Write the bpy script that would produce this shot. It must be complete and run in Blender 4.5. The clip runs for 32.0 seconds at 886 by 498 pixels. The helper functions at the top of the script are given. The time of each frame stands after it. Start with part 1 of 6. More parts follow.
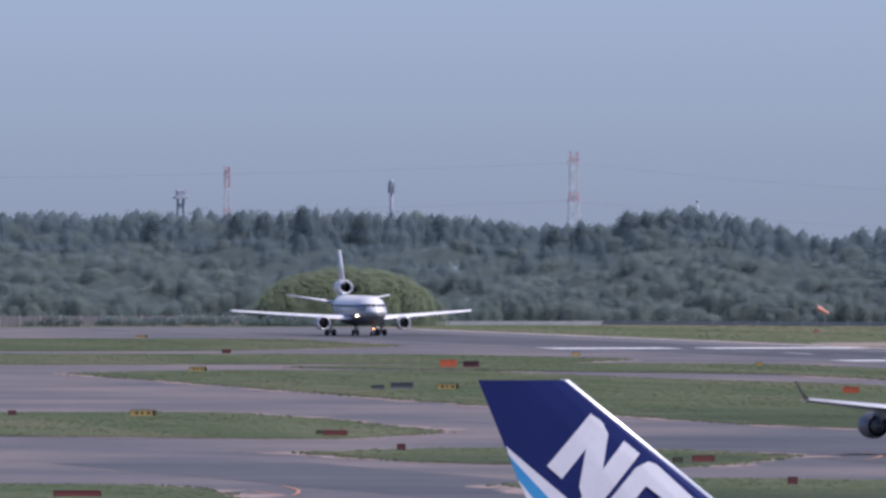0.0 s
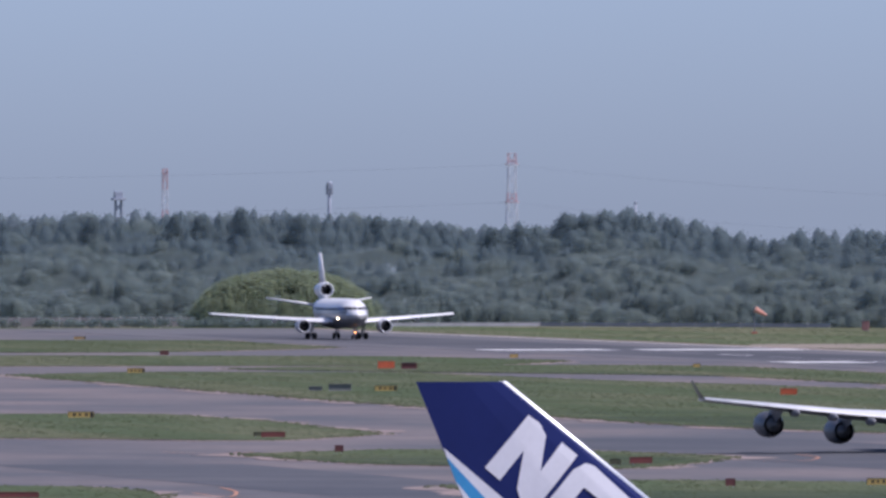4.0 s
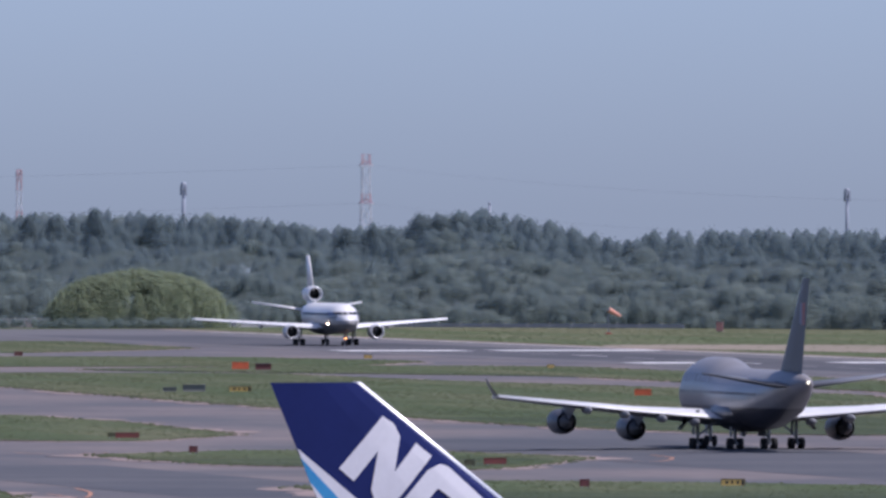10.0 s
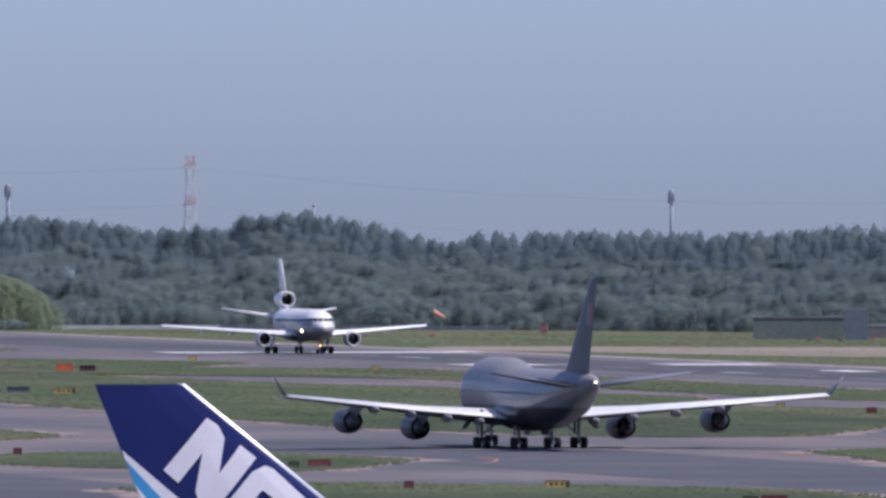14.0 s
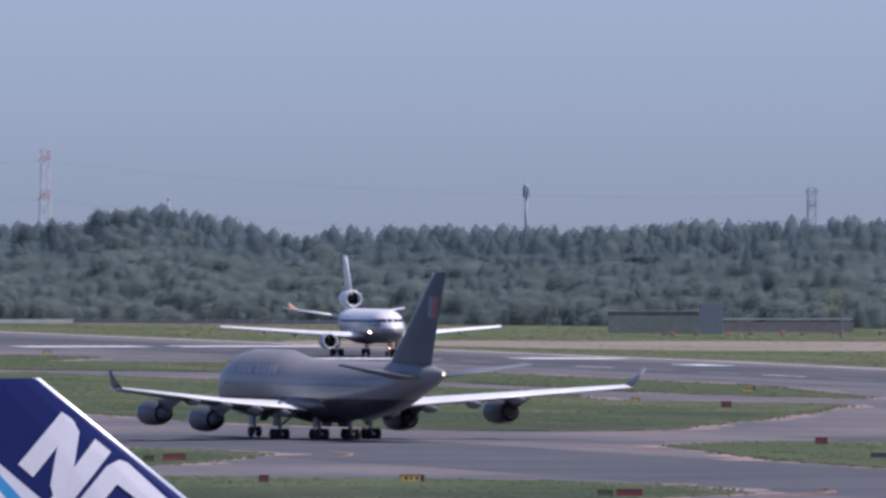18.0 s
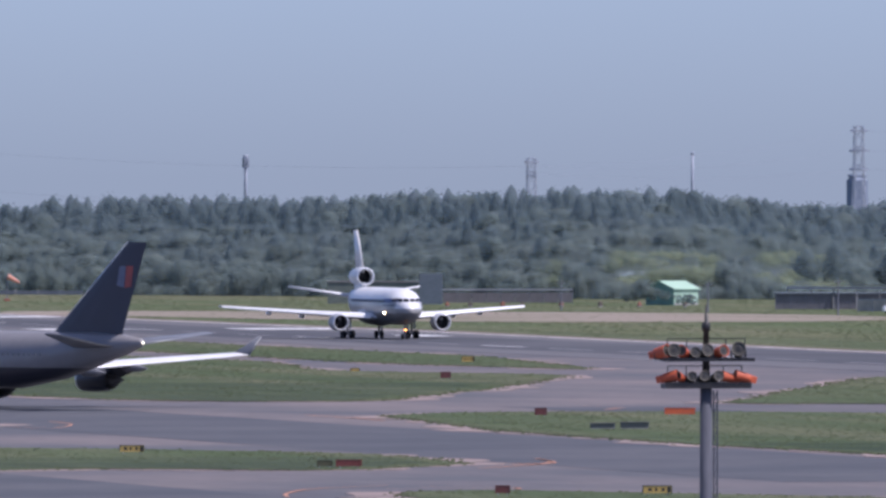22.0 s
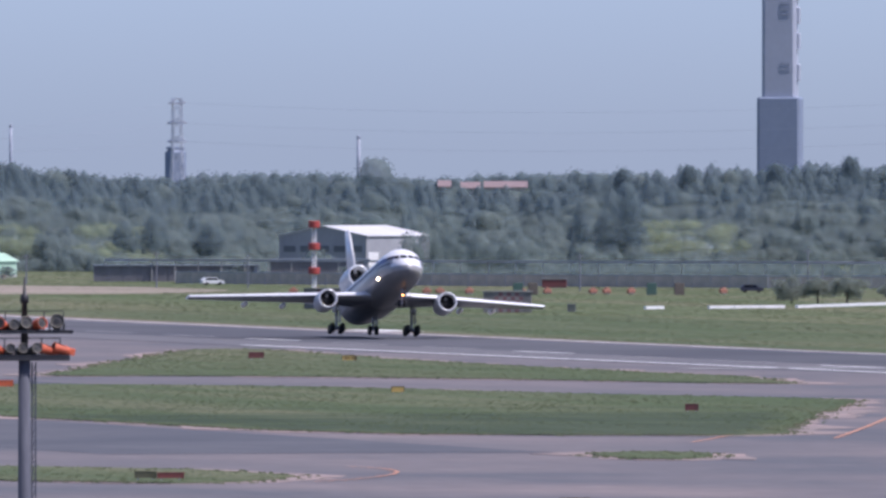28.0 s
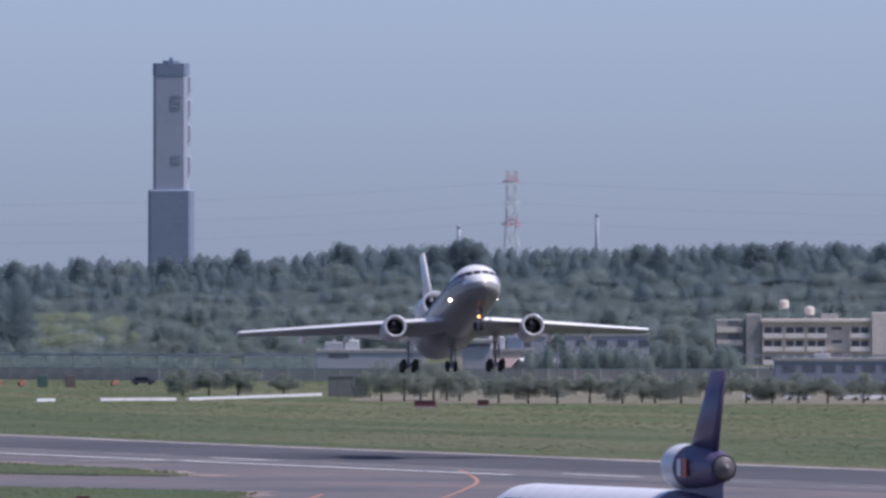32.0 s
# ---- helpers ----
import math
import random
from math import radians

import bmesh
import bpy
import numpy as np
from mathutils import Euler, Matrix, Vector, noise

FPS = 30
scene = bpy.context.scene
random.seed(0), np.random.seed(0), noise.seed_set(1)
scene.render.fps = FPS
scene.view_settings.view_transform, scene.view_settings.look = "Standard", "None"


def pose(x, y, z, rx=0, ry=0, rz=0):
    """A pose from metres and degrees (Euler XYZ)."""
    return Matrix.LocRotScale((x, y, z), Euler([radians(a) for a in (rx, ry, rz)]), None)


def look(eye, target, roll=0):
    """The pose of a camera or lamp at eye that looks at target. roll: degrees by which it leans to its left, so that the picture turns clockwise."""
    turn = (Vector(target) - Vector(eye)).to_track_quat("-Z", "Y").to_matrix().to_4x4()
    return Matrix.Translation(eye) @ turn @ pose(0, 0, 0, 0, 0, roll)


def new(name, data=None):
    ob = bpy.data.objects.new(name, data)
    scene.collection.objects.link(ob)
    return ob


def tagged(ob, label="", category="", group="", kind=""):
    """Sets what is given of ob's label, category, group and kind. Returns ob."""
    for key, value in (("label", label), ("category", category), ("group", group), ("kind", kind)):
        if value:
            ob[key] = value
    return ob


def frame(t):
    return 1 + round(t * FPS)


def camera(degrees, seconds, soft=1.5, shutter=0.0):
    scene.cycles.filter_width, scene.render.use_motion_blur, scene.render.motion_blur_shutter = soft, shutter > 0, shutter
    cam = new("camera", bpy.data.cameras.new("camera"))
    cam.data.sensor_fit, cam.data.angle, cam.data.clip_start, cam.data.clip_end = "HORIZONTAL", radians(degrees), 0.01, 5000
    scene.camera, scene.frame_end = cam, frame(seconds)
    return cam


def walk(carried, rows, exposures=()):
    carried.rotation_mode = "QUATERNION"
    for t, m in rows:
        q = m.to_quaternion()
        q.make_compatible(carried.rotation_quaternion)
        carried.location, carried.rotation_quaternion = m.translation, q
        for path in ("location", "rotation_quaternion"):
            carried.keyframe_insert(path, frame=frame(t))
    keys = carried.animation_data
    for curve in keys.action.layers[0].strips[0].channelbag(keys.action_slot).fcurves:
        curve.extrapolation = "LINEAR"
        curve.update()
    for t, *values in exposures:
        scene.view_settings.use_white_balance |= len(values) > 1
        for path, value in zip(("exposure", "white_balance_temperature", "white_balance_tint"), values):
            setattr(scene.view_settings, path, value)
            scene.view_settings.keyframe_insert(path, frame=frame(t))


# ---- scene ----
cam = camera(2.72, 32.0, soft=2.9)
EYE = (0.0, 0.0, 26.0)


def aim(yaw, pitch):
    """Pose of the tripod head: degrees to the right of the runway's line, degrees up."""
    return pose(*EYE, 90 + pitch, 0, -yaw)


PATH = [
    (0, 9.6016, -0.1197), (0.5, 9.6166, -0.1197), (1, 9.6402, -0.1168), (1.5, 9.6637, -0.1163), (2, 9.6875, -0.1168), (2.5, 9.7083, -0.1163),
    (3, 9.7279, -0.1172), (3.5, 9.7592, -0.1163), (5.5, 9.8836, -0.1125), (6, 9.9107, -0.1132), (6.5, 9.9372, -0.1147), (7, 9.9695, -0.1136),
    (7.5, 10.0203, -0.1123), (8, 10.078, -0.1096), (8.5, 10.1208, -0.1098), (9, 10.1602, -0.1124), (9.5, 10.1977, -0.1146), (10, 10.2403, -0.1125),
    (10.5, 10.2883, -0.112), (11, 10.3546, -0.1093), (11.5, 10.4315, -0.1067), (12, 10.5112, -0.1096), (12.5, 10.5741, -0.1121), (13, 10.6517, -0.1088),
    (13.5, 10.7224, -0.1091), (14, 10.7796, -0.1071), (14.5, 10.8271, -0.1096), (16.5, 11.024, -0.1077), (17, 11.0826, -0.1093), (17.5, 11.1523, -0.1102),
    (18, 11.2254, -0.1253), (18.5, 11.3259, -0.144), (19, 11.4209, -0.1521), (19.5, 11.518, -0.1649), (20, 11.6211, -0.1779), (20.5, 11.737, -0.1848),
    (21, 11.8574, -0.198), (21.5, 11.9722, -0.2094), (22, 12.0867, -0.2158), (22.5, 12.2111, -0.2324), (23, 12.3458, -0.2369), (23.5, 12.516, -0.2538),
    (24, 12.7047, -0.2635), (24.5, 12.8555, -0.2836), (26.5, 13.5546, -0.3327), (27, 13.7582, -0.3234), (27.5, 13.9602, -0.3171), (28, 14.1795, -0.3011),
    (28.5, 14.4478, -0.2697), (29, 14.7505, -0.2202), (29.5, 14.9491, -0.1942), (30, 15.1316, -0.1721), (30.5, 15.3179, -0.1501), (31, 15.5426, -0.1263),
    (31.5, 15.7773, -0.0908), (32, 16.0489, -0.0174),
]
walk(cam, [(t, aim(a, b)) for t, a, b in PATH], [(0, 0.18, 6330, 20.5), (18, 0.18, 6330, 20.5), (22, 0.31, 6330, 20.5), (27, 0.5, 6330, 20.5), (30, 0.35, 6330, 20.5), (32, 0.18, 6330, 20.5)])

# ---- light ----
SUN_AZ, SUN_EL = 122.0, 58.0        # degrees right of the runway's line, degrees up
world = bpy.data.worlds.new("sky")
scene.world = world
world.use_nodes = True
wn = world.node_tree.nodes
sky = wn.new("ShaderNodeTexSky")
sky.sky_type = "NISHITA"
sky.sun_disc = False
sky.sun_elevation, sky.sun_rotation = radians(SUN_EL), radians(SUN_AZ)
sky.air_density, sky.dust_density, sky.ozone_density = 0.42, 1.3, 5.0
sky.altitude = 320
world.node_tree.links.new(sky.outputs[0], wn["Background"].inputs[0])
wn["Background"].inputs[1].default_value = 0.15
sun = new("sun", bpy.data.lights.new("sun", "SUN"))
sun.data.energy, sun.data.angle, sun.data.color = 3.4, radians(4.0), (1.0, 0.975, 0.965)
az, el = radians(SUN_AZ), radians(SUN_EL)
sun.matrix_world = look((math.sin(az) * math.cos(el), math.cos(az) * math.cos(el), math.sin(el)), (0, 0, 0))


# ---- materials ----
def mat(name, color, rough=0.7, metal=0.0, second=None, scale=1.0, fine=None, bump=0.0, emit=0.0, spec=0.5, island=0.0, grain=0.25, band=(0.35, 0.65), stretch=None):
    """Two-scale mottled surface in object space: base and second colour by a broad noise, a fine grain, a bump."""
    m = bpy.data.materials.new(name)
    m.use_nodes = True
    nt = m.node_tree
    N, L = nt.nodes, nt.links
    b = N["Principled BSDF"]
    b.inputs["Roughness"].default_value = rough
    b.inputs["Metallic"].default_value = metal
    b.inputs["Specular IOR Level"].default_value = spec
    second = second or tuple(c * 0.82 for c in color)
    tc = N.new("ShaderNodeTexCoord")
    n1 = N.new("ShaderNodeTexNoise")
    n1.inputs["Scale"].default_value = scale
    n1.inputs["Detail"].default_value = 5
    n2 = N.new("ShaderNodeTexNoise")
    n2.inputs["Scale"].default_value = fine or scale * 9
    n2.inputs["Detail"].default_value = 3
    place = tc.outputs["Object"]
    if stretch:
        mp = N.new("ShaderNodeMapping")
        mp.inputs["Scale"].default_value = stretch
        L.new(place, mp.inputs["Vector"])
        place = mp.outputs[0]
    L.new(place, n1.inputs["Vector"])
    L.new(place, n2.inputs["Vector"])
    ramp = N.new("ShaderNodeMapRange")
    ramp.inputs[1].default_value, ramp.inputs[2].default_value = band
    L.new(n1.outputs[0], ramp.inputs[0])
    mix = N.new("ShaderNodeMix")
    mix.data_type = "RGBA"
    mix.inputs[6].default_value = (*color, 1)
    mix.inputs[7].default_value = (*second, 1)
    L.new(ramp.outputs[0], mix.inputs[0])
    hsv = N.new("ShaderNodeHueSaturation")
    L.new(mix.outputs[2], hsv.inputs["Color"])
    vr = N.new("ShaderNodeMapRange")
    vr.inputs[3].default_value, vr.inputs[4].default_value = 1 - grain, 1 + grain
    L.new(n2.outputs[0], vr.inputs[0])
    if island:
        geo = N.new("ShaderNodeNewGeometry")
        ir = N.new("ShaderNodeMapRange")
        ir.inputs[3].default_value, ir.inputs[4].default_value = 1 - island, 1 + island
        L.new(geo.outputs["Random Per Island"], ir.inputs[0])
        mul = N.new("ShaderNodeMath")
        mul.operation = "MULTIPLY"
        L.new(vr.outputs[0], mul.inputs[0])
        L.new(ir.outputs[0], mul.inputs[1])
        L.new(mul.outputs[0], hsv.inputs["Value"])
    else:
        L.new(vr.outputs[0], hsv.inputs["Value"])
    L.new(hsv.outputs[0], b.inputs["Base Color"])
    if bump:
        bp = N.new("ShaderNodeBump")
        bp.inputs["Strength"].default_value = bump
        L.new(n2.outputs[0], bp.inputs["Height"])
        L.new(bp.outputs[0], b.inputs["Normal"])
    if emit:
        b.inputs["Emission Color"].default_value = (*color, 1)
        b.inputs["Emission Strength"].default_value = emit
    return m


def banded(name, bands, rough=0.35, axis="Z", metal=0.0):
    """Paint in level bands: bands are (height, colour) from below upward, with faint grime."""
    m = bpy.data.materials.new(name)
    m.use_nodes = True
    N, L = m.node_tree.nodes, m.node_tree.links
    b = N["Principled BSDF"]
    b.inputs["Roughness"].default_value = rough
    b.inputs["Metallic"].default_value = metal
    tc = N.new("ShaderNodeTexCoord")
    sep = N.new("ShaderNodeSeparateXYZ")
    L.new(tc.outputs["Object"], sep.inputs[0])
    col = None
    for z, c in bands:
        if col is None:
            rgb = N.new("ShaderNodeRGB")
            rgb.outputs[0].default_value = (*c, 1)
            col = rgb.outputs[0]
            continue
        gt = N.new("ShaderNodeMath")
        gt.operation = "GREATER_THAN"
        gt.inputs[1].default_value = z
        L.new(sep.outputs[axis], gt.inputs[0])
        mx = N.new("ShaderNodeMix")
        mx.data_type = "RGBA"
        L.new(gt.outputs[0], mx.inputs[0])
        L.new(col, mx.inputs[6])
        mx.inputs[7].default_value = (*c, 1)
        col = mx.outputs[2]
    n = N.new("ShaderNodeTexNoise")
    n.inputs["Scale"].default_value = 0.6
    n.inputs["Detail"].default_value = 6
    L.new(tc.outputs["Object"], n.inputs["Vector"])
    vr = N.new("ShaderNodeMapRange")
    vr.inputs[3].default_value, vr.inputs[4].default_value = 0.8, 1.12
    L.new(n.outputs[0], vr.inputs[0])
    hsv = N.new("ShaderNodeHueSaturation")
    L.new(col, hsv.inputs["Color"])
    L.new(vr.outputs[0], hsv.inputs["Value"])
    L.new(hsv.outputs[0], b.inputs["Base Color"])
    return m


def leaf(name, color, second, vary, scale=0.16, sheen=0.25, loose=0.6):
    """Foliage: dull leaf that lets part of the light through, varied by patch and by spray; its bluish sheen stands in
    for distance haze.
    """
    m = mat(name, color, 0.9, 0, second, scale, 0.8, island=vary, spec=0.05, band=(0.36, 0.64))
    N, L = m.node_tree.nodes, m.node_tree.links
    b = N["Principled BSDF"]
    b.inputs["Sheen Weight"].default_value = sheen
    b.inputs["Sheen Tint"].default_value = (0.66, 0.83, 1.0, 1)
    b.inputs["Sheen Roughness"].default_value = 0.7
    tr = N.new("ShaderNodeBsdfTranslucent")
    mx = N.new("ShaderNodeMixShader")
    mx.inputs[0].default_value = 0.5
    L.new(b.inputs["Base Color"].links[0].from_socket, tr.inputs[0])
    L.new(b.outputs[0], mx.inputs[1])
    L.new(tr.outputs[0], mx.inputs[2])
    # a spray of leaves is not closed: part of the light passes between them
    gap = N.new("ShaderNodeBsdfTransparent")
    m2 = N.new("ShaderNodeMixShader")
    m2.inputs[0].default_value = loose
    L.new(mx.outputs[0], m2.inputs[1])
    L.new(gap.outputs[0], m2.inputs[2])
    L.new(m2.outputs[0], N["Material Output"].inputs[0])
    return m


GRASS = mat("mown_grass", (0.080, 0.108, 0.056), 0.95, 0, (0.135, 0.140, 0.085), 0.06, 0.5, 0.0, spec=0.1, band=(0.42, 0.66), stretch=(1, 0.06, 1))
TUFT = leaf("long_grass_blades", (0.118, 0.150, 0.080), (0.158, 0.172, 0.103), 0.06, 0.05, 0.0, 0.0)
VERGE = mat("rough_grass", (0.098, 0.128, 0.064), 0.95, 0, (0.150, 0.152, 0.092), 0.035, 0.4, 0.0, spec=0.1, band=(0.4, 0.62), stretch=(1, 0.08, 1))
DRY = mat("dry_earth", (0.30, 0.25, 0.215), 0.95, 0, (0.22, 0.20, 0.15), 0.02, 0.3, 0.0, spec=0.1)
PARCHED = mat("parched_grass", (0.215, 0.190, 0.155), 0.95, 0, (0.160, 0.162, 0.112), 0.03, 0.3, 0.0, spec=0.1, stretch=(1, 0.08, 1))
TAXI = mat("taxiway_asphalt", (0.112, 0.114, 0.126), 0.9, 0, (0.210, 0.178, 0.174), 0.028, 0.4, 0.0, spec=0.2, band=(0.38, 0.72), stretch=(1, 0.5, 1))
RUNWAY = mat("runway_asphalt", (0.125, 0.125, 0.135), 0.88, 0, (0.155, 0.15, 0.155), 0.02, 0.2, 0.0, spec=0.25)
SHOULDER = mat("worn_shoulder", (0.33, 0.255, 0.235), 0.9, 0, (0.22, 0.185, 0.175), 0.06, 0.3, 0.0, spec=0.2)
RUBBER = mat("rubbered_asphalt", (0.075, 0.078, 0.09), 0.9, 0, (0.11, 0.11, 0.12), 0.015, 0.2, 0.0, spec=0.2)
PAINTW = mat("white_marking", (0.88, 0.87, 0.86), 0.6, 0, (0.78, 0.78, 0.76), 0.3, 2.0)
FADED = mat("faded_white_marking", (0.34, 0.34, 0.34), 0.8, 0, (0.24, 0.24, 0.245), 0.3, 2.0)
EDGEW = mat("worn_edge_white", (0.62, 0.61, 0.60), 0.7, 0, (0.36, 0.35, 0.35), 0.12, 1.5, band=(0.4, 0.7), stretch=(1, 0.3, 1))
LANE = mat("new_asphalt", (0.082, 0.088, 0.102), 0.9, 0, (0.112, 0.113, 0.124), 0.03, 0.3, spec=0.2)
PAINTO = mat("orange_marking", (0.55, 0.25, 0.15), 0.8, 0, (0.34, 0.21, 0.16), 0.2, 2.0)
WHITE = mat("white_paint", (0.78, 0.78, 0.78), 0.35, 0, (0.7, 0.7, 0.7), 0.8, 5, grain=0.06)
ALU = mat("bare_aluminium", (0.85, 0.86, 0.87), 0.3, 0.35, (0.78, 0.79, 0.81), 0.8, 6, grain=0.06)
# far darker than the wing top, to paint in the underside's shade
UNDER = mat("underside_shade_grey", (0.22, 0.225, 0.24), 0.5, 0, (0.18, 0.185, 0.2), 0.5, 5, grain=0.06)
SLAT = mat("bright_leading_edge", (0.92, 0.92, 0.92), 0.35, 0.0, (0.86, 0.86, 0.87), 0.5, 5, grain=0.06)
WINGTOP = mat("wing_grey", (0.90, 0.90, 0.90), 0.3, 0.0, (0.80, 0.80, 0.81), 0.5, 5, grain=0.06)
DARK = mat("dark_metal", (0.03, 0.03, 0.035), 0.5, 0.4, (0.05, 0.05, 0.05), 2, 9)
TYRE = mat("tyre_rubber", (0.018, 0.018, 0.02), 0.85, 0, (0.03, 0.03, 0.03), 3, 14)
STEEL = mat("grey_steel", (0.33, 0.34, 0.36), 0.5, 0.5, (0.26, 0.27, 0.29), 2, 12)
POLE = mat("grey_painted_pole", (0.20, 0.21, 0.24), 0.7, 0, (0.17, 0.18, 0.21), 1.5, 9, spec=0.2)
MASTGREY = mat("weathered_dark_mast", (0.105, 0.11, 0.135), 0.7, 0, (0.08, 0.085, 0.105), 1.2, 8, spec=0.2, stretch=(3, 3, 0.3))
GLASS = mat("cockpit_glass", (0.012, 0.014, 0.02), 0.3, 0.0, grain=0.06, spec=0.12)
NAVY = mat("navy_paint", (0.036, 0.038, 0.064), 0.45, 0, (0.031, 0.033, 0.056), 0.4, 4, grain=0.06)
BLUE = mat("deep_blue_paint", (0.018, 0.028, 0.125), 0.5, 0, (0.016, 0.025, 0.11), 0.4, 4, spec=0.12, grain=0.06)
CYAN = mat("light_blue_paint", (0.05, 0.33, 0.62), 0.35, 0, (0.04, 0.28, 0.55), 0.4, 4, grain=0.06)
NOZZLE = mat("burnt_nozzle_metal", (0.15, 0.145, 0.145), 0.5, 0.3, (0.11, 0.105, 0.105), 1.5, 8)
NACELLE = mat("dark_grey_cowl_paint", (0.10, 0.102, 0.115), 0.45, 0, (0.085, 0.087, 0.10), 0.5, 4, grain=0.08)
GREY747 = mat("mid_grey_paint", (0.20, 0.21, 0.235), 0.4, 0, (0.17, 0.18, 0.2), 0.5, 4)
COWL = mat("pale_grey_cowl_paint", (0.52, 0.52, 0.53), 0.4, 0, (0.46, 0.46, 0.47), 0.5, 4, grain=0.06)
HULLPANE = mat("dim_cabin_pane", (0.13, 0.13, 0.145), 0.4, 0, (0.11, 0.11, 0.125), 0.5, 4, grain=0.06)
DULLRED = mat("dull_pinkish_red_paint", (0.30, 0.15, 0.14), 0.75, 0, (0.25, 0.135, 0.13), 0.8, 5)
SIGNRED = mat("dark_red_board", (0.235, 0.06, 0.055), 0.7, 0, (0.18, 0.055, 0.05), 1.2, 8)
CHEAT = mat("blue_band_paint", (0.10, 0.12, 0.26), 0.4, 0, (0.09, 0.11, 0.23), 0.5, 4, grain=0.06)
RED = mat("red_paint", (0.40, 0.055, 0.045), 0.6, 0, (0.32, 0.05, 0.045), 1.2, 8, grain=0.06)
ORANGE = mat("orange_paint", (0.66, 0.13, 0.05), 0.55, 0, (0.54, 0.11, 0.05), 1.2, 8, grain=0.06)
MAROON = mat("dark_red_panel", (0.17, 0.05, 0.05), 0.7, 0, (0.13, 0.045, 0.045), 1.2, 8)
YELLOW = mat("yellow_panel", (0.60, 0.40, 0.12), 0.6, 0, (0.50, 0.34, 0.11), 1.2, 8)
BACK = mat("dull_green_brown_panel", (0.13, 0.12, 0.07), 0.7, 0, (0.10, 0.10, 0.06), 1.2, 8)
BOXGREY = mat("grey_cabinet_paint", (0.165, 0.175, 0.165), 0.7, 0, (0.13, 0.14, 0.13), 1.0, 8)
PURPLE = mat("purple_paint", (0.105, 0.082, 0.155), 0.45, 0, (0.09, 0.072, 0.14), 0.5, 4, grain=0.06)
FINWHITE = mat("fin_white_paint", (0.78, 0.77, 0.80), 0.4, 0, (0.74, 0.73, 0.76), 0.4, 4, spec=0.3, grain=0.06)
EMBLEM = mat("slate_blue_paint", (0.16, 0.18, 0.26), 0.45, 0, (0.13, 0.15, 0.22), 1, 6, grain=0.06)
EMBLEMR = mat("muted_red_paint", (0.42, 0.07, 0.06), 0.45, 0, (0.34, 0.06, 0.06), 1, 6, grain=0.06)
TITLE = mat("pale_grey_lettering", (0.50, 0.51, 0.54), 0.45, 0, (0.44, 0.45, 0.48), 1, 6, grain=0.06)
LOGOO = mat("orange_red_paint", (0.55, 0.10, 0.05), 0.45, 0, (0.45, 0.09, 0.05), 1, 6, grain=0.06)
LAMP = mat("landing_light", (1.0, 0.80, 0.52), 0.3, emit=26.0)
LAMPO = mat("taxi_light", (1.0, 0.42, 0.10), 0.3, emit=7.0)
TAILLIGHT = mat("tail_light", (0.95, 0.9, 0.7), 0.3, emit=2.5)
# base colours raised, cedar and broadleaf bluer, to stand in for distance haze
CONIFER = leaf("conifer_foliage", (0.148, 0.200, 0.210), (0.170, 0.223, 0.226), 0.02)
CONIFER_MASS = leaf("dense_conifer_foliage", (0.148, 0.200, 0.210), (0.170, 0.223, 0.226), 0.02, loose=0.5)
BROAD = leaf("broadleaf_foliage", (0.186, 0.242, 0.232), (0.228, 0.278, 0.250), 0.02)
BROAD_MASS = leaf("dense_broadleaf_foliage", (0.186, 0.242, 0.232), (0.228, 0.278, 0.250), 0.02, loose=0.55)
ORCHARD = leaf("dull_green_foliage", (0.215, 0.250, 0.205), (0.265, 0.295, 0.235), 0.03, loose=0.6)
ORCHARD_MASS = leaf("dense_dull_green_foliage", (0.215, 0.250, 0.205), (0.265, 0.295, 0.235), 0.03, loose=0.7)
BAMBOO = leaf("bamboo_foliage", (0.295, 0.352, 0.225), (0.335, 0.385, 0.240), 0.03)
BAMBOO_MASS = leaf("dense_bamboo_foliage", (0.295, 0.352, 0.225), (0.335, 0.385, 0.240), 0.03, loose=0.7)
BARK = mat("bark", (0.09, 0.07, 0.055), 0.9, 0, (0.06, 0.05, 0.04), 1.0, 6)
CONCRETE = mat("weathered_concrete", (0.36, 0.35, 0.34), 0.85, 0, (0.27, 0.27, 0.26), 0.15, 1.5)
BEIGE = mat("beige_render", (0.72, 0.63, 0.56), 0.85, 0, (0.64, 0.56, 0.50), 0.2, 1.5)
BALCONY = mat("cream_balcony_paint", (0.84, 0.77, 0.72), 0.85, 0, (0.76, 0.69, 0.64), 0.3, 2.0)
HALLG = mat("slate_grey_cladding", (0.34, 0.35, 0.375), 0.75, 0, (0.29, 0.30, 0.325), 0.15, 1.5, grain=0.1)
PALEGREEN = mat("pale_green_sheet", (0.40, 0.58, 0.45), 0.6, 0, (0.35, 0.52, 0.40), 0.4, 3)
FARPANE = mat("dull_window_pane", (0.13, 0.14, 0.16), 0.3, 0, (0.10, 0.11, 0.13), 0.5, 3)
# darker green that puts shade on the shed's gable end
SHADEGREEN = mat("green_sheet_metal", (0.17, 0.31, 0.255), 0.6, 0, (0.145, 0.275, 0.225), 0.4, 3)
DKGREEN = mat("dark_green_sheet_metal", (0.055, 0.12, 0.10), 0.7, 0, (0.07, 0.12, 0.10), 0.4, 3)
HALLW = mat("pale_sheet_cladding", (0.38, 0.39, 0.42), 0.7, 0, (0.33, 0.34, 0.37), 0.15, 1.5, grain=0.08)
ROOFW = mat("pale_roof_sheet", (0.62, 0.62, 0.63), 0.6, 0, (0.55, 0.55, 0.56), 0.15, 1.5, grain=0.08)
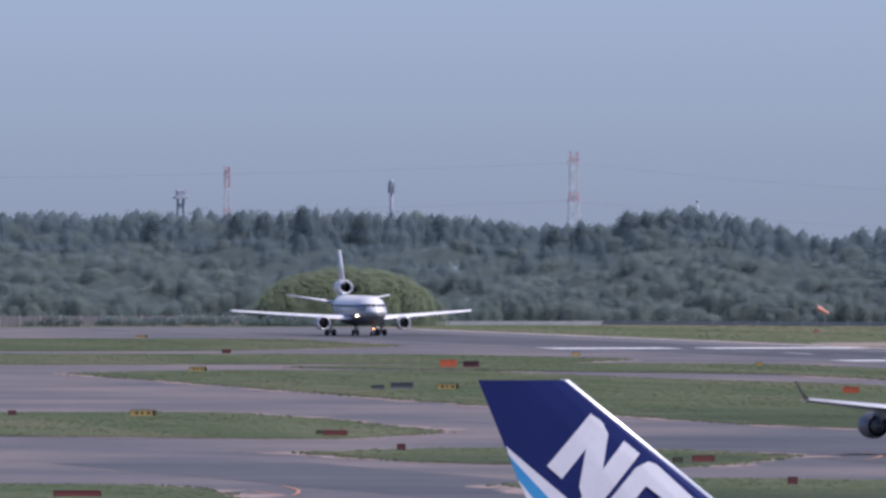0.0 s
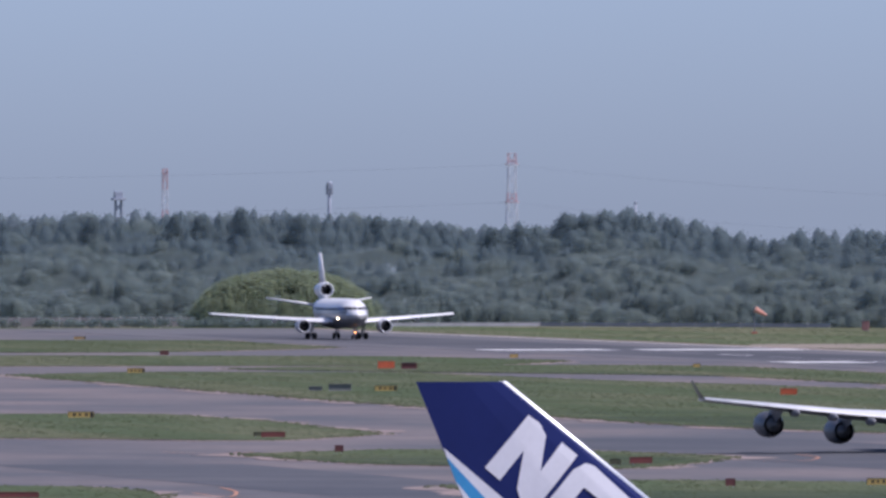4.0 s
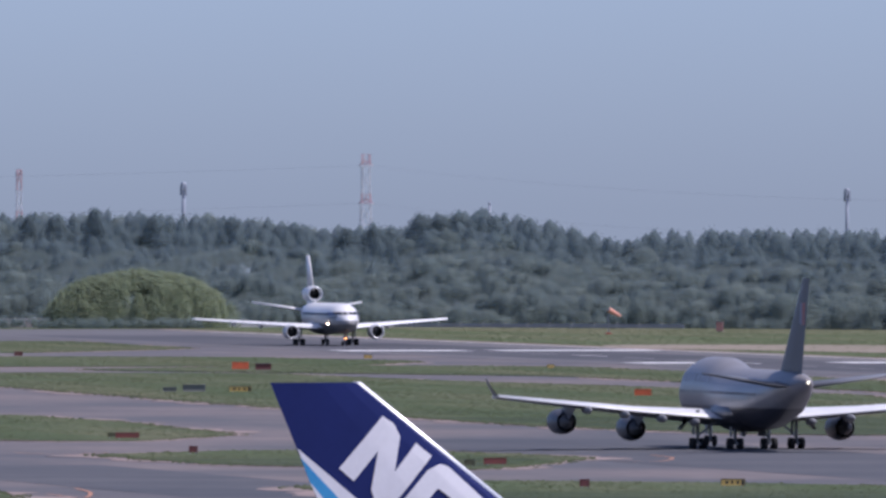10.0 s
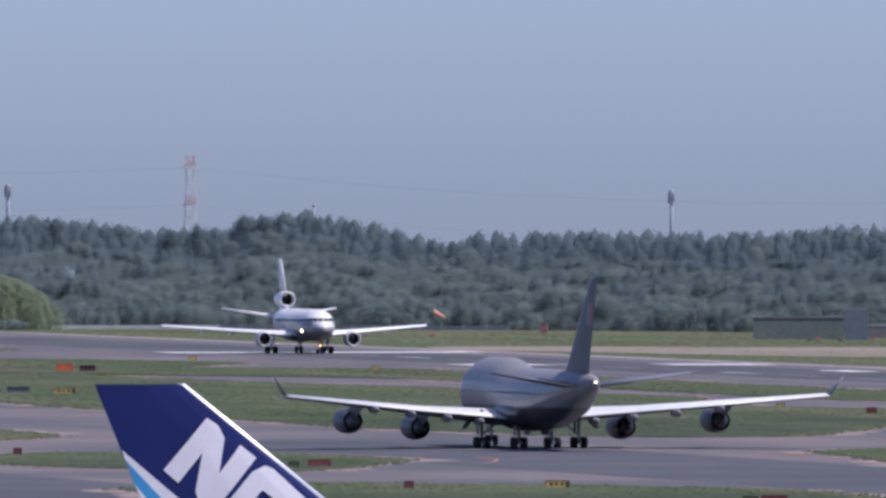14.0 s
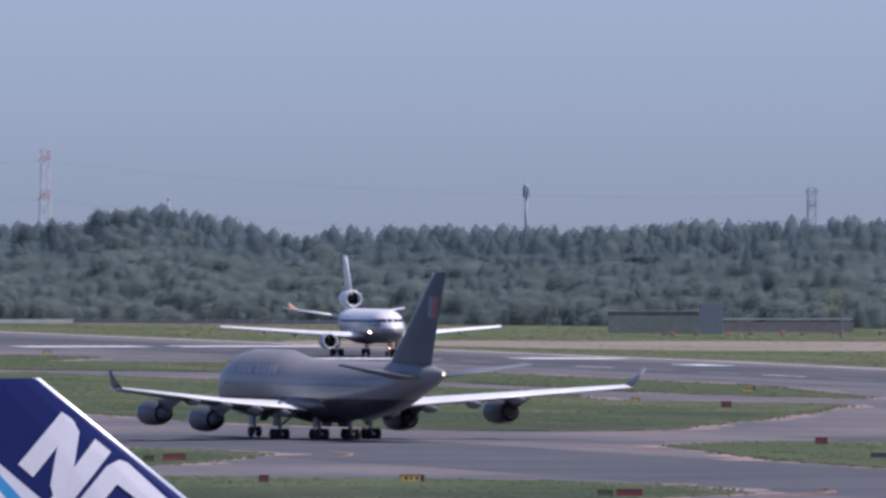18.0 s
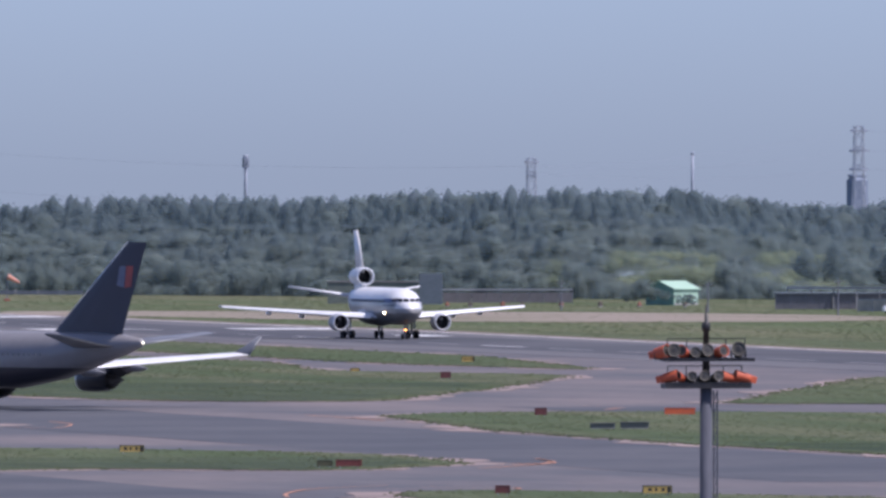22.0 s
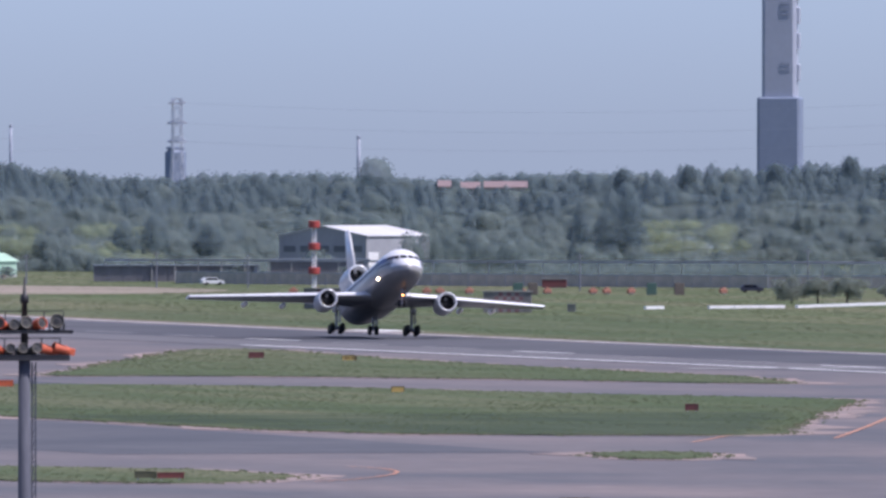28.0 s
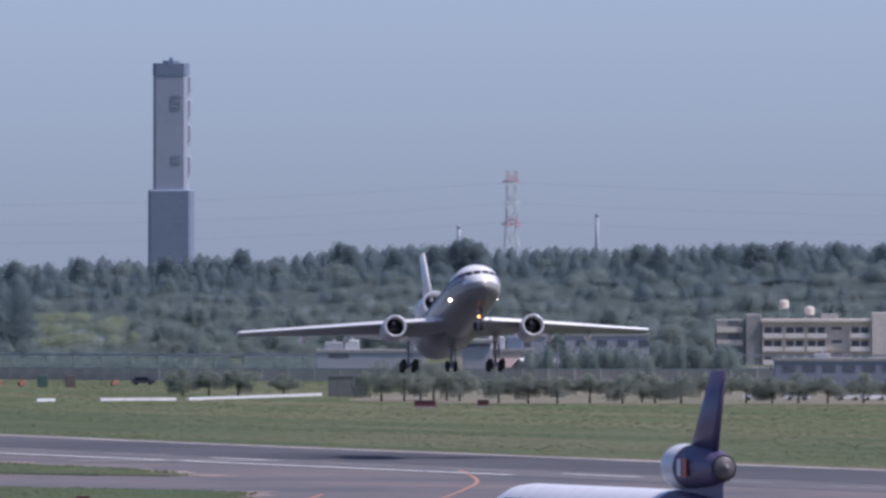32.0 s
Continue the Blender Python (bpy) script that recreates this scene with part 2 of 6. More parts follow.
TILE = mat("red_roof_tiles", (0.25, 0.19, 0.195), 0.85, 0, (0.225, 0.17, 0.172), 0.3, 3)
SLATEBOARD = mat("weathered_slate_board", (0.15, 0.18, 0.215), 0.85, 0, (0.13, 0.16, 0.19), 0.5, 3)
SHEDDARK = mat("dark_shed_boards", (0.185, 0.182, 0.20), 0.85, 0, (0.15, 0.147, 0.162), 0.5, 3)
IVYWALL = mat("ivy_grown_wall", (0.135, 0.165, 0.155), 0.9, 0, (0.165, 0.19, 0.17), 0.35, 2.0)
DULLFENCE = mat("dull_red_grey_fence", (0.19, 0.175, 0.185), 0.85, 0, (0.16, 0.15, 0.155), 0.4, 2.0)
FENCE = mat("pale_brown_fence", (0.60, 0.51, 0.44), 0.8, 0, (0.44, 0.385, 0.33), 0.25, 1.5)
PALEWALL = mat("pale_low_wall", (0.40, 0.40, 0.42), 0.8, 0, (0.33, 0.33, 0.35), 0.2, 1.5)
FENCEPOST = mat("pale_fence_post", (0.42, 0.41, 0.40), 0.7, 0, (0.34, 0.33, 0.32), 0.5, 4)
# stack colours hold distance haze: white greyed, slate lightened and blued
STACKW = mat("hazed_stack_white", (0.37, 0.40, 0.475), 0.8, 0, (0.345, 0.375, 0.45), 0.08, 0.7, grain=0.08)
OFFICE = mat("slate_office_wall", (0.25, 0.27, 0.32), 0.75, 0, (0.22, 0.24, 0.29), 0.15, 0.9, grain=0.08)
STACKB = mat("hazed_stack_slate", (0.215, 0.26, 0.345), 0.7, 0, (0.195, 0.24, 0.325), 0.08, 0.7, grain=0.08)
# louvres lightened towards the wall colour, as haze would show them
VENT = mat("hazed_louvre_paint", (0.29, 0.32, 0.39), 0.8, 0, (0.26, 0.29, 0.36), 0.2, 1.5, grain=0.08)


# ---- mesh helpers ----
def mesh_from(name, verts, faces, materials, smooth=False):
    me = bpy.data.meshes.new(name)
    me.from_pydata([tuple(v) for v in verts], [], faces)
    for m in materials if isinstance(materials, (list, tuple)) else [materials]:
        me.materials.append(m)
    if smooth:
        me.polygons.foreach_set("use_smooth", [True] * len(me.polygons))
    me.update()
    return me


def part(name, geo, material, parent=None, label="", smooth=False, at=None):
    """Link (verts, faces) or a mesh as one mesh object under a thing or part."""
    me = geo if isinstance(geo, bpy.types.Mesh) else mesh_from(name, geo[0], geo[1], material, smooth)
    ob = new(name, me)
    ob.parent = parent
    if at is not None:
        ob.matrix_basis = at
    if label:
        ob["label"] = label
    return ob


def thing(name, label, category, group="", at=None):
    ob = new(name)
    ob.empty_display_size = 0.5
    if at is not None:
        ob.matrix_basis = at
    return tagged(ob, label, category, group)


def join(*geos):
    V, Fc = [], []
    for v, f in geos:
        o = len(V)
        V += [tuple(p) for p in v]
        Fc += [tuple(i + o for i in q) for q in f]
    return V, Fc


def moved(geo, m):
    return [tuple(m @ Vector(p)) for p in geo[0]], geo[1]


def box(x0, x1, y0, y1, z0, z1, c=0.0):
    """A box; c chamfers its upright and top edges."""
    if c <= 0:
        v = [(x, y, z) for z in (z0, z1) for x, y in ((x0, y0), (x1, y0), (x1, y1), (x0, y1))]
        return v, [(3, 2, 1, 0), (4, 5, 6, 7), (0, 1, 5, 4), (1, 2, 6, 5), (2, 3, 7, 6), (3, 0, 4, 7)]

    def ring(i, z):
        return [(x0 + i + c, y0 + i, z), (x1 - i - c, y0 + i, z), (x1 - i, y0 + i + c, z), (x1 - i, y1 - i - c, z), (x1 - i - c, y1 - i, z), (x0 + i + c, y1 - i, z), (x0 + i, y1 - i - c, z), (x0 + i, y0 + i + c, z)]
    return loft([ring(0, z0), ring(0, z1 - c), ring(c, z1)])


def loft(rings, caps=True, closed=True):
    n = len(rings[0])
    v = [tuple(p) for r in rings for p in r]
    f = []
    for i in range(len(rings) - 1):
        for j in range(n if closed else n - 1):
            k = (j + 1) % n
            f.append((i * n + j, i * n + k, (i + 1) * n + k, (i + 1) * n + j))
    if caps:
        f.append(tuple(range(n - 1, -1, -1)))
        f.append(tuple((len(rings) - 1) * n + j for j in range(n)))
    return v, f


def tube(profile, n=20, axis="y", caps=True):
    """Revolve (along, radius) pairs round an axis."""
    rings = []
    for a, r in profile:
        ring = []
        for j in range(n):
            t = 2 * math.pi * j / n
            c, s = r * math.cos(t), r * math.sin(t)
            ring.append({"y": (c, a, s), "x": (a, c, s), "z": (c, s, a)}[axis])
        rings.append(ring)
    return loft(rings, caps)


def bar(p, q, w):
    """A square bar between two points."""
    p, q = Vector(p), Vector(q)
    d = (q - p).normalized()
    a = d.cross(Vector((0, 0, 1)))
    a = a.normalized() if a.length > 0.01 else Vector((1, 0, 0))
    b = d.cross(a)
    h = w / 2
    return loft([[o + a * i * h + b * j * h for i, j in ((-1, -1), (1, -1), (1, 1), (-1, 1))] for o in (p, q)])


def rounded(corners, radius, steps=5):
    """A polygon's outline with every corner turned into an arc-like curve."""
    out, n = [], len(corners)
    for i in range(n):
        a, b, c = (Vector(corners[(i + k) % n]) for k in (-1, 0, 1))
        ra = min(radius, 0.45 * (a - b).length)
        rc = min(radius, 0.45 * (c - b).length)
        p, q = b + (a - b).normalized() * ra, b + (c - b).normalized() * rc
        for k in range(steps + 1):
            t = k / steps
            out.append(p.lerp(b, t).lerp(b.lerp(q, t), t))
    return out


def slab(outline, z, thick=0.05):
    """A thin flat slab of any outline: top and rim."""
    n = len(outline)
    v = [(p[0], p[1], z) for p in outline] + [(p[0], p[1], z - thick) for p in outline]
    return v, [tuple(range(n))] + [(j, j + n, (j + 1) % n + n, (j + 1) % n) for j in range(n)]


def setting(name, geo, material, label, category=""):
    """A piece of the setting; large flat outlines are cut into triangles."""
    me = mesh_from(name, geo[0], geo[1], material)
    bm = bmesh.new()
    bm.from_mesh(me)
    bmesh.ops.triangulate(bm, faces=[f for f in bm.faces if len(f.verts) > 4])
    bmesh.ops.recalc_face_normals(bm, faces=bm.faces)
    bm.to_mesh(me)
    bm.free()
    return tagged(new(name, me), label, category or name, kind="structure")


# ---- ground, runway, taxiways ----
gv, gf = [], []
GX, GY = 40, 60
for j in range(GY + 1):
    for i in range(GX + 1):
        gv.append((-1500 + 4500 * i / GX, -200 + 5200 * j / GY, -0.10))
for j in range(GY):
    for i in range(GX):
        a = j * (GX + 1) + i
        gf.append((a, a + 1, a + GX + 2, a + GX + 1))
setting("ground", (gv, gf), VERGE, "wide mown airfield grass reaching to the woods", "ground")


def sheet(name, corners, material, z, label, radius=0.0, category=""):
    out = rounded([Vector((x, y)) for x, y in corners], radius) if radius else corners
    return setting(name, slab(out, z), material, label, category)


sheet("apron", [(-400, -150), (585, -150), (585, 2100), (602, 3000), (608, 4100), (430, 4100), (200, 3300), (-400, 1800)], TAXI, -0.04, "grey asphalt taxiways and apron", category="taxiway")
sheet("runway", [(584, 200), (640, 200), (640, 2330), (644, 2500), (651, 2780), (663, 3100), (674, 4100), (604, 4100), (597, 3100), (584, 2400)], RUNWAY, 0.0, "long grey asphalt runway", category="runway")
sheet("runway_shoulder", [(640, 200), (643, 200), (643, 2330), (647, 2500), (655, 2780), (668, 3100), (679, 4100), (674, 4100), (663, 3100), (651, 2780), (644, 2500), (640, 2330)], SHOULDER, -0.01, "pale worn shoulder along the runway", category="runway")
sheet("rubber_marks", [(600, 1500), (634, 1500), (646, 3000), (652, 3900), (612, 3900), (606, 3000)], RUBBER, 0.012, "dark band of rubber down the runway", category="runway")
DRYLAND = [(d * math.sin(radians(b)), d * math.cos(radians(b))) for b, d in ((10.72, 3690), (10.75, 3585), (11.2, 3530), (12.0, 3400), (13.2, 3395), (13.6, 3490), (13.2, 3590), (12.4, 3650), (11.4, 3665))]
sheet("dry_strip", DRYLAND, DRY, -0.06, "strip of dry pale earth beyond the runway", 40, "ground")
DRYROW = [(d * math.sin(radians(b)), d * math.cos(radians(b))) for b, d in ((15.72, 3075), (16.1, 3035), (16.6, 3022), (17.6, 3012), (17.6, 3290), (16.7, 3330), (16.0, 3345))]
sheet("dry_strip", DRYROW, PARCHED, -0.055, "strip of parched grass beneath the small trees", 40, "ground")
sheet("far_grass", [(643.5, 200), (745, 200), (745, 2850), (690, 3000), (662, 3500), (669, 3100), (656, 2780), (648, 2500), (643.5, 2330)], GRASS, -0.05, "mown grass beyond the runway", 0, "grass")


ragged = random.Random(21)
ISLANDS = []


def grass_island(corners, radius):
    """A grass island among the taxiways with a pale worn rim."""
    c = Vector((sum(p[0] for p in corners) / len(corners), sum(p[1] for p in corners) / len(corners)))
    smooth = rounded([Vector(p) for p in corners], radius)
    out, drift = [], Vector((0, 0))
    for i, p in enumerate(smooth):
        q = smooth[(i + 1) % len(smooth)]
        m = max(1, int((q - p).length / 7))
        for k in range(m):
            drift = drift * 0.65 + Vector((ragged.uniform(-0.4, 0.4), ragged.uniform(-1.7, 1.7)))
            out.append(p.lerp(q, k / m) + drift)
    n = len(out)
    rim = []
    for i in range(n):
        t = (out[(i + 1) % n] - out[i - 1])
        nrm = Vector((t.y, -t.x))
        if nrm.length > 1e-6:
            nrm.normalize()
        if nrm.dot(out[i] - c) < 0:
            nrm = -nrm
        rim.append(out[i] + nrm * (2.8 + 1.6 * math.sin(i * 0.37) + 1.2 * math.sin(i * 1.3) + ragged.uniform(-1.4, 1.4)))
    ISLANDS.append(out)
    setting("island_rim", slab(rim, 0.01, 0.04), SHOULDER, "pale worn paved rim round a grass island", "taxiway")
    setting("grass_island", slab(out, 0.09, 0.14), GRASS, "mown grass island between taxiways", "grass")


grass_island([(440, 3735), (594, 3719), (587, 3514), (538, 3406), (440, 3402)], 25)
grass_island([(430, 3348), (558, 3307), (576, 3201), (549, 3120), (517, 3102), (400, 3104)], 25)
grass_island([(484, 3040), (540, 3120), (580, 3092), (580, 2900), (576, 2667), (552, 2475), (542, 2555), (545, 2911), (516, 2970)], 20)
grass_island([(436, 2939), (470, 2987), (508, 2969), (510, 2847), (524, 2719), (530, 2600), (512, 2469), (534, 2411), (489, 2258), (448, 2128), (424, 2140), (414, 2233), (418, 2375), (420, 2483), (429, 2727)], 14)
grass_island([(483, 2100), (524, 2239), (569, 2383), (576, 2375), (565, 2268), (560, 2168), (559, 2070), (548, 2006), (538, 2024), (528, 2059), (500, 2099)], 12)
grass_island([(422, 2003), (443, 2034), (470, 2023), (490, 1998), (502, 1932), (520, 1881), (446, 1644), (417, 1656), (410, 1680), (406, 1788), (408, 1871)], 12)
grass_island([(316, 1498), (325, 1524), (354, 1481), (354, 1446), (338, 1416), (315, 1457)], 12)
grass_island([(322, 1780), (345, 1760), (361, 1727), (359, 1663), (340, 1627), (322, 1643), (293, 1619), (300, 1740)], 12)
grass_island([(317, 1972), (343, 2011), (361, 1994), (367, 1936), (339, 1853), (319, 1891)], 14)
grass_island([(300, 2363), (372, 2369), (371, 2272), (364, 2149), (341, 2087), (280, 2159)], 16)
grass_island([(220, 1754), (264, 1750), (268, 1721), (259, 1637), (234, 1521), (200, 1525)], 16)
grass_island([(404, 1551), (413, 1559), (415, 1549), (406, 1521), (401, 1519)], 4)


def strip(name, x0, x1, y0, y1, material, z, label):
    return setting(name, slab([(x0, y0), (x1, y0), (x1, y1), (x0, y1)], z, 0.005), material, label, "marking")


for k in range(34):
    y0 = 1548 + 55 * k
    x0 = 620 - 0.0248 * (3010 - y0)
    strip("centreline_dash", x0 - 0.5, x0 + 0.5, y0, y0 + 30, PAINTW if k % 3 == 2 else FADED, 0.03, "white centreline dash painted on the runway")
setting("edge_line", ([(w + s, y, 0.03) for w, y in ((638.2, 1000), (638.2, 2330), (642.2, 2500), (649.2, 2780), (661, 3100), (671.5, 4000)) for s in (-0.6, 0.7)], [(2 * k, 2 * k + 1, 2 * k + 3, 2 * k + 2) for k in range(5)]), EDGEW, "worn white edge line along the runway", "marking")
strip("edge_line", 585.6, 586.9, 2010, 2430, PAINTW, 0.03, "white edge line along the runway")
strip("cross_line", 574, 599, 2150, 2158, FADED, 0.032, "worn white line across the runway entry")
for x0, x1, y0 in ((604, 628, 3440), (634, 665, 3440), (605, 620, 3150), (641, 659, 3150), (641, 647, 3010), (650, 657, 2606)):
    n = round((x1 - x0) / 3)
    for k in range(n):
        strip("touchdown_bar", x0 + 3 * k, x0 + 3 * k + 2.6, y0, y0 + 26, PAINTW, 0.03, "white touchdown bar painted on the runway")
# lanes of newer, darker asphalt
for x0, x1, y0, y1 in ((364, 404, 1560, 2110), (280, 307, 1440, 1900), (452, 472, 1985, 2080)):
    strip("dark_lane", x0, x1, y0, y1, LANE, -0.02, "lane of newer dark asphalt on the taxiway")


def line_arc(points, width, material, z=0.02):
    """A painted line that follows a smooth path."""
    pts = []
    for i in range(len(points) - 1):
        p0, p1, p2, p3 = (Vector(points[max(0, min(len(points) - 1, i + k))]) for k in (-1, 0, 1, 2))
        for s in range(8):
            t = s / 8
            pts.append(0.5 * ((2 * p1) + (p2 - p0) * t + (2 * p0 - 5 * p1 + 4 * p2 - p3) * t * t + (3 * p1 - p0 - 3 * p2 + p3) * t ** 3))
    pts.append(Vector(points[-1]))
    v, f = [], []
    for i, p in enumerate(pts):
        d = pts[min(i + 1, len(pts) - 1)] - pts[max(i - 1, 0)]
        nrm = Vector((-d.y, d.x)).normalized() * width / 2
        v += [(p.x + nrm.x, p.y + nrm.y, z), (p.x - nrm.x, p.y - nrm.y, z)]
    f = [(2 * i, 2 * i + 1, 2 * i + 3, 2 * i + 2) for i in range(len(pts) - 1)]
    return setting("taxi_line", (v, f), material, "orange taxi guide line painted on asphalt", "marking")

# orange guide lines
line_arc([(448.2, 1629), (469.4, 1695), (496.9, 1782), (522.4, 1861)], 0.45, PAINTO)
line_arc([(432.1, 1536), (466.1, 1641), (513.5, 1790), (546.3, 1891), (565.7, 1953), (581.7, 2011), (593.4, 2056)], 0.45, PAINTO)
line_arc([(458.3, 1566), (474.4, 1615)], 0.45, PAINTO)
line_arc([(349.5, 1424), (358.1, 1441), (365.8, 1463), (369.2, 1481), (369.1, 1493)], 0.39, PAINTO)
line_arc([(360.1, 1660), (364.1, 1659), (368.5, 1672), (371.4, 1693)], 0.39, PAINTO)
line_arc([(364.5, 1918), (368.3, 1913), (375, 1939), (377.1, 1962)], 0.39, PAINTO)
line_arc([(270.4, 1703), (269.9, 1679), (275.5, 1709), (278.5, 1737)], 0.39, PAINTO)
line_arc([(306.9, 1494), (310.2, 1510), (317, 1532), (326.6, 1548)], 0.39, PAINTO)
line_arc([(361.7, 1659), (367.8, 1671), (371.5, 1692)], 0.39, PAINTO)
line_arc([(414.9, 2010), (414.8, 1985), (413.5, 1961)], 0.52, PAINTO)
line_arc([(353.7, 1637), (361.2, 1652), (367.3, 1668)], 0.52, PAINTO)
line_arc([(313.5, 1996), (316.4, 1981), (323.4, 1994)], 0.45, PAINTO)
line_arc([(598, 3701), (591.3, 3702)], 0.65, PAINTO)
line_arc([(327.6, 1540), (334.4, 1535), (333.5, 1527)], 0.39, PAINTO)
line_arc([(311.2, 1342), (330.3, 1346)], 0.33, PAINTO)
line_arc([(323, 1531), (332.3, 1529), (334.9, 1534)], 0.33, PAINTO)
line_arc([(429.7, 1610), (450.2, 1666)], 0.39, PAINTO)
line_arc([(463.2, 2087), (467, 2087)], 0.39, PAINTO)
line_arc([(466.5, 2013), (470.7, 2017)], 0.39, PAINTO)
line_arc([(458.2, 2052), (463.5, 2067)], 0.78, PAINTO)
line_arc([(471, 2028), (472.8, 2028)], 0.65, PAINTO)


def inside(px, py, outline):
    """Which of the points lie within an outline."""
    hit = np.zeros(len(px), bool)
    for i, p in enumerate(outline):
        q = outline[i - 1]
        if p[1] == q[1]:
            continue
        hit ^= ((p[1] > py) != (q[1] > py)) & (px < (q[0] - p[0]) * (py - p[1]) / (q[1] - p[1]) + p[0])
    return hit


# ---- darker grass on the near side of some islands ----
DARKGRASS = mat("darker_grass", (0.048, 0.068, 0.042), 0.95, 0, (0.075, 0.095, 0.058), 0.06, 0.5, spec=0.1, stretch=(1, 0.06, 1))
for i, share in ((5, 0.45), (7, 0.8), (8, 0.7), (3, 0.3)):
    out = ISLANDS[i]
    lo, hi = min(p[1] for p in out) + 3, max(p[1] for p in out)
    v, f = [], []
    for y in np.arange(lo, lo + (hi - lo) * share, 5.0):
        x = np.arange(min(p[0] for p in out), max(p[0] for p in out), 2.5)
        ok = inside(x, np.full(len(x), y), out) & inside(x, np.full(len(x), y + 5.0), out)
        ok &= ragged.uniform(0, 1) < 1.15 - (y - lo) / ((hi - lo) * share)
        run = np.flatnonzero(np.diff(np.concatenate([[0], ok.astype(int), [0]])))
        for p, q in zip(run[::2], run[1::2]):
            if q - p < 3:
                continue
            n = len(v)
            x0, x1 = x[p] + ragged.uniform(0, 3), x[q - 1] - ragged.uniform(0, 3)
            v += [(x0, y, 0.1), (x1, y, 0.1), (x1, y + 5.0, 0.1), (x0, y + 5.0, 0.1)]
            f.append((n, n + 1, n + 2, n + 3))
    setting("dark_grass", (v, f), DARKGRASS, "darker grass on a taxiway island", "grass")


# ---- long grass ----
def blades(g, x, y, z, h, w):
    """Each tuft is three leaning blades with a broad foot."""
    n = len(x)
    tri = np.empty((n, 3, 3, 3))
    for k in range(3):
        ox, oy = g.uniform(-0.5, 0.5, n) * w, g.uniform(-0.3, 0.3, n)
        hw = w * g.uniform(0.22, 0.5, n)
        hh = h * g.uniform(0.5, 1.15, n)
        tri[:, k, 0] = np.stack([x + ox - hw, y + oy, np.full(n, z)], 1)
        tri[:, k, 1] = np.stack([x + ox + hw, y + oy + g.uniform(-0.1, 0.1, n), np.full(n, z)], 1)
        tri[:, k, 2] = np.stack([x + ox + g.normal(size=n) * w * 0.35, y + oy + hh * g.uniform(0.0, 0.9, n), z + hh], 1)
    return tri.reshape(-1, 3, 3)


def grass_mesh(name, tris, label):
    q = np.concatenate(tris)
    n = len(q)
    me = bpy.data.meshes.new(name)
    me.vertices.add(n * 3)
    me.vertices.foreach_set("co", q.reshape(-1).astype(np.float32))
    me.loops.add(n * 3)
    me.loops.foreach_set("vertex_index", np.arange(n * 3, dtype=np.int32))
    me.polygons.add(n)
    me.polygons.foreach_set("loop_start", np.arange(0, n * 3, 3, dtype=np.int32))
    me.materials.append(TUFT)
    me.update(calc_edges=True)
    tagged(new(name, me), label, "grass", kind="stuff")


gg = np.random.default_rng(31)
tris = []
for out in ISLANDS:
    xs, ys = [p[0] for p in out], [p[1] for p in out]
    n = int((max(xs) - min(xs)) * (max(ys) - min(ys)) * 0.3)
    x, y = gg.uniform(min(xs), max(xs), n), gg.uniform(min(ys), max(ys), n)
    keep = inside(x, y, out)
    x, y = x[keep], y[keep]
    # taller in drifts
    tall = 0.5 + 0.5 * np.sin(x * 0.21 + 3 * np.sin(y * 0.012)) * np.sin(y * 0.031 + x * 0.05)
    tris.append(blades(gg, x, y, 0.085, 0.03 + 0.065 * tall * gg.uniform(0.3, 1, len(x)), 0.25 + 0.3 * gg.uniform(0, 1, len(x))))
    # weeds along the rim
    for p, q in zip(out, out[1:] + out[:1]):
        m = max(1, int((q - p).length * 1.6))
        t = gg.uniform(0, 1, m)
        j = gg.normal(size=(m, 2)) * 0.9
        tris.append(blades(gg, p[0] + (q[0] - p[0]) * t + j[:, 0], p[1] + (q[1] - p[1]) * t + j[:, 1] * 2, 0.0, gg.uniform(0.05, 0.22, m), gg.uniform(0.2, 0.6, m)))
grass_mesh("island_grass", tris, "uneven long grass and weeds on the taxiway islands")
# rough grass beyond the runway, as far as the woods
n = 150000
b, y = np.radians(gg.uniform(8.0, 17.7, n)), gg.uniform(2050, 4140, n)
x = y * np.tan(b)
side = np.interp(y, [0, 2330, 2500, 2780, 3100, 4100], [645, 645, 649, 657, 670, 682])
bare = (inside(x, y, DRYLAND) | inside(x, y, DRYROW)) & (gg.uniform(0, 1, n) < 0.94)
keep = (x > side) & ~bare
x, y = x[keep], y[keep]
tall = 0.5 + 0.5 * np.sin(x * 0.13 + 2 * np.sin(y * 0.007)) * np.sin(y * 0.021)
grass_mesh("rough_grass", [blades(gg, x, y, -0.06, 0.03 + 0.065 * tall * gg.uniform(0.2, 1, len(x)), 0.4 + 0.5 * gg.uniform(0, 1, len(x)))], "rough uneven grass between runway and woods")


# ---- aircraft ----
def fuselage(stations, ref, n=28):
    """Loft of (aft, half width, half height, centre height) rings; the nose points to +y."""
    return loft([[(w * math.cos(2 * math.pi * j / n), ref - s, zc + h * math.sin(2 * math.pi * j / n)) for j in range(n)] for s, w, h, zc in stations])


FOIL = [(1.0, 0.0), (0.75, 0.033), (0.45, 0.07), (0.2, 0.07), (0.06, 0.045), (0.0, 0.0), (0.06, -0.035), (0.2, -0.05), (0.45, -0.045), (0.75, -0.02)]


def shade_underside(ob, material):
    """Give the faces that look down a darker material that holds their shade."""
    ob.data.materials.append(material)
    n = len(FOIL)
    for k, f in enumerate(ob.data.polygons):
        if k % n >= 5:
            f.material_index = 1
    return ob


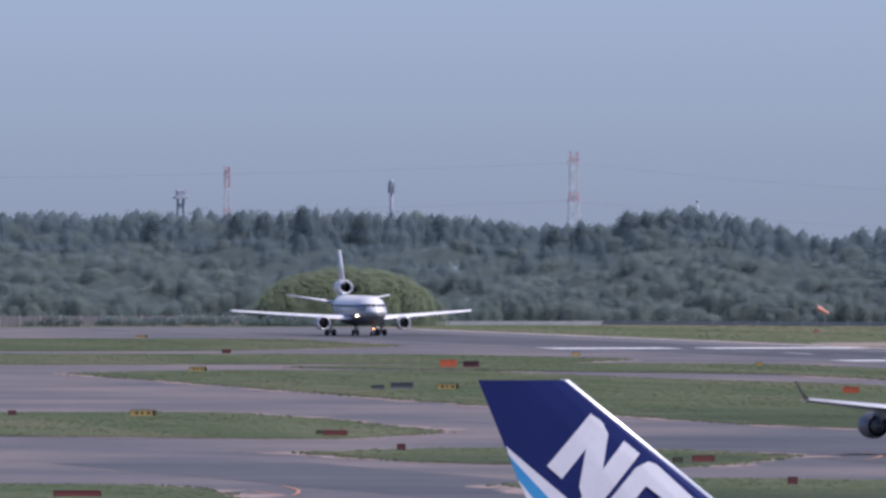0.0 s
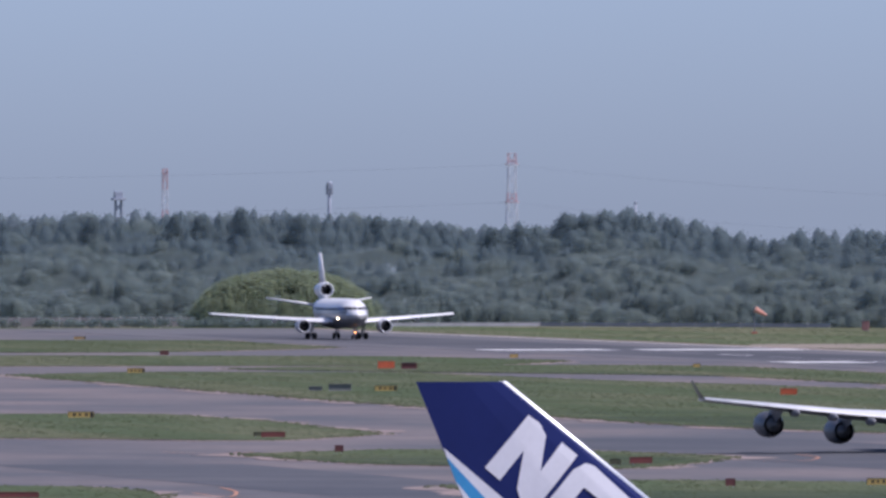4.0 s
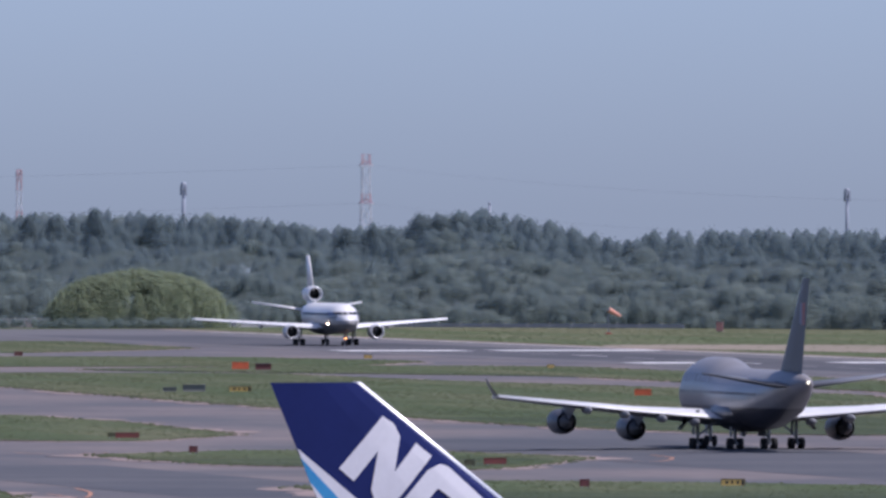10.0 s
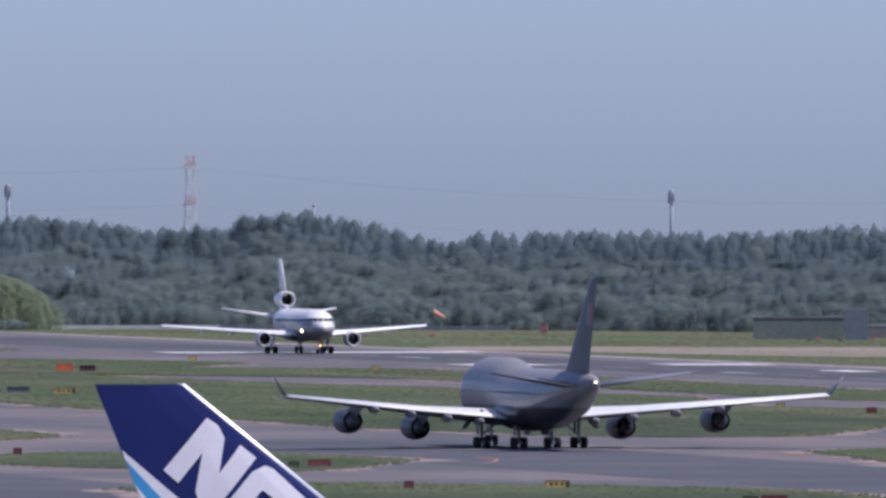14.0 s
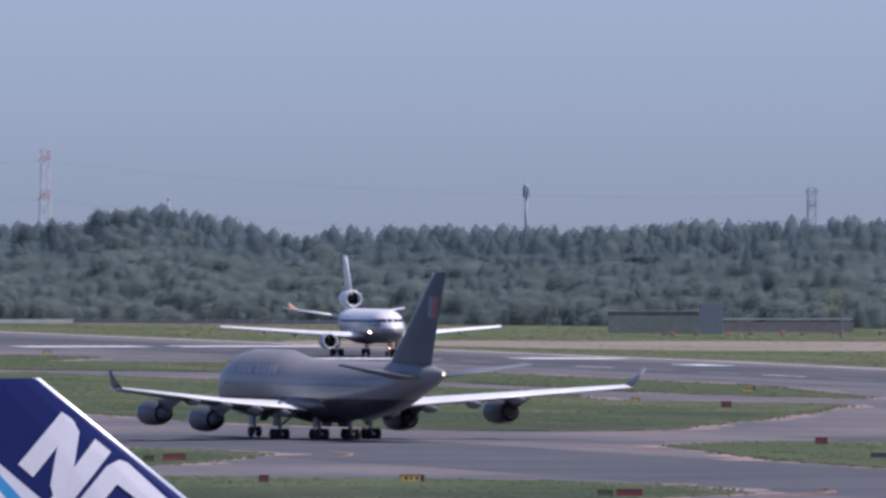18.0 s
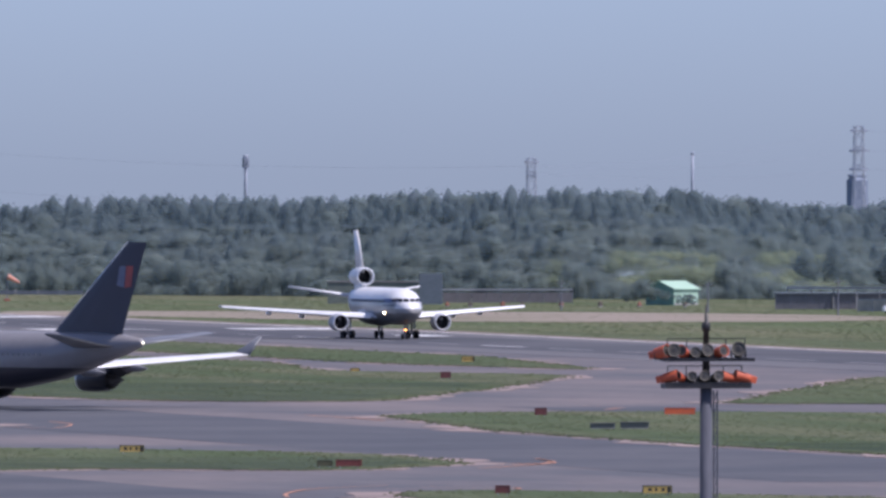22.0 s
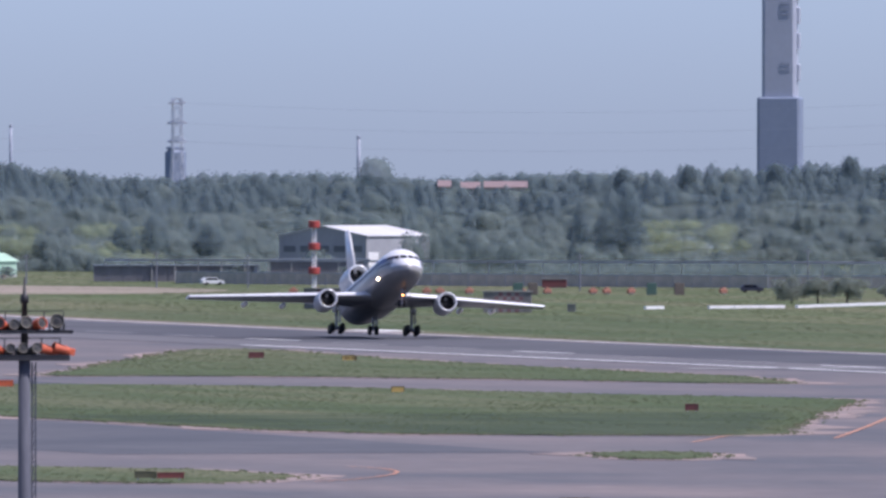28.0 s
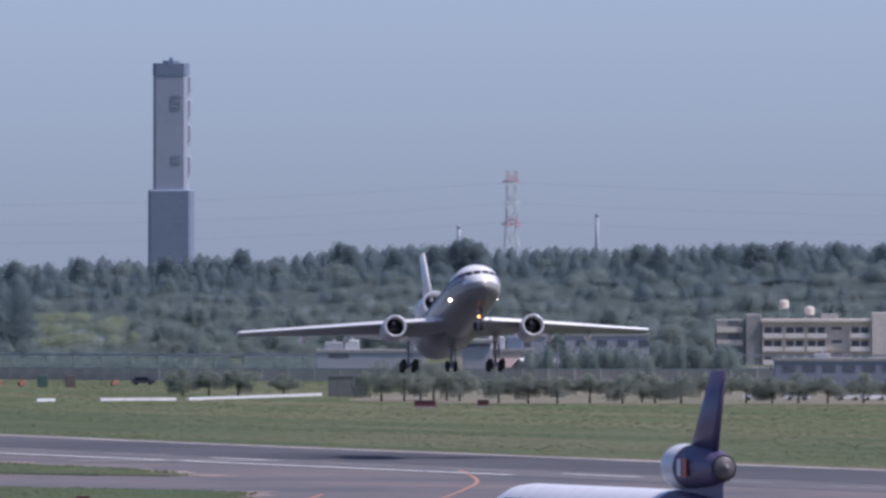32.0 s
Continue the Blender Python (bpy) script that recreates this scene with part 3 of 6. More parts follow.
def slat(sections, ref, side, droop=1.0):
    """A leading-edge slat hung out ahead of and below the wing, its upper face turned to the front."""
    rings = []
    for o, le, k, z in sections:
        rings.append([(side * o, ref - le + a * k, z + b * k * droop) for a, b in ((-0.3, 0.32), (0.25, 0.16), (0.55, -0.16), (0.5, -0.24), (0.1, -0.02), (-0.3, 0.12))])
    return loft(rings)


def wing(sections, ref, side, upright=False, thick=1.0):
    """Airfoil loft through (out, leading edge aft, chord, height) sections."""
    rings = []
    for o, le, ch, z in sections:
        if upright:
            rings.append([(thick * t * ch * 0.75, ref - le - c * ch, o) for c, t in FOIL])
        else:
            rings.append([(side * o, ref - le - c * ch, z + thick * t * ch) for c, t in FOIL])
    return loft(rings)


def engine(parent, name, at, length, r, material, core=True):
    """Turbofan: cowl with a lip and a hollow intake, fan, spinner, core and cone."""
    cowl = part(name, tube([(-length * 0.55, r * (0.78 if core else 0.6)), (-length * 0.3, r * (0.97 if core else 0.88)), (0.0, r * 1.02), (length * 0.3, r), (length * 0.42, r * 0.93), (length * 0.45, r * 0.86), (length * 0.42, r * 0.79), (length * 0.2, r * 0.76)], 24, caps=False), material, parent, smooth=True, at=at)
    part("intake_lip", tube([(length * 0.40, r * 0.955), (length * 0.445, r * 0.93), (length * 0.462, r * 0.86), (length * 0.44, r * 0.785), (length * 0.40, r * 0.775)], 24, caps=False), ALU, cowl, "polished metal intake lip", True)
    part("fan", tube([(length * 0.19, r * 0.77), (length * 0.2, 0.3), (length * 0.28, 0.02)], 20), DARK, cowl, "dark fan disc with spinner", True)
    if core:
        part("core_nozzle", tube([(-length * 0.3, r * 0.75), (-length * 0.55, r * 0.6), (-length * 0.72, r * 0.42), (-length * 0.74, r * 0.34), (-length * 0.95, r * 0.05)], 20), NOZZLE, cowl, "dark exhaust nozzle and cone", True)
    return cowl


WHEELS = {}
LEGS = []


def wheel_mesh(r, w):
    key = (r, w)
    if key not in WHEELS:
        WHEELS[key] = mesh_from("wheel", *tube([(-w / 2, r * 0.5), (-w / 2, r * 0.85), (-w * 0.3, r), (w * 0.3, r), (w / 2, r * 0.85), (w / 2, r * 0.5)], 18, "x"), TYRE, True)
    return WHEELS[key]


def gear(parent, x, y, top, rows, r=0.66, gap=1.1, pitch=1.7, w=0.45):
    """A leg on its bogie, standing on z = 0."""
    leg = part("landing_gear", join(tube([(r, 0.17), (top + 0.9, 0.22)], 12, "z"), bar((0, 0, top * 0.75), (0, 1.4, top), 0.16), box(-gap / 2, gap / 2, -0.12, 0.12, r - 0.12, r + 0.12), box(-0.16, 0.16, -pitch / 2 * (rows - 1) - 0.2, pitch / 2 * (rows - 1) + 0.2, r - 0.15, r + 0.15), box(-0.5, -0.44, -0.7, 0.7, top * 0.45, top)), STEEL, parent, "grey steel landing gear leg", at=Matrix.Translation((x, y, 0)))
    for i in range(rows):
        for s in (-1, 1):
            part("wheel", wheel_mesh(r, w), None, leg, at=Matrix.Translation((s * gap / 2, (i - (rows - 1) / 2) * pitch, r)))
    return leg


def hull_patch(name, st, ref, s0, s1, z0, z1, side, material, parent, label="", nz=5):
    """A thin painted panel that follows the hull between two stations and two heights."""
    def at(s, z):
        for a, b in zip(st[:-1], st[1:]):
            if a[0] <= s <= b[0]:
                k = (s - a[0]) / (b[0] - a[0])
                w, h, zc = (a[i] + (b[i] - a[i]) * k for i in (1, 2, 3))
                q = max(-1.0, min(1.0, (z - zc) / h))
                return (side * (w * math.sqrt(1 - q * q) + 0.03), ref - s, z)
    ns = max(2, int((s1 - s0) / 1.0) + 1)
    rings = [[at(s0 + (s1 - s0) * i / (ns - 1), z0 + (z1 - z0) * j / (nz - 1)) for j in range(nz)] for i in range(ns)]
    v = [q for r in rings for q in r]
    f = [(i * nz + j, i * nz + j + 1, (i + 1) * nz + j + 1, (i + 1) * nz + j) for i in range(ns - 1) for j in range(nz - 1)]
    return part(name, (v, f), material, parent, label, True)


def nose_pane(st, ref, x0, x1, z0, z1, side, parent):
    """A windscreen pane laid on the nose between two breadths and two heights."""
    def depth(x, z):
        lo, hi = st[1][0], st[6][0]
        for _ in range(24):
            mid = (lo + hi) / 2
            a, b = next((a, b) for a, b in zip(st[:-1], st[1:]) if a[0] <= mid <= b[0])
            k = (mid - a[0]) / (b[0] - a[0])
            w, h, zc = (a[i] + (b[i] - a[i]) * k for i in (1, 2, 3))
            if (x / w) ** 2 + ((z - zc) / h) ** 2 > 1:
                lo = mid
            else:
                hi = mid
        return hi
    n = 5
    v = []
    for i in range(n):
        for j in range(n):
            x, z = x0 + (x1 - x0) * i / (n - 1), z0 + (z1 - z0) * j / (n - 1)
            v.append((side * (x + 0.015), ref - depth(x, z) + 0.03, z + 0.02))
    f = [(i * n + j, (i + 1) * n + j, (i + 1) * n + j + 1, i * n + j + 1) for i in range(n - 1) for j in range(n - 1)]
    part("cockpit_window", (v, f), GLASS, parent, "dark cockpit window", True)


def trijet(label, skin, finmat, nacelle, tailnac, winglets, stretch=0.0, droop=0.0, cabin=True):
    """A wide-bodied three-engined jet with one engine at the base of its fin. Origin: the ground under the main gear; nose to +y."""
    ob = thing("jet_airliner", label, "airliner")
    a = stretch * 0.55
    ref = 27.6 + a
    e = stretch
    st = [(0, 0.05, 0.05, 4.55), (0.35, 0.75, 0.75, 4.6), (1.2, 1.45, 1.4, 4.75), (2.6, 2.15, 2.05, 4.98), (4.4, 2.7, 2.6, 5.2), (6.5, 2.95, 2.93, 5.3), (9, 3.01, 3.01, 5.33), (36 + e, 3.01, 3.01, 5.33), (40 + e, 2.8, 2.75, 5.6), (44 + e, 2.2, 2.1, 6.1), (48 + e, 1.4, 1.3, 6.6), (51.5 + e, 0.5, 0.5, 7.0), (52 + e, 0.1, 0.1, 7.05)]
    body = part("fuselage", fuselage(st, ref), skin, ob, smooth=True)
    for side in (-1, 1):
        for x0, x1, z0, z1 in ((0.09, 0.92, 6.12, 6.60), (1.06, 1.62, 6.10, 6.62)):
            nose_pane(st, ref, x0, x1, z0, z1, side, body)
        for s0, s1, z0, z1 in ((2.95, 3.45, 6.14, 6.68), (3.60, 4.15, 6.18, 6.68)):
            hull_patch("cockpit_window", st, ref, s0, s1, z0, z1, side, GLASS, body, "dark cockpit window")
    for s in (-1, 1):
        if cabin:
            part("cabin_windows", join(*[box(s * 3.0 - 0.03, s * 3.0 + 0.03, ref - 8 - 1.02 * k, ref - 8 - 1.02 * k + 0.28, 6.0, 6.42) for k in range(int(29 + e))]), GLASS, body, "row of small dark cabin windows")["kind"] = "stuff"
        wg = part("wing", wing([(0.0, 15.9 + a, 12.6, 3.35), (3.0, 17.6 + a, 11.0, 3.5), (8.9, 21.5 + a, 7.3, 3.95 - droop * 0.35), (25.2, 33.2 + a, 2.7, 5.15 - droop)], ref, s), WINGTOP, ob, smooth=True)
        shade_underside(wg, UNDER)
        part("leading_edge_slat", slat([(3.4, 17.7 + a, 1.15, 3.6), (8.9, 21.35 + a, 1.0, 4.0 - droop * 0.35), (25.1, 33.1 + a, 0.62, 5.15 - droop)], ref, s), SLAT, wg, "bright leading-edge slat")
        for o, y0, zz in ((5.5, 27.4, 3.0), (12.5, 29.8, 3.65), (17.5, 32.2, 4.1)):
            part("flap_fairing", moved(tube([(1.9, 0.05), (0.8, 0.36), (-0.8, 0.36), (-2.2, 0.04)], 10), Matrix.Translation((s * o, ref - y0 - a, zz))), WINGTOP, wg, smooth=True)
        if winglets:
            part("winglet", wing([(25.2, 33.4 + a, 2.4, 5.2 - droop), (25.75, 34.6 + a, 1.5, 6.3 - droop), (26.0, 35.6 + a, 0.8, 7.3 - droop)], ref, s), WHITE, wg, "pale upswept winglet", True)
        part("stabilizer", wing([(0.6, 42.5 + e, 6.6, 6.6 - droop * 0.5), (10.85, 49.3 + e, 2.5, 8.3 - droop)], ref, s, thick=0.9), WINGTOP if cabin else finmat, ob, smooth=True)
        part("engine_pylon", wing([(3.1, 17.0 + a, 5.8, 0), (3.95, 18.5 + a, 7.5, 0)], ref, s, True, 0.9), nacelle, ob, at=Matrix.Translation((s * 8.4, 0, 0)))
        engine(ob, "engine", Matrix.Translation((s * 8.4, ref - 19.0 - a, 2.72)), 5.6, 1.42, nacelle)
        LEGS.append(gear(ob, s * 5.3, 0, 3.4, 2, gap=1.45, w=0.56))
    LEGS.append(gear(ob, 0, -0.6, 2.9, 1, gap=0.95))
    gear(ob, 0, 22.0 + a * 0.5, 2.8, 1, 0.5, 0.75, w=0.35)
    part("wing_fairing", moved(tube([(9.5, 0.3), (7, 2.3), (1, 3.2), (-5, 3.05), (-9, 1.2), (-10, 0.2)], 20), Matrix.Translation((0, 1.0, 4.05)) @ Matrix.Diagonal((1.0, 1, 0.62, 1))), skin, ob, smooth=True)
    part("tail_fin", wing([(10.6, 41.6 + e, 7.2, 0), (17.6 - 0.11 * e, 47.3 + e, 3.7, 0)], ref, 1, True), finmat, ob, smooth=True)
    engine(ob, "tail_engine", Matrix.Translation((0, ref - 44.6 - e, 10.0)), 10.5, 1.55, tailnac, False)
    part("engine_base", wing([(7.4, 39.6 + e, 10.6, 0), (9.1, 40.6 + e, 9.6, 0)], ref, 1, True, 1.1), tailnac, ob)
    part("tail_nozzle", moved(tube([(0.4, 0.92), (-0.6, 0.84), (-0.9, 0.72), (-0.8, 0.44), (-1.5, 0.07)], 20), Matrix.Translation((0, ref - 49.8 - e, 10.0))), NOZZLE, ob, "dark exhaust nozzle", True)
    return ob, ref, st, body


def jumbo(label, skin, finmat, fin_top=19.5):
    """A four-engined double-deck jet. Origin: the ground under the main gear; nose to +y."""
    ob = thing("jet_airliner", label, "airliner")
    ref = 33.0
    st = [(0, 0.05, 0.05, 4.6), (0.6, 0.9, 1.0, 4.75), (2.0, 1.9, 2.1, 5.2), (4.2, 2.75, 3.0, 5.75), (7, 3.15, 3.6, 6.05), (10, 3.25, 3.85, 6.15), (20, 3.25, 3.85, 6.15), (24, 3.25, 3.55, 5.85), (28, 3.25, 3.3, 5.6), (46, 3.25, 3.25, 5.55), (54, 2.75, 2.7, 6.1), (60, 2.0, 1.95, 6.8), (65, 1.2, 1.2, 7.3), (68.3, 0.45, 0.5, 7.6), (68.6, 0.1, 0.1, 7.6)]
    body = part("fuselage", fuselage(st, ref), skin, ob, smooth=True)
    part("cockpit_windows", join(*[moved(box(-0.4, 0.4, -0.05, 0.08, -0.28, 0.28, 0.05), Matrix.Translation((1.5 * math.sin(q), ref - 4.2 + 0.5 * abs(q) - 0.9 * abs(q), 8.35)) @ Matrix.Rotation(-q, 4, "Z") @ Matrix.Rotation(radians(-35), 4, "X")) for q in (-1.1, -0.65, -0.22, 0.22, 0.65, 1.1)]), GLASS, body, "dark cockpit windows")
    for s in (-1, 1):
        part("cabin_windows", join(*[box(s * 3.22 - 0.03, s * 3.22 + 0.03, ref - 8 - 1.02 * k, ref - 8 - 1.02 * k + 0.26, 6.05, 6.33) for k in range(46)]), HULLPANE, body, "row of small dark cabin windows")["kind"] = "stuff"
        wg = part("wing", wing([(0.0, 17.5, 16.6, 3.1), (3.2, 20.2, 14.6, 3.3), (12.5, 28.6, 8.6, 4.1), (30.6, 44.6, 4.0, 5.9)], ref, s), WINGTOP, ob, smooth=True)
        shade_underside(wg, UNDER)
        part("leading_edge_slat", slat([(3.6, 20.5, 1.0, 3.4), (12.5, 28.6, 0.9, 4.15), (30.5, 44.5, 0.6, 5.93)], ref, s, 0.5), SLAT, wg, "bright leading-edge slat")
        part("winglet", wing([(30.5, 45.2, 3.4, 5.95), (31.3, 46.6, 2.0, 6.9), (32.0, 48.0, 0.9, 8.0)], ref, s), GREY747, wg, "grey upswept winglet", True)
        for o, y0, zz in ((6.5, 35.0, 3.0), (10.5, 37.0, 3.4), (15.0, 39.0, 3.9), (19.5, 41.0, 4.4)):
            part("flap_fairing", moved(tube([(2.4, 0.05), (1.0, 0.45), (-1.0, 0.45), (-2.8, 0.05)], 10), Matrix.Translation((s * o, ref - y0, zz))), UNDER, wg, smooth=True)
        part("stabilizer", wing([(1.0, 57.0, 7.6, 7.1), (11.1, 65.0, 2.4, 8.6)], ref, s, thick=0.9), GREY747, ob, smooth=True)
        for o, sa, zz in ((11.7, 24.5, 2.25), (20.8, 32.4, 3.05)):
            part("engine_pylon", wing([(zz + 0.3, sa - 1.2, 6.0, 0), (zz + 1.6, sa + 1.2, 8.2, 0)], ref, s, True, 0.9), NACELLE, ob, at=Matrix.Translation((s * o, 0, 0)))
            engine(ob, "engine", Matrix.Translation((s * o, ref - sa, zz)), 5.4, 1.4, NACELLE)
        gear(ob, s * 5.5, 1.5, 3.4, 2, 0.62, 1.1, 1.45)
        gear(ob, s * 1.9, -1.6, 3.0, 2, 0.62, 1.1, 1.45)
        part("gear_door", moved(box(-0.05, 0.05, -1.5, 1.5, -1.3, 0.0, 0.02), Matrix.Translation((s * 0.75, -1.6, 2.7)) @ Matrix.Rotation(radians(-s * 12), 4, "Y")), NACELLE, ob, "dark open gear door")
        part("gear_door", moved(box(-0.05, 0.05, -1.2, 1.2, -1.7, 0.0, 0.02), Matrix.Translation((s * 6.5, 1.5, 3.5)) @ Matrix.Rotation(radians(-s * 38), 4, "Y")), NACELLE, ob, "dark open gear door")
        part("side_brace", join(bar((s * 5.4, 1.5, 1.5), (s * 3.4, 1.5, 3.1), 0.22), bar((s * 1.9, -1.4, 1.2), (s * 1.3, 1.6, 2.9), 0.2)), STEEL, ob, "grey steel gear brace")
    gear(ob, 0, 24.2, 3.0, 1, 0.62, 0.9)
    part("wing_fairing", moved(tube([(13, 0.3), (10, 2.4), (2, 3.5), (-6, 3.3), (-11, 1.3), (-12, 0.2)], 20), Matrix.Translation((0, 2.0, 3.9)) @ Matrix.Diagonal((1.02, 1, 0.6, 1))), skin, ob, smooth=True)
    fin = part("tail_fin", wing([(8.0, 51.2, 13.5, 0), (9.6, 53.26, 11.95, 0), (fin_top, 65.83, 3.52, 0)], ref, 1, True, 0.55), finmat, ob)
    part("fin_leading_edge", wing([(9.6, 53.18, 0.5, 0), (fin_top + 0.02, 65.75, 0.34, 0)], ref, 1, True, 2.2), ALU, fin, "bright bare-metal leading edge", True)
    part("tail_cone_light", moved(tube([(0.0, 0.14), (-0.12, 0.1), (-0.16, 0.02)], 10), Matrix.Translation((0, ref - 68.6, 7.6))), TAILLIGHT, ob, "small white tail light")
    return ob, ref, fin, st, body


def fin_patch(name, corners, material, parent, ref, le, ch, label="", lift=0.0):
    """Flat painted shape on both faces of a fin; corners are (aft, height)."""
    def thick(s, z, side):
        l0, c0 = le(z), ch(z)
        c = min(max((s - l0) / c0, 0.0), 1.0)
        line = [(a, abs(t)) for a, t in (FOIL[5::-1] if side > 0 else [FOIL[5], *FOIL[6:], FOIL[0]])]
        for (ca, ta), (cb, tb) in zip(line[:-1], line[1:]):
            if ca <= c <= cb:
                return 0.55 * 0.75 * c0 * (ta + (tb - ta) * (c - ca) / max(cb - ca, 1e-6))
        return 0.0
    for side in (-1, 1):
        bm = bmesh.new()
        bm.faces.new([bm.verts.new((0, ref - s, z)) for s, z in corners])
        bmesh.ops.triangulate(bm, faces=bm.faces[:])
        for _ in range(3):
            bmesh.ops.subdivide_edges(bm, edges=bm.edges[:], cuts=1, use_grid_fill=True)
        for v in bm.verts:
            v.co.x = side * (thick(ref - v.co.y, v.co.z, side) + 0.022 + lift)
        bmesh.ops.recalc_face_normals(bm, faces=bm.faces[:])
        if sum(f.normal.x for f in bm.faces) * side < 0:
            bmesh.ops.reverse_faces(bm, faces=bm.faces[:])
        me = bpy.data.meshes.new(name)
        bm.to_mesh(me)
        bm.free()
        me.materials.append(material)
        part(name, me, material, parent, label)


# grey belly livery, its lowest band darkened further for underside shade
DCSKIN = banded("white_over_shaded_grey_skin", [(0, (0.175, 0.17, 0.168)), (4.2, (0.40, 0.395, 0.39)), (6.12, (0.10, 0.12, 0.26)), (6.42, (0.86, 0.86, 0.87))])
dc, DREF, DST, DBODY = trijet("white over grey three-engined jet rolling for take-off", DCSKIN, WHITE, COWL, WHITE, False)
for x, z, r, m in ((-2.82, 4.3, 0.11, LAMP), (2.82, 4.3, 0.17, LAMP)):
    part("landing_light", moved(tube([(0.0, r), (0.12, r * 0.9), (0.16, r * 0.3)], 12), Matrix.Translation((x, 19.1, z))), m, dc, "glowing landing light")
part("nose_gear_light", moved(tube([(0.0, 0.13), (0.12, 0.11), (0.15, 0.03)], 12), Matrix.Translation((0, 22.75, 1.55))), LAMPO, dc, "glowing orange nose gear light")

J4SKIN = banded("grey_over_navy_skin", [(0, (0.054, 0.05, 0.06)), (4.7, (0.275, 0.262, 0.265))], 0.35)
jum, JREF, JFIN, JST, JBODY = jumbo("grey over dark blue four-engined jet taxiing away", J4SKIN, NAVY, 18.9)


def fin_le(z):
    return 53.26 + (z - 9.6) * 12.57 / 9.9


def fin_chord(z):
    return 11.95 - (z - 9.6) * 8.43 / 9.9


fin_patch("tail_emblem_blue", [(64.5, 16.2), (65.6, 16.2), (65.2, 13.8), (63.9, 14.0)], EMBLEM, JFIN, JREF, fin_le, fin_chord)
fin_patch("tail_emblem_red", [(65.65, 16.2), (66.9, 16.2), (66.5, 13.9), (65.3, 13.75)], EMBLEMR, JFIN, JREF, fin_le, fin_chord)

for side in (-1, 1):
    for k, (a, b) in enumerate(((7.0, 8.3), (8.7, 9.9), (10.3, 10.8), (11.2, 12.4), (12.8, 14.0), (14.4, 15.6), (17.0, 18.2), (18.6, 19.1), (19.5, 20.6), (21.0, 21.9), (22.3, 23.4))):
        hull_patch("title_bar", JST, JREF, a, b, 7.35, 8.25, side, TITLE, JBODY, "plain pale bar painted on the hull")
# nose darkened below, which puts its underside shade into the paint
DBODY.data.materials.append(banded("white_nose_shaded_below", [(0, (0.175, 0.17, 0.168)), (4.3, (0.34, 0.335, 0.33)), (5.0, (0.80, 0.80, 0.81))]))
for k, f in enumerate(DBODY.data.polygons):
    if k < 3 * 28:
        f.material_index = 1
for side in (-1, 1):
    hull_patch("nose_stripe", DST, DREF, 2.3, 9.0, 5.45, 5.62, side, NAVY, DBODY, "thin dark blue stripe")
    hull_patch("window_band", DST, DREF, 4.3, 9.0, 5.95, 6.62, side, CHEAT, DBODY, "broad blue band behind the cockpit")
MDSKIN = banded("white_over_purple_skin", [(0, (0.80, 0.79, 0.80)), (1.0, (0.90, 0.89, 0.90))], 0.3)
md, MREF, MST, MBODY = trijet("white freight three-engined jet with purple tail taxiing", MDSKIN, PURPLE, WHITE, PURPLE, True, 6.0, 1.4, False)

for side in (-1, 1):
    for a, b, m in ((8.5, 9.6, PURPLE), (10.0, 11.6, PURPLE), (12.0, 13.6, PURPLE), (14.2, 15.8, LOGOO), (16.2, 17.8, LOGOO)):
        hull_patch("title_bar", MST, MREF, a, b, 5.4, 7.3, side, m, MBODY, "plain coloured bar painted on the hull")
MBODY.data.materials.append(PURPLE)
for k, f in enumerate(MBODY.data.polygons):
    if k >= 8 * 28:
        f.material_index = 1
part("intake_ring", moved(tube([(0.0, 1.62), (2.2, 1.66), (3.0, 1.6), (3.3, 1.45)], 24, caps=False), Matrix.Translation((0, MREF - 46.2 - 6.0 + 3.2, 10.0))), WHITE, md, "white front ring of the tail engine", True)
for side in (-1, 1):
    part("nacelle_mark", moved(box(-0.04, 0.04, -1.0, 0.0, -0.7, 0.7, 0.02), Matrix.Translation((side * 1.6, MREF - 51.4, 10.0))), LOGOO, md, "plain orange mark on the tail engine")
    part("nacelle_mark", moved(box(-0.04, 0.04, -0.9, 0.0, -0.6, 0.6, 0.02), Matrix.Translation((side * 1.62, MREF - 50.2, 10.0))), WHITE, md, "plain white mark on the tail engine")
N4SKIN = banded("white_skin_blue_line", [(0, (0.45, 0.46, 0.48)), (4.6, (0.78, 0.78, 0.79))], 0.3)
nca, NREF, NFIN, NST, NBODY = jumbo("parked four-engined freighter with deep blue tail fin", N4SKIN, BLUE)
nca.matrix_basis = pose(156.3, 706, 0, 0, 0, -84)


# marks on the deep blue fin: plain white slanting bars, a white and light blue band
for k, shape in enumerate(([(66.64, 16.22), (64.93, 18.22), (64.37, 17.79), (66.06, 15.72)],
              [(64.93, 18.22), (64.5, 17.94), (64.23, 17.44), (64.46, 16.06), (65.0, 14.2), (65.38, 15.41), (65.13, 16.82)],
              [(63.6, 17.18), (62.97, 16.68), (65.0, 14.2), (65.38, 14.9)],
              [(64.8, 14.2), (63.15, 16.14), (62.64, 16.38), (62.3, 16.27), (62.52, 15.44), (62.79, 15.4), (63.8, 14.2)],
              [(62.64, 16.38), (62.3, 16.27), (60.83, 14.96), (60.1, 14.2), (61.1, 14.2), (62.75, 15.45)])):
    fin_patch("fin_bar", shape, FINWHITE, NFIN, NREF, fin_le, fin_chord, "plain white slanting bar", 0.006 * k)
fin_patch("fin_band", [(68.26, 16.98), (64.9, 14.2), (65.8, 14.2), (68.14, 16.63)], FINWHITE, NFIN, NREF, fin_le, fin_chord, "white band across the fin")
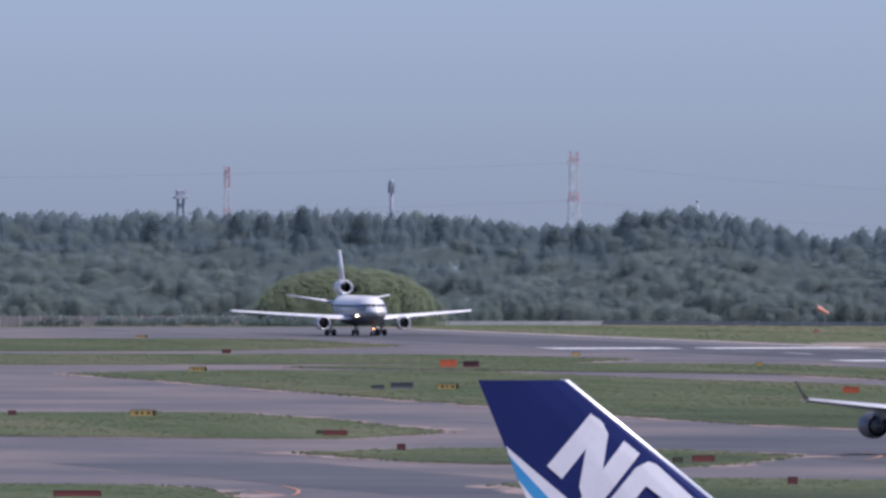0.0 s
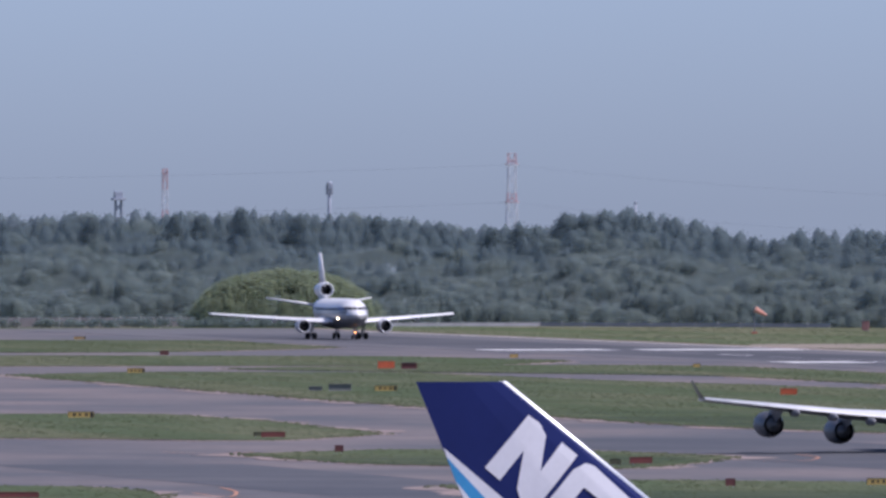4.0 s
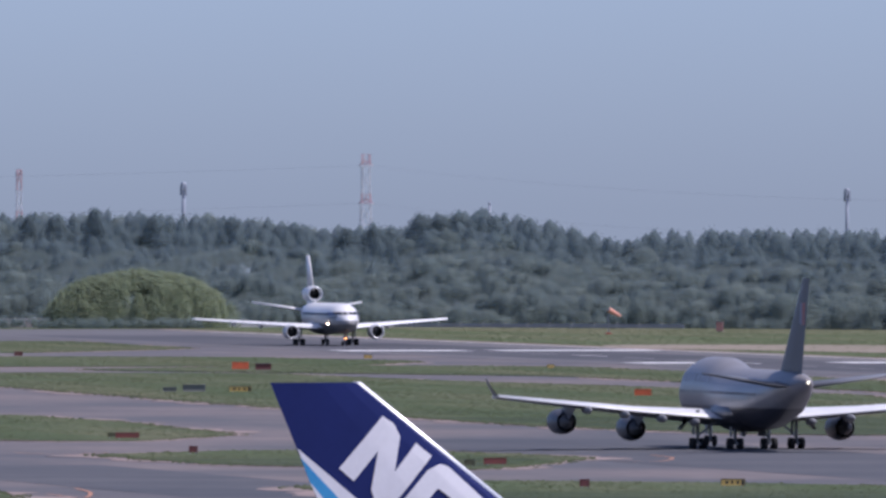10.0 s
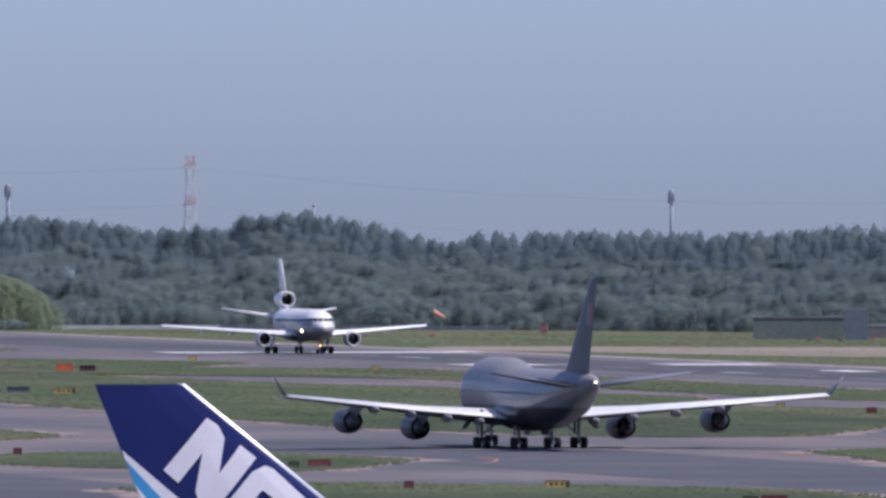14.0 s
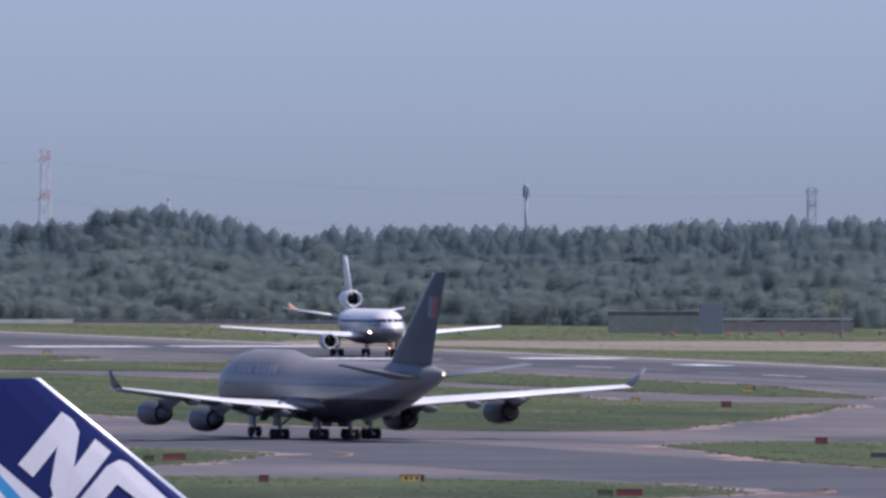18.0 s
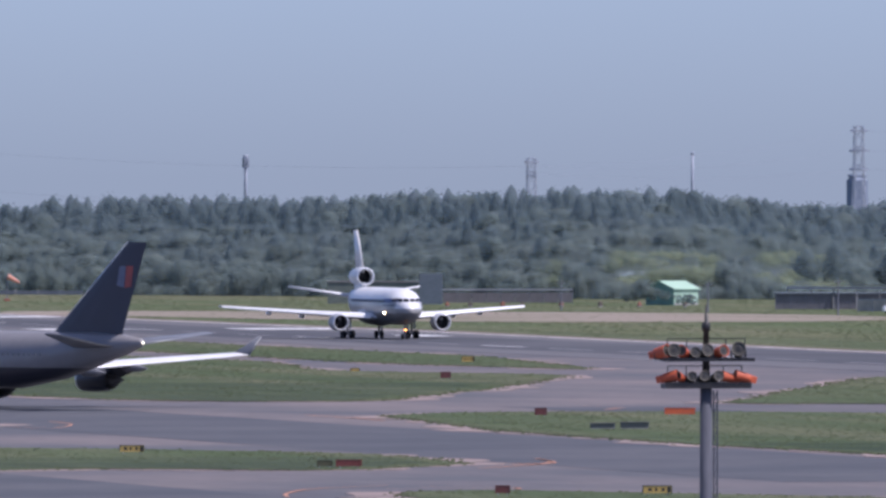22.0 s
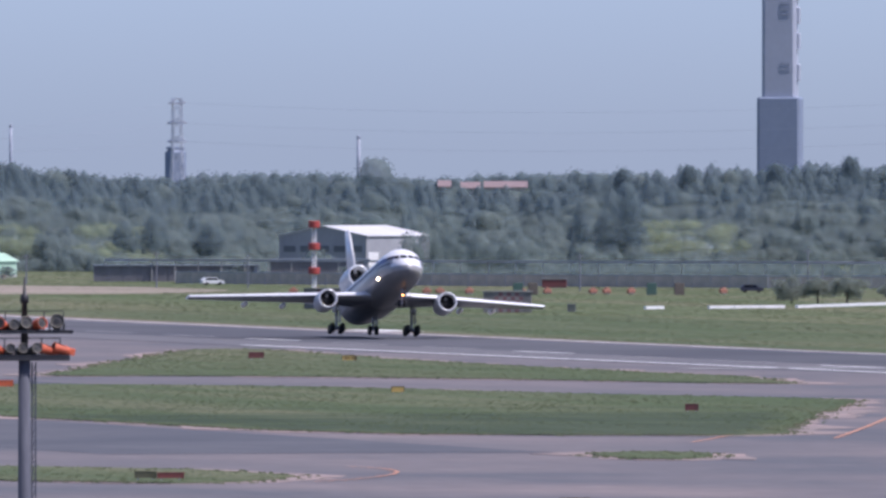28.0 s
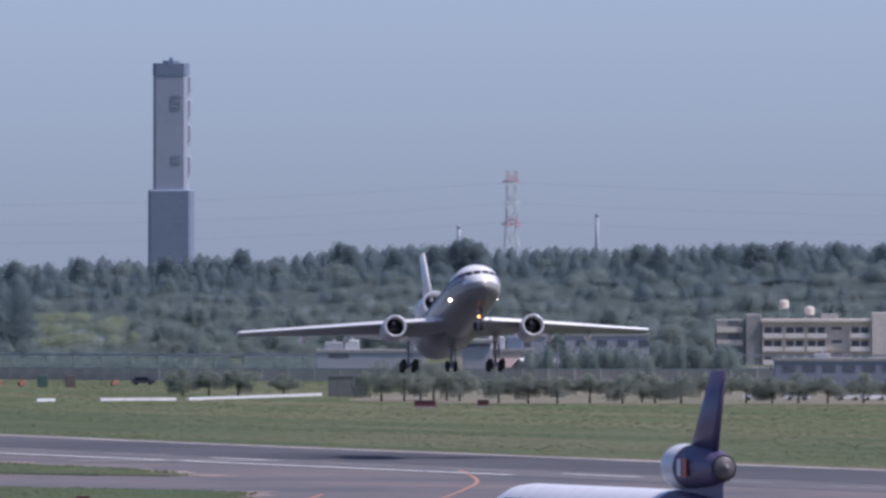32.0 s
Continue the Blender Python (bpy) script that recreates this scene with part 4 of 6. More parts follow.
fin_patch("fin_band", [(68.14, 16.63), (65.8, 14.2), (66.5, 14.2), (67.76, 15.68)], CYAN, NFIN, NREF, fin_le, fin_chord, "light blue band across the fin")
fin_patch("fin_band", [(67.76, 15.68), (66.5, 14.2), (67.1, 14.2)], FINWHITE, NFIN, NREF, fin_le, fin_chord, "white band across the fin")


# ---- woods ----
def skyline(b):
    """Height of the tree tops by bearing in degrees."""
    pts = ((7.5, 24.3), (8.4, 25.3), (9.07, 25.9), (9.6, 25.9), (9.85, 22.9), (10.12, 22.8), (10.2, 26.0), (10.38, 26.7), (10.5, 25.0), (10.62, 22.6), (10.75, 20.2), (11.1, 22.2), (11.7, 21.9), (12.3, 23.6), (12.75, 23.4), (13.05, 20.6), (13.35, 19.2), (13.78, 18.4), (13.9, 20.6), (14.02, 20.4), (14.12, 18.6), (14.17, 17.3), (14.45, 17.5), (14.5, 20.6), (14.6, 20.6), (15.0, 22.3), (15.5, 23.0), (15.75, 25.1), (16.1, 26.0), (16.35, 24.8), (17.0, 26.0), (18.2, 26.2))
    for (a, p), (c, q) in zip(pts[:-1], pts[1:]):
        if a <= b <= c:
            return p + (q - p) * (b - a) / (c - a)
    return 23.0


def edge(x):
    """Front edge of the woods, down the runway, at a place across it."""
    pts = ((300, 4260), (600, 4215), (690, 4205), (750, 4188), (800, 4125), (840, 4040), (885, 3945), (920, 3930), (1000, 4060), (1080, 4090), (1240, 4060), (1700, 3900))
    for (a, p), (c, q) in zip(pts[:-1], pts[1:]):
        if a <= x <= c:
            return p + (q - p) * (x - a) / (c - a)
    return 4100.0


class Leaves:
    """Collects small leaf sprays as single quads, and trunks."""

    def __init__(self, seed):
        self.rng = np.random.default_rng(seed)
        self.quads = []
        self.cores = []

    def add(self, centres, size, out):
        """Sprays that face roughly the way out of the crown."""
        n = len(centres)
        r = self.rng
        f = out * 0.3 + np.array([0, 0, 0.25]) + r.normal(size=(n, 3)) * 0.32
        f /= np.linalg.norm(f, axis=1)[:, None]
        u = r.normal(size=(n, 3))
        u -= (u * f).sum(1)[:, None] * f
        u /= np.linalg.norm(u, axis=1)[:, None]
        w = np.cross(f, u)
        s = (size * r.uniform(0.55, 1.3, n))[:, None]
        k = r.uniform(0.55, 1.0, n)[:, None]
        self.quads.append(np.stack([centres - u * s - w * s * k * 0.4, centres + u * s * 0.2 - w * s * k, centres + u * s + w * s * k * 0.4, centres - u * s * 0.2 + w * s * k], 1))

    def broad(self, x, y, z, h, w, n):
        r = self.rng
        m = 9
        n = int(n * 1.6)
        cx = r.uniform(-0.6, 0.6, (m, 2)) * w
        cz = r.uniform(0.3, 0.84, m) * h
        cr = r.uniform(0.32, 0.55, m) * w
        i = r.integers(0, m, n)
        d = r.normal(size=(n, 3))
        d /= np.linalg.norm(d, axis=1)[:, None]
        d[:, 2] *= 0.75
        p = d * (cr[i] * r.uniform(0.7, 1.05, n))[:, None]
        p[:, :2] += cx[i]
        p[:, 2] = np.clip(p[:, 2] + cz[i], 0.05 * h, h)
        self.add(p + np.array([x, y, z]), np.full(n, 0.44), d + np.array([0, 0, 0.25]))

    def mesh(self, name, material, inner):
        """One mesh of closed inner leaf masses under loose sprays."""
        solid = sum(len(c) for c in self.cores)
        q = np.concatenate(self.cores + self.quads)
        n = len(q)
        me = bpy.data.meshes.new(name)
        me.vertices.add(n * 4)
        me.vertices.foreach_set("co", q.reshape(-1).astype(np.float32))
        me.loops.add(n * 4)
        me.loops.foreach_set("vertex_index", np.arange(n * 4, dtype=np.int32))
        me.polygons.add(n)
        me.polygons.foreach_set("loop_start", np.arange(0, n * 4, 4, dtype=np.int32))
        me.polygons.foreach_set("use_smooth", np.arange(n) < solid)
        me.polygons.foreach_set("material_index", (np.arange(n) < solid).astype(np.int32))
        me.materials.append(material)
        me.materials.append(inner)
        me.update(calc_edges=True)
        if solid:
            bm = bmesh.new()
            bm.from_mesh(me)
            bm.verts.ensure_lookup_table()
            bmesh.ops.remove_doubles(bm, verts=bm.verts[:solid * 4], dist=0.001)
            bm.to_mesh(me)
            bm.free()
        return me


con, bro, bam = Leaves(3), Leaves(4), Leaves(5)
rng = np.random.default_rng(11)


def pale_patch(b):
    return any(a < b < c for a, c in ((12.38, 12.46), (12.6, 12.92), (13.06, 13.32), (14.78, 15.1)))


def crown_top(b, x, y):
    """Height that reaches the skyline from this distance."""
    k = math.hypot(x, y) / 4450
    return skyline(b) * k - 26.0 * (k - 1.0)


def dome(lv, x, y, top, r, v, sprays, peak=1.0):
    """A crown seen from its top down: a lumpy leaf mass under loose sprays."""
    g = lv.rng
    f1, f2, f3 = g.uniform(0, 6.28, 3)

    def skin(p, a):
        q = np.sin(np.minimum(p, 1.57)) ** peak
        lump = 1 + 0.2 * np.sin(3 * a + f1 + 2.5 * p) + 0.14 * np.sin(5 * a + f2 - 4 * p)
        w = r * q * lump
        return np.stack([x + w * np.cos(a), y + w * np.sin(a), top - v * (1 - np.cos(p)) + 0.06 * v * np.sin(4 * a + f3 + 3 * p) * np.sin(p)], -1)
    n, m = 9, 6
    P, A = np.meshgrid(np.linspace(0.05, 1.75, m), np.arange(n) * 2 * np.pi / n, indexing="ij")
    c = (skin(P, A) - (x, y, top - v)) * (0.82, 0.82, 0.92) + (x, y, top - v)
    lv.cores.append(np.stack([c[:-1], np.roll(c, -1, 1)[:-1], np.roll(c, -1, 1)[1:], c[1:]], 2)[:, :, ::-1].reshape(-1, 4, 3))
    p, a = np.arccos(1 - g.uniform(0, 0.9, sprays)), g.uniform(0, 2 * np.pi, sprays)
    s = skin(p, a)
    o = np.stack([np.cos(a) * (0.4 + np.sin(p)), np.sin(a) * (0.4 + np.sin(p)), 0.5 * np.cos(p)], 1)
    lv.add(s + o * g.uniform(-0.45, 0.5, sprays)[:, None], np.full(sprays, 0.36), o)


def canopy(b, f, depth):
    """Place and mean height of the canopy at a bearing and a share of the wood's depth."""
    x = 4200 * math.tan(radians(b))
    for _ in range(4):
        y = edge(x) + depth
        x = y * math.tan(radians(b))
    full = crown_top(b, x, y)
    return x, y, full, full * f


def cedar(lv, x, y, top, r, v, sprays, steep=1.6):
    """A tall cedar crown: a tapered spire of drooping tiers under loose sprays."""
    g = lv.rng
    f1, f2, f3 = g.uniform(0, 6.28, 3)
    blunt = g.uniform(0.38, 0.7)

    def skin(u, a):
        w = r * (0.05 + 0.95 * np.minimum(1.0, u * steep) ** blunt) * (1 + 0.13 * np.sin(a * 3 + f1 + 4 * u) + 0.12 * np.sin(u * v * 2.3 + f2 + a))
        return np.stack([x + w * np.cos(a), y + w * np.sin(a), top - v * u + 0.25 * np.sin(2 * a + f3) * u], -1)
    n, m = 8, 9
    U, A = np.meshgrid(np.linspace(0.0, 1.0, m), np.arange(n) * 2 * np.pi / n, indexing="ij")
    c = (skin(U, A) - (x, y, top - v)) * (0.8, 0.8, 0.95) + (x, y, top - v)
    lv.cores.append(np.stack([c[:-1], np.roll(c, -1, 1)[:-1], np.roll(c, -1, 1)[1:], c[1:]], 2)[:, :, ::-1].reshape(-1, 4, 3))
    u, a = np.sqrt(g.uniform(0, 0.42, sprays)), g.uniform(0, 2 * np.pi, sprays)
    o = np.stack([np.cos(a), np.sin(a), np.full(sprays, 0.35)], 1)
    lv.add(skin(u, a) + o * g.uniform(-0.15, 0.4, sprays)[:, None], 0.26 + 0.22 * u, o)


# depth into the wood, share of the full height
LAYERS = ((0, 0.17), (9, 0.27), (24, 0.38), (48, 0.50), (80, 0.62), (120, 0.74), (165, 0.85), (215, 0.94), (262, 0.985), (300, 1.0))


def layer_height(b, k):
    """Place and mean crown height of one layer of the wood at a bearing."""
    d, f = LAYERS[k]
    x, y, full, h = canopy(b, f, d)
    sway = 0.055 * math.sin(b * 8.3 + 1.7 * k) + 0.045 * math.sin(b * 21.0 + 2.9 * k)
    return x, y, full, full * min(1.0, f + sway * (1.05 - f))


# the closed leaf layer between the crowns
for lv, r0, r1 in ((bro, 0, 5), (con, 5, len(LAYERS) - 1)):
    grid = []
    for row in range(r0, r1 + 1):
        line = []
        for k in range(230):
            x, y, full, h = layer_height(7.2 + 0.05 * k, row)
            line.append((x, y + rng.uniform(-2, 2), max(0.4, h - (2.6 if row < 6 else 3.6) + rng.normal() * 0.6)))
        if row == 0:
            grid.append([(x, y - 5.0, 0.0) for x, y, z in line])
        grid.append(line)
    c = np.array(grid)
    lv.cores.append(np.stack([c[:-1, :-1], c[:-1, 1:], c[1:, 1:], c[1:, :-1]], 2).reshape(-1, 4, 3))
    # loose sprays over all of it
    m = 70000
    i, j = lv.rng.integers(0, len(c) - 1, m), lv.rng.integers(0, 229, m)
    u, v = lv.rng.uniform(0, 1, (m, 1)), lv.rng.uniform(0, 1, (m, 1))
    p = (c[i, j] * (1 - u) + c[i, j + 1] * u) * (1 - v) + (c[i + 1, j] * (1 - u) + c[i + 1, j + 1] * u) * v
    p[:, 2] += lv.rng.uniform(-0.2, 0.8, m)
    lv.add(p, np.full(m, 0.4), np.tile((0.0, -0.7, 0.7), (m, 1)))
# crowns that rise from the thicket in front to the tall cedars behind
for row, (d, f) in enumerate(LAYERS):
    b = 7.3 + 0.02 * (row % 3)
    while b < 18.4:
        tall = 11.15 < b < 12.35 or 9.0 < b < 9.75
        cedars = rng.uniform() < min(0.93, max(0.0, (f - (0.3 if tall else 0.44)) * (3.2 if tall else 2.2)))
        b += rng.uniform(0.026, 0.05) if cedars else rng.uniform(0.03, 0.06)
        x, y, full, h = layer_height(b, row)
        y += rng.uniform(-6, 6)
        if pale_patch(b) and 0.25 < f < 0.55:
            dome(bam, x, y, h * 0.9, rng.uniform(2.4, 4.2), rng.uniform(2.5, 4.0), 150)
            continue
        if cedars:
            h += rng.normal() * (0.95 if f < 0.9 else 0.55)
            if f > 0.8 and rng.uniform() < 0.12:
                h += rng.uniform(0.4, 1.5)
            cedar(con, x, y, min(h, full + 1.4) + 0.2, rng.uniform(1.9, 3.4), rng.uniform(8.0, 12.0), 185, rng.uniform(1.4, 2.8))
        else:
            h += rng.normal() * (0.8 if f < 0.9 else 0.4)
            r = rng.uniform(2.2, 4.6)
            dome(bro, x, y, max(2.6, min(h, full + 0.5)), r, rng.uniform(4.0, 6.5), 165, rng.uniform(0.62, 0.95))
            for _ in range(2):
                dome(bro, x + rng.uniform(-1, 1) * r, y - rng.uniform(0, 2), max(2.0, h - rng.uniform(0.6, 2.2)), r * rng.uniform(0.45, 0.7), rng.uniform(3.0, 5.0), 70, rng.uniform(0.62, 0.95))
# a few trees that stand out over the rest
for b, h in ((9.18, 27.0), (10.08, 23.6), (13.05, 22.0), (12.8, 24.4)):
    d = 4420.0
    x, y = d * math.sin(radians(b)), d * math.cos(radians(b))
    cedar(con, x, y, h, rng.uniform(1.7, 2.2), 9.0, 240)
    cedar(con, x + rng.uniform(-1.2, 1.2), y - 1.0, h - rng.uniform(1.5, 2.6), rng.uniform(2.2, 2.9), 9.0, 240)
for b, h in ((13.97, 24.6), (12.98, 22.0)):
    d = 4400.0
    dome(bro, d * math.sin(radians(b)), d * math.cos(radians(b)), h, 4.6, 6.0, 320, 0.7)
# rounded cedars along the crest above the works buildings
b = 15.3
while b < 18.3:
    b += rng.uniform(0.045, 0.1)
    x, y, full, h = canopy(b, 1.0, 296 + rng.uniform(-6, 6))
    cedar(con, x, y, full + rng.uniform(-1.2, 0.5), rng.uniform(1.8, 2.8), rng.uniform(7.0, 10.0), 240)
# broad old cedars that stand over the crest
OLD = ((8.71, 25.6, 2.6), (8.967, 26.2, 2.6), (9.05, 26.0, 3.0), (9.168, 27.7, 2.4), (9.35, 26.0, 2.8), (9.59, 25.6, 2.6), (9.94, 23.0, 2.4), (10.025, 23.6, 2.4), (10.167, 26.4, 3.0), (10.23, 26.2, 3.2), (10.285, 26.6, 2.8), (10.39, 25.8, 3.0), (10.88, 21.9, 2.6), (11.07, 22.3, 2.8), (11.21, 22.6, 2.6), (11.68, 22.3, 3.0), (11.87, 23.0, 2.8), (11.955, 22.7, 3.2), (12.2, 23.2, 3.0), (12.44, 23.7, 3.2), (12.545, 23.6, 3.0), (12.62, 23.6, 3.4), (12.805, 24.3, 3.2), (12.855, 23.9, 3.4), (13.03, 22.3, 2.8))
for b, h, r in OLD + ((15.426, 25.5, 2.5), (15.73, 27.0, 2.3), (15.76, 26.2, 2.6), (15.9, 25.6, 2.8), (16.02, 26.2, 2.6), (16.09, 27.3, 3.0), (16.115, 28.0, 3.4), (16.15, 26.8, 3.0), (16.65, 26.3, 2.8), (16.71, 26.5, 2.4), (16.9, 26.7, 3.0), (17.0, 26.9, 3.2), (17.03, 26.4, 2.8), (17.1, 27.2, 2.9), (17.26, 27.2, 2.6), (17.4, 26.8, 2.8), (14.73, 22.6, 2.6), (14.93, 23.4, 2.4), (15.2, 23.8, 2.8)):
    d = 4424.0
    x, y = d * math.sin(radians(b)), d * math.cos(radians(b))
    cedar(con, x, y, h, r, 10.0, 420, 2.3)
    dome(con, x + 0.3, y - 0.6, h - 0.9, r * 0.8, 3.2, 160, 0.7)
# dark single cedars before the clearings
for b, h, r in ((13.29, 12.8, 5.2), (13.46, 11.0, 3.8), (13.2, 11.4, 4.2), (14.75, 19.6, 4.8), (14.6, 15.4, 3.6), (14.68, 14.0, 4.4)):
    d = edge(4000 * math.tan(radians(b))) / math.cos(radians(b)) + 8
    cedar(con, d * math.sin(radians(b)), d * math.cos(radians(b)), h, r, h - 0.5, 900, 1.0)
# the far ridge behind
for k in range(110):
    b, d = 12.9 + 1.75 * (k / 110) + rng.uniform(-0.02, 0.02), rng.uniform(4800, 4860)
    dome(con, d * math.sin(radians(b)), d * math.cos(radians(b)), 20.2 + 0.8 * math.sin(b * 7) + rng.normal() * 0.4, rng.uniform(3.0, 4.5), 8.0, 60, 1.0)
# trees beside the hall and along the perimeter road
for x, y, h, r in ((986, 3933, 8.4, 2.6), (991, 3937, 9.4, 2.8), (997, 3940, 8.2, 3.0), (1000, 3926, 8.5, 4.0), (1004, 3916, 6.5, 3.6), (1009, 3922, 7.5, 4.2), (957, 3900, 5.0, 3.2), (1018, 3905, 6.0, 4.4), (1028, 3895, 5.0, 4.0), (925, 3660, 4.4, 3.8), (938, 3640, 5.0, 4.4)):
    dome(bro, x, y, h, r, h + 0.4, 260, 0.7)
    dome(bro, x + r * 0.7, y - 1.0, h * 0.72, r * 0.8, h * 0.72 + 0.4, 200, 0.7)
for k in range(66):
    x = rng.uniform(700, 742)
    dome(bro, x, 4188 + rng.uniform(0, 24), rng.uniform(2.4, 6.5), rng.uniform(1.6, 3.4), 5.0, 150, 0.8)
# thick bushes behind the fence, before the works buildings
for k in range(70):
    b, d = rng.uniform(16.3, 16.95), rng.uniform(3526, 3540)
    h = rng.uniform(4.4, 7.2)
    dome(bro, d * math.sin(radians(b)), d * math.cos(radians(b)), h, rng.uniform(1.4, 2.4), h, 150, 0.7)
# the round bamboo grove
for k in range(340):
    a, q = rng.uniform(0, 2 * math.pi), math.sqrt(rng.uniform(0, 1))
    x, y = 680.5 + 21 * q * math.cos(a), 4152 + 11 * q * math.sin(a)
    h = 13.0 * math.sqrt(max(0.05, 1 - 0.84 * q * q)) + rng.normal() * 0.15
    dome(bam, x, y, h, rng.uniform(1.3, 2.4), h + 0.3 if q > 0.75 else rng.uniform(2.4, 3.6), 150)
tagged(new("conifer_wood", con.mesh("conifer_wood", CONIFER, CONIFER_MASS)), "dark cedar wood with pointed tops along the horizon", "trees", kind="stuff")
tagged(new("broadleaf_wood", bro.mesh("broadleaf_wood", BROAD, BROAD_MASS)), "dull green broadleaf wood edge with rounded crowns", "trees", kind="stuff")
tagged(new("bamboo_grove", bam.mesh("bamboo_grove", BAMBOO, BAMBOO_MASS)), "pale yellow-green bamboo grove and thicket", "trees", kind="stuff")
hedge = Leaves(8)
for k in range(260):
    x = rng.uniform(560, 690)
    hedge.broad(x, 4150 - (x - 560) * 0.15 + rng.uniform(-6, 6), 0, rng.uniform(1.2, 2.6), 1.8, 40)
for k in range(420):
    t = rng.uniform(0, 1)
    x = 868 + 184 * t
    hedge.broad(x, 3624 - 254 * t + rng.uniform(0, 60), 0, rng.uniform(1.0, 3.4), 2.2, 50)
for k in range(300):
    b, d = rng.uniform(14.45, 15.78), rng.uniform(3640, 3900)
    hedge.broad(d * math.sin(radians(b)), d * math.cos(radians(b)), 0, rng.uniform(1.4, 3.8), 3.0, 46)
for b, h in ((12.66, 4.4), (12.685, 5.2), (12.705, 5.6), (12.725, 5.0), (12.745, 3.4), (12.83, 2.0)):
    hedge.broad(3836 * math.sin(radians(b)), 3836 * math.cos(radians(b)), 0, h, 2.6, 160)
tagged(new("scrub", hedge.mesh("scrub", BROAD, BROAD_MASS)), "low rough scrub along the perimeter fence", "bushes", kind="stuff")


def tree(x, y, h, seed, label):
    """A small single tree: tapered trunk, limbs, crown of leaf sprays."""
    ob = thing("tree", label, "tree", "row of small trees", Matrix.Translation((x, y, -0.1)))
    r = random.Random(seed)
    trunk = part("trunk", tube([(0, 0.19), (h * 0.2, 0.15), (h * 0.42, 0.12), (h * 0.7, 0.04)], 9, "z"), BARK, ob, smooth=True)
    lv = Leaves(seed)
    for k in range(6):
        a = k * 1.05 + r.uniform(0, 0.5)
        p = (math.cos(a) * h * r.uniform(0.3, 0.58), math.sin(a) * h * r.uniform(0.3, 0.5), h * r.uniform(0.44, 0.8))
        part("limb", bar((0, 0, h * r.uniform(0.25, 0.4)), p, 0.09), BARK, trunk)
        dome(lv, p[0], p[1], p[2] + h * 0.1, h * r.uniform(0.2, 0.34), h * r.uniform(0.26, 0.46), 140, 0.8)
    dome(lv, 0, 0, h, h * 0.3, h * 0.5, 130, 0.8)
    cr = new("crown", lv.mesh("crown", ORCHARD, ORCHARD_MASS))
    cr.parent = ob


for k, (b, d, h) in enumerate(((15.25, 3200, 4.6), (15.33, 3195, 4.4), (15.42, 3190, 4.8), (15.56, 3210, 3.6), (15.98, 3100, 6.8), (16.06, 3102, 6.4), (16.66, 3062, 5.3), (15.86, 3085, 6.6), (15.93, 3080, 7.0), (16.02, 3090, 6.4), (16.1, 3085, 5.6), (16.22, 3040, 4.6), (16.31, 3040, 4.9), (16.4, 3040, 4.4), (16.5, 3042, 5.0), (16.6, 3040, 4.6), (16.7, 3044, 4.2), (16.78, 3040, 4.8), (16.88, 3042, 5.3), (16.98, 3040, 4.9), (17.06, 3040, 4.5), (17.14, 3044, 5.0), (17.23, 3040, 4.6), (17.34, 3042, 4.9), (17.46, 3040, 5.1))):
    tree(d * math.sin(radians(b)), d * math.cos(radians(b)), h, 40 + k, "small leafy tree standing on rough grass")


# ---- towers ----
def lattice(x, y, h, w, top, bands, label, arms=((0.93, 3.4), (0.62, 3.6)), material=None):
    """A tapered four-legged lattice tower with cross bracing and cross-arms, painted in bands."""
    ob = thing("lattice_tower", label, "pylon", "", Matrix.Translation((x, y, -0.1)))
    m = material or banded("hazed_tower_paint", bands, 0.6)
    n = 9

    def corner(i, k):
        s = (w + (top - w) * min(1.0, (k / n) * 1.25)) / 2
        return (s * (-1, 1, 1, -1)[i], s * (-1, -1, 1, 1)[i], h * k / n)
    for i in range(4):
        part("leg", loft([[(p[0] + a, p[1] + c, p[2]) for a, c in ((-0.1, -0.1), (0.1, -0.1), (0.1, 0.1), (-0.1, 0.1))] for p in (corner(i, k) for k in range(n + 1))]), m, ob)
    for k in range(n):
        part("brace", join(*[bar(corner(i, k), corner((i + 1) % 4, k + 1), 0.11) for i in range(4)], *[bar(corner((i + 1) % 4, k), corner(i, k + 1), 0.11) for i in range(4)], *[bar(corner(i, k + 1), corner((i + 1) % 4, k + 1), 0.14) for i in range(4)]), m, ob)["kind"] = "stuff"
    for f, s in arms:
        z = h * f
        part("cross_arm", join(bar((-s / 2, 0, z), (s / 2, 0, z), 0.55), bar((-s / 2, 0, z), (0, 0, z + 1.2), 0.3), bar((s / 2, 0, z), (0, 0, z + 1.2), 0.3)), m, ob)
    return ob


# tower colours carry distance haze: reds paled to pink, whites and greys blued
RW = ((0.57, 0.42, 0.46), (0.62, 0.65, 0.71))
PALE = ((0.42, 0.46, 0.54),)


def red_white(h, n):
    return [(h * k / n, RW[(k + n) % 2 == 0 and 1 or 0]) for k in range(n)]


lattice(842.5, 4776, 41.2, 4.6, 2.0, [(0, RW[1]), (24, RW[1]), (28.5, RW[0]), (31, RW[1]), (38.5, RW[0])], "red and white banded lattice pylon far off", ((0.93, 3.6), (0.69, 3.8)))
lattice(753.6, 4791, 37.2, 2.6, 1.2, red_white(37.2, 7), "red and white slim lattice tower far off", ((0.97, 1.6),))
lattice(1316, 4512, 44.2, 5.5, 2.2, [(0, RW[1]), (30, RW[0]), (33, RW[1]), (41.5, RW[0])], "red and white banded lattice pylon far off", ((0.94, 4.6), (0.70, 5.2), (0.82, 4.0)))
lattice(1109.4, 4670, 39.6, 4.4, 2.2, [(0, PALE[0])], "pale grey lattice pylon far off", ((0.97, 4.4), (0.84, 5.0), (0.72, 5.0)))
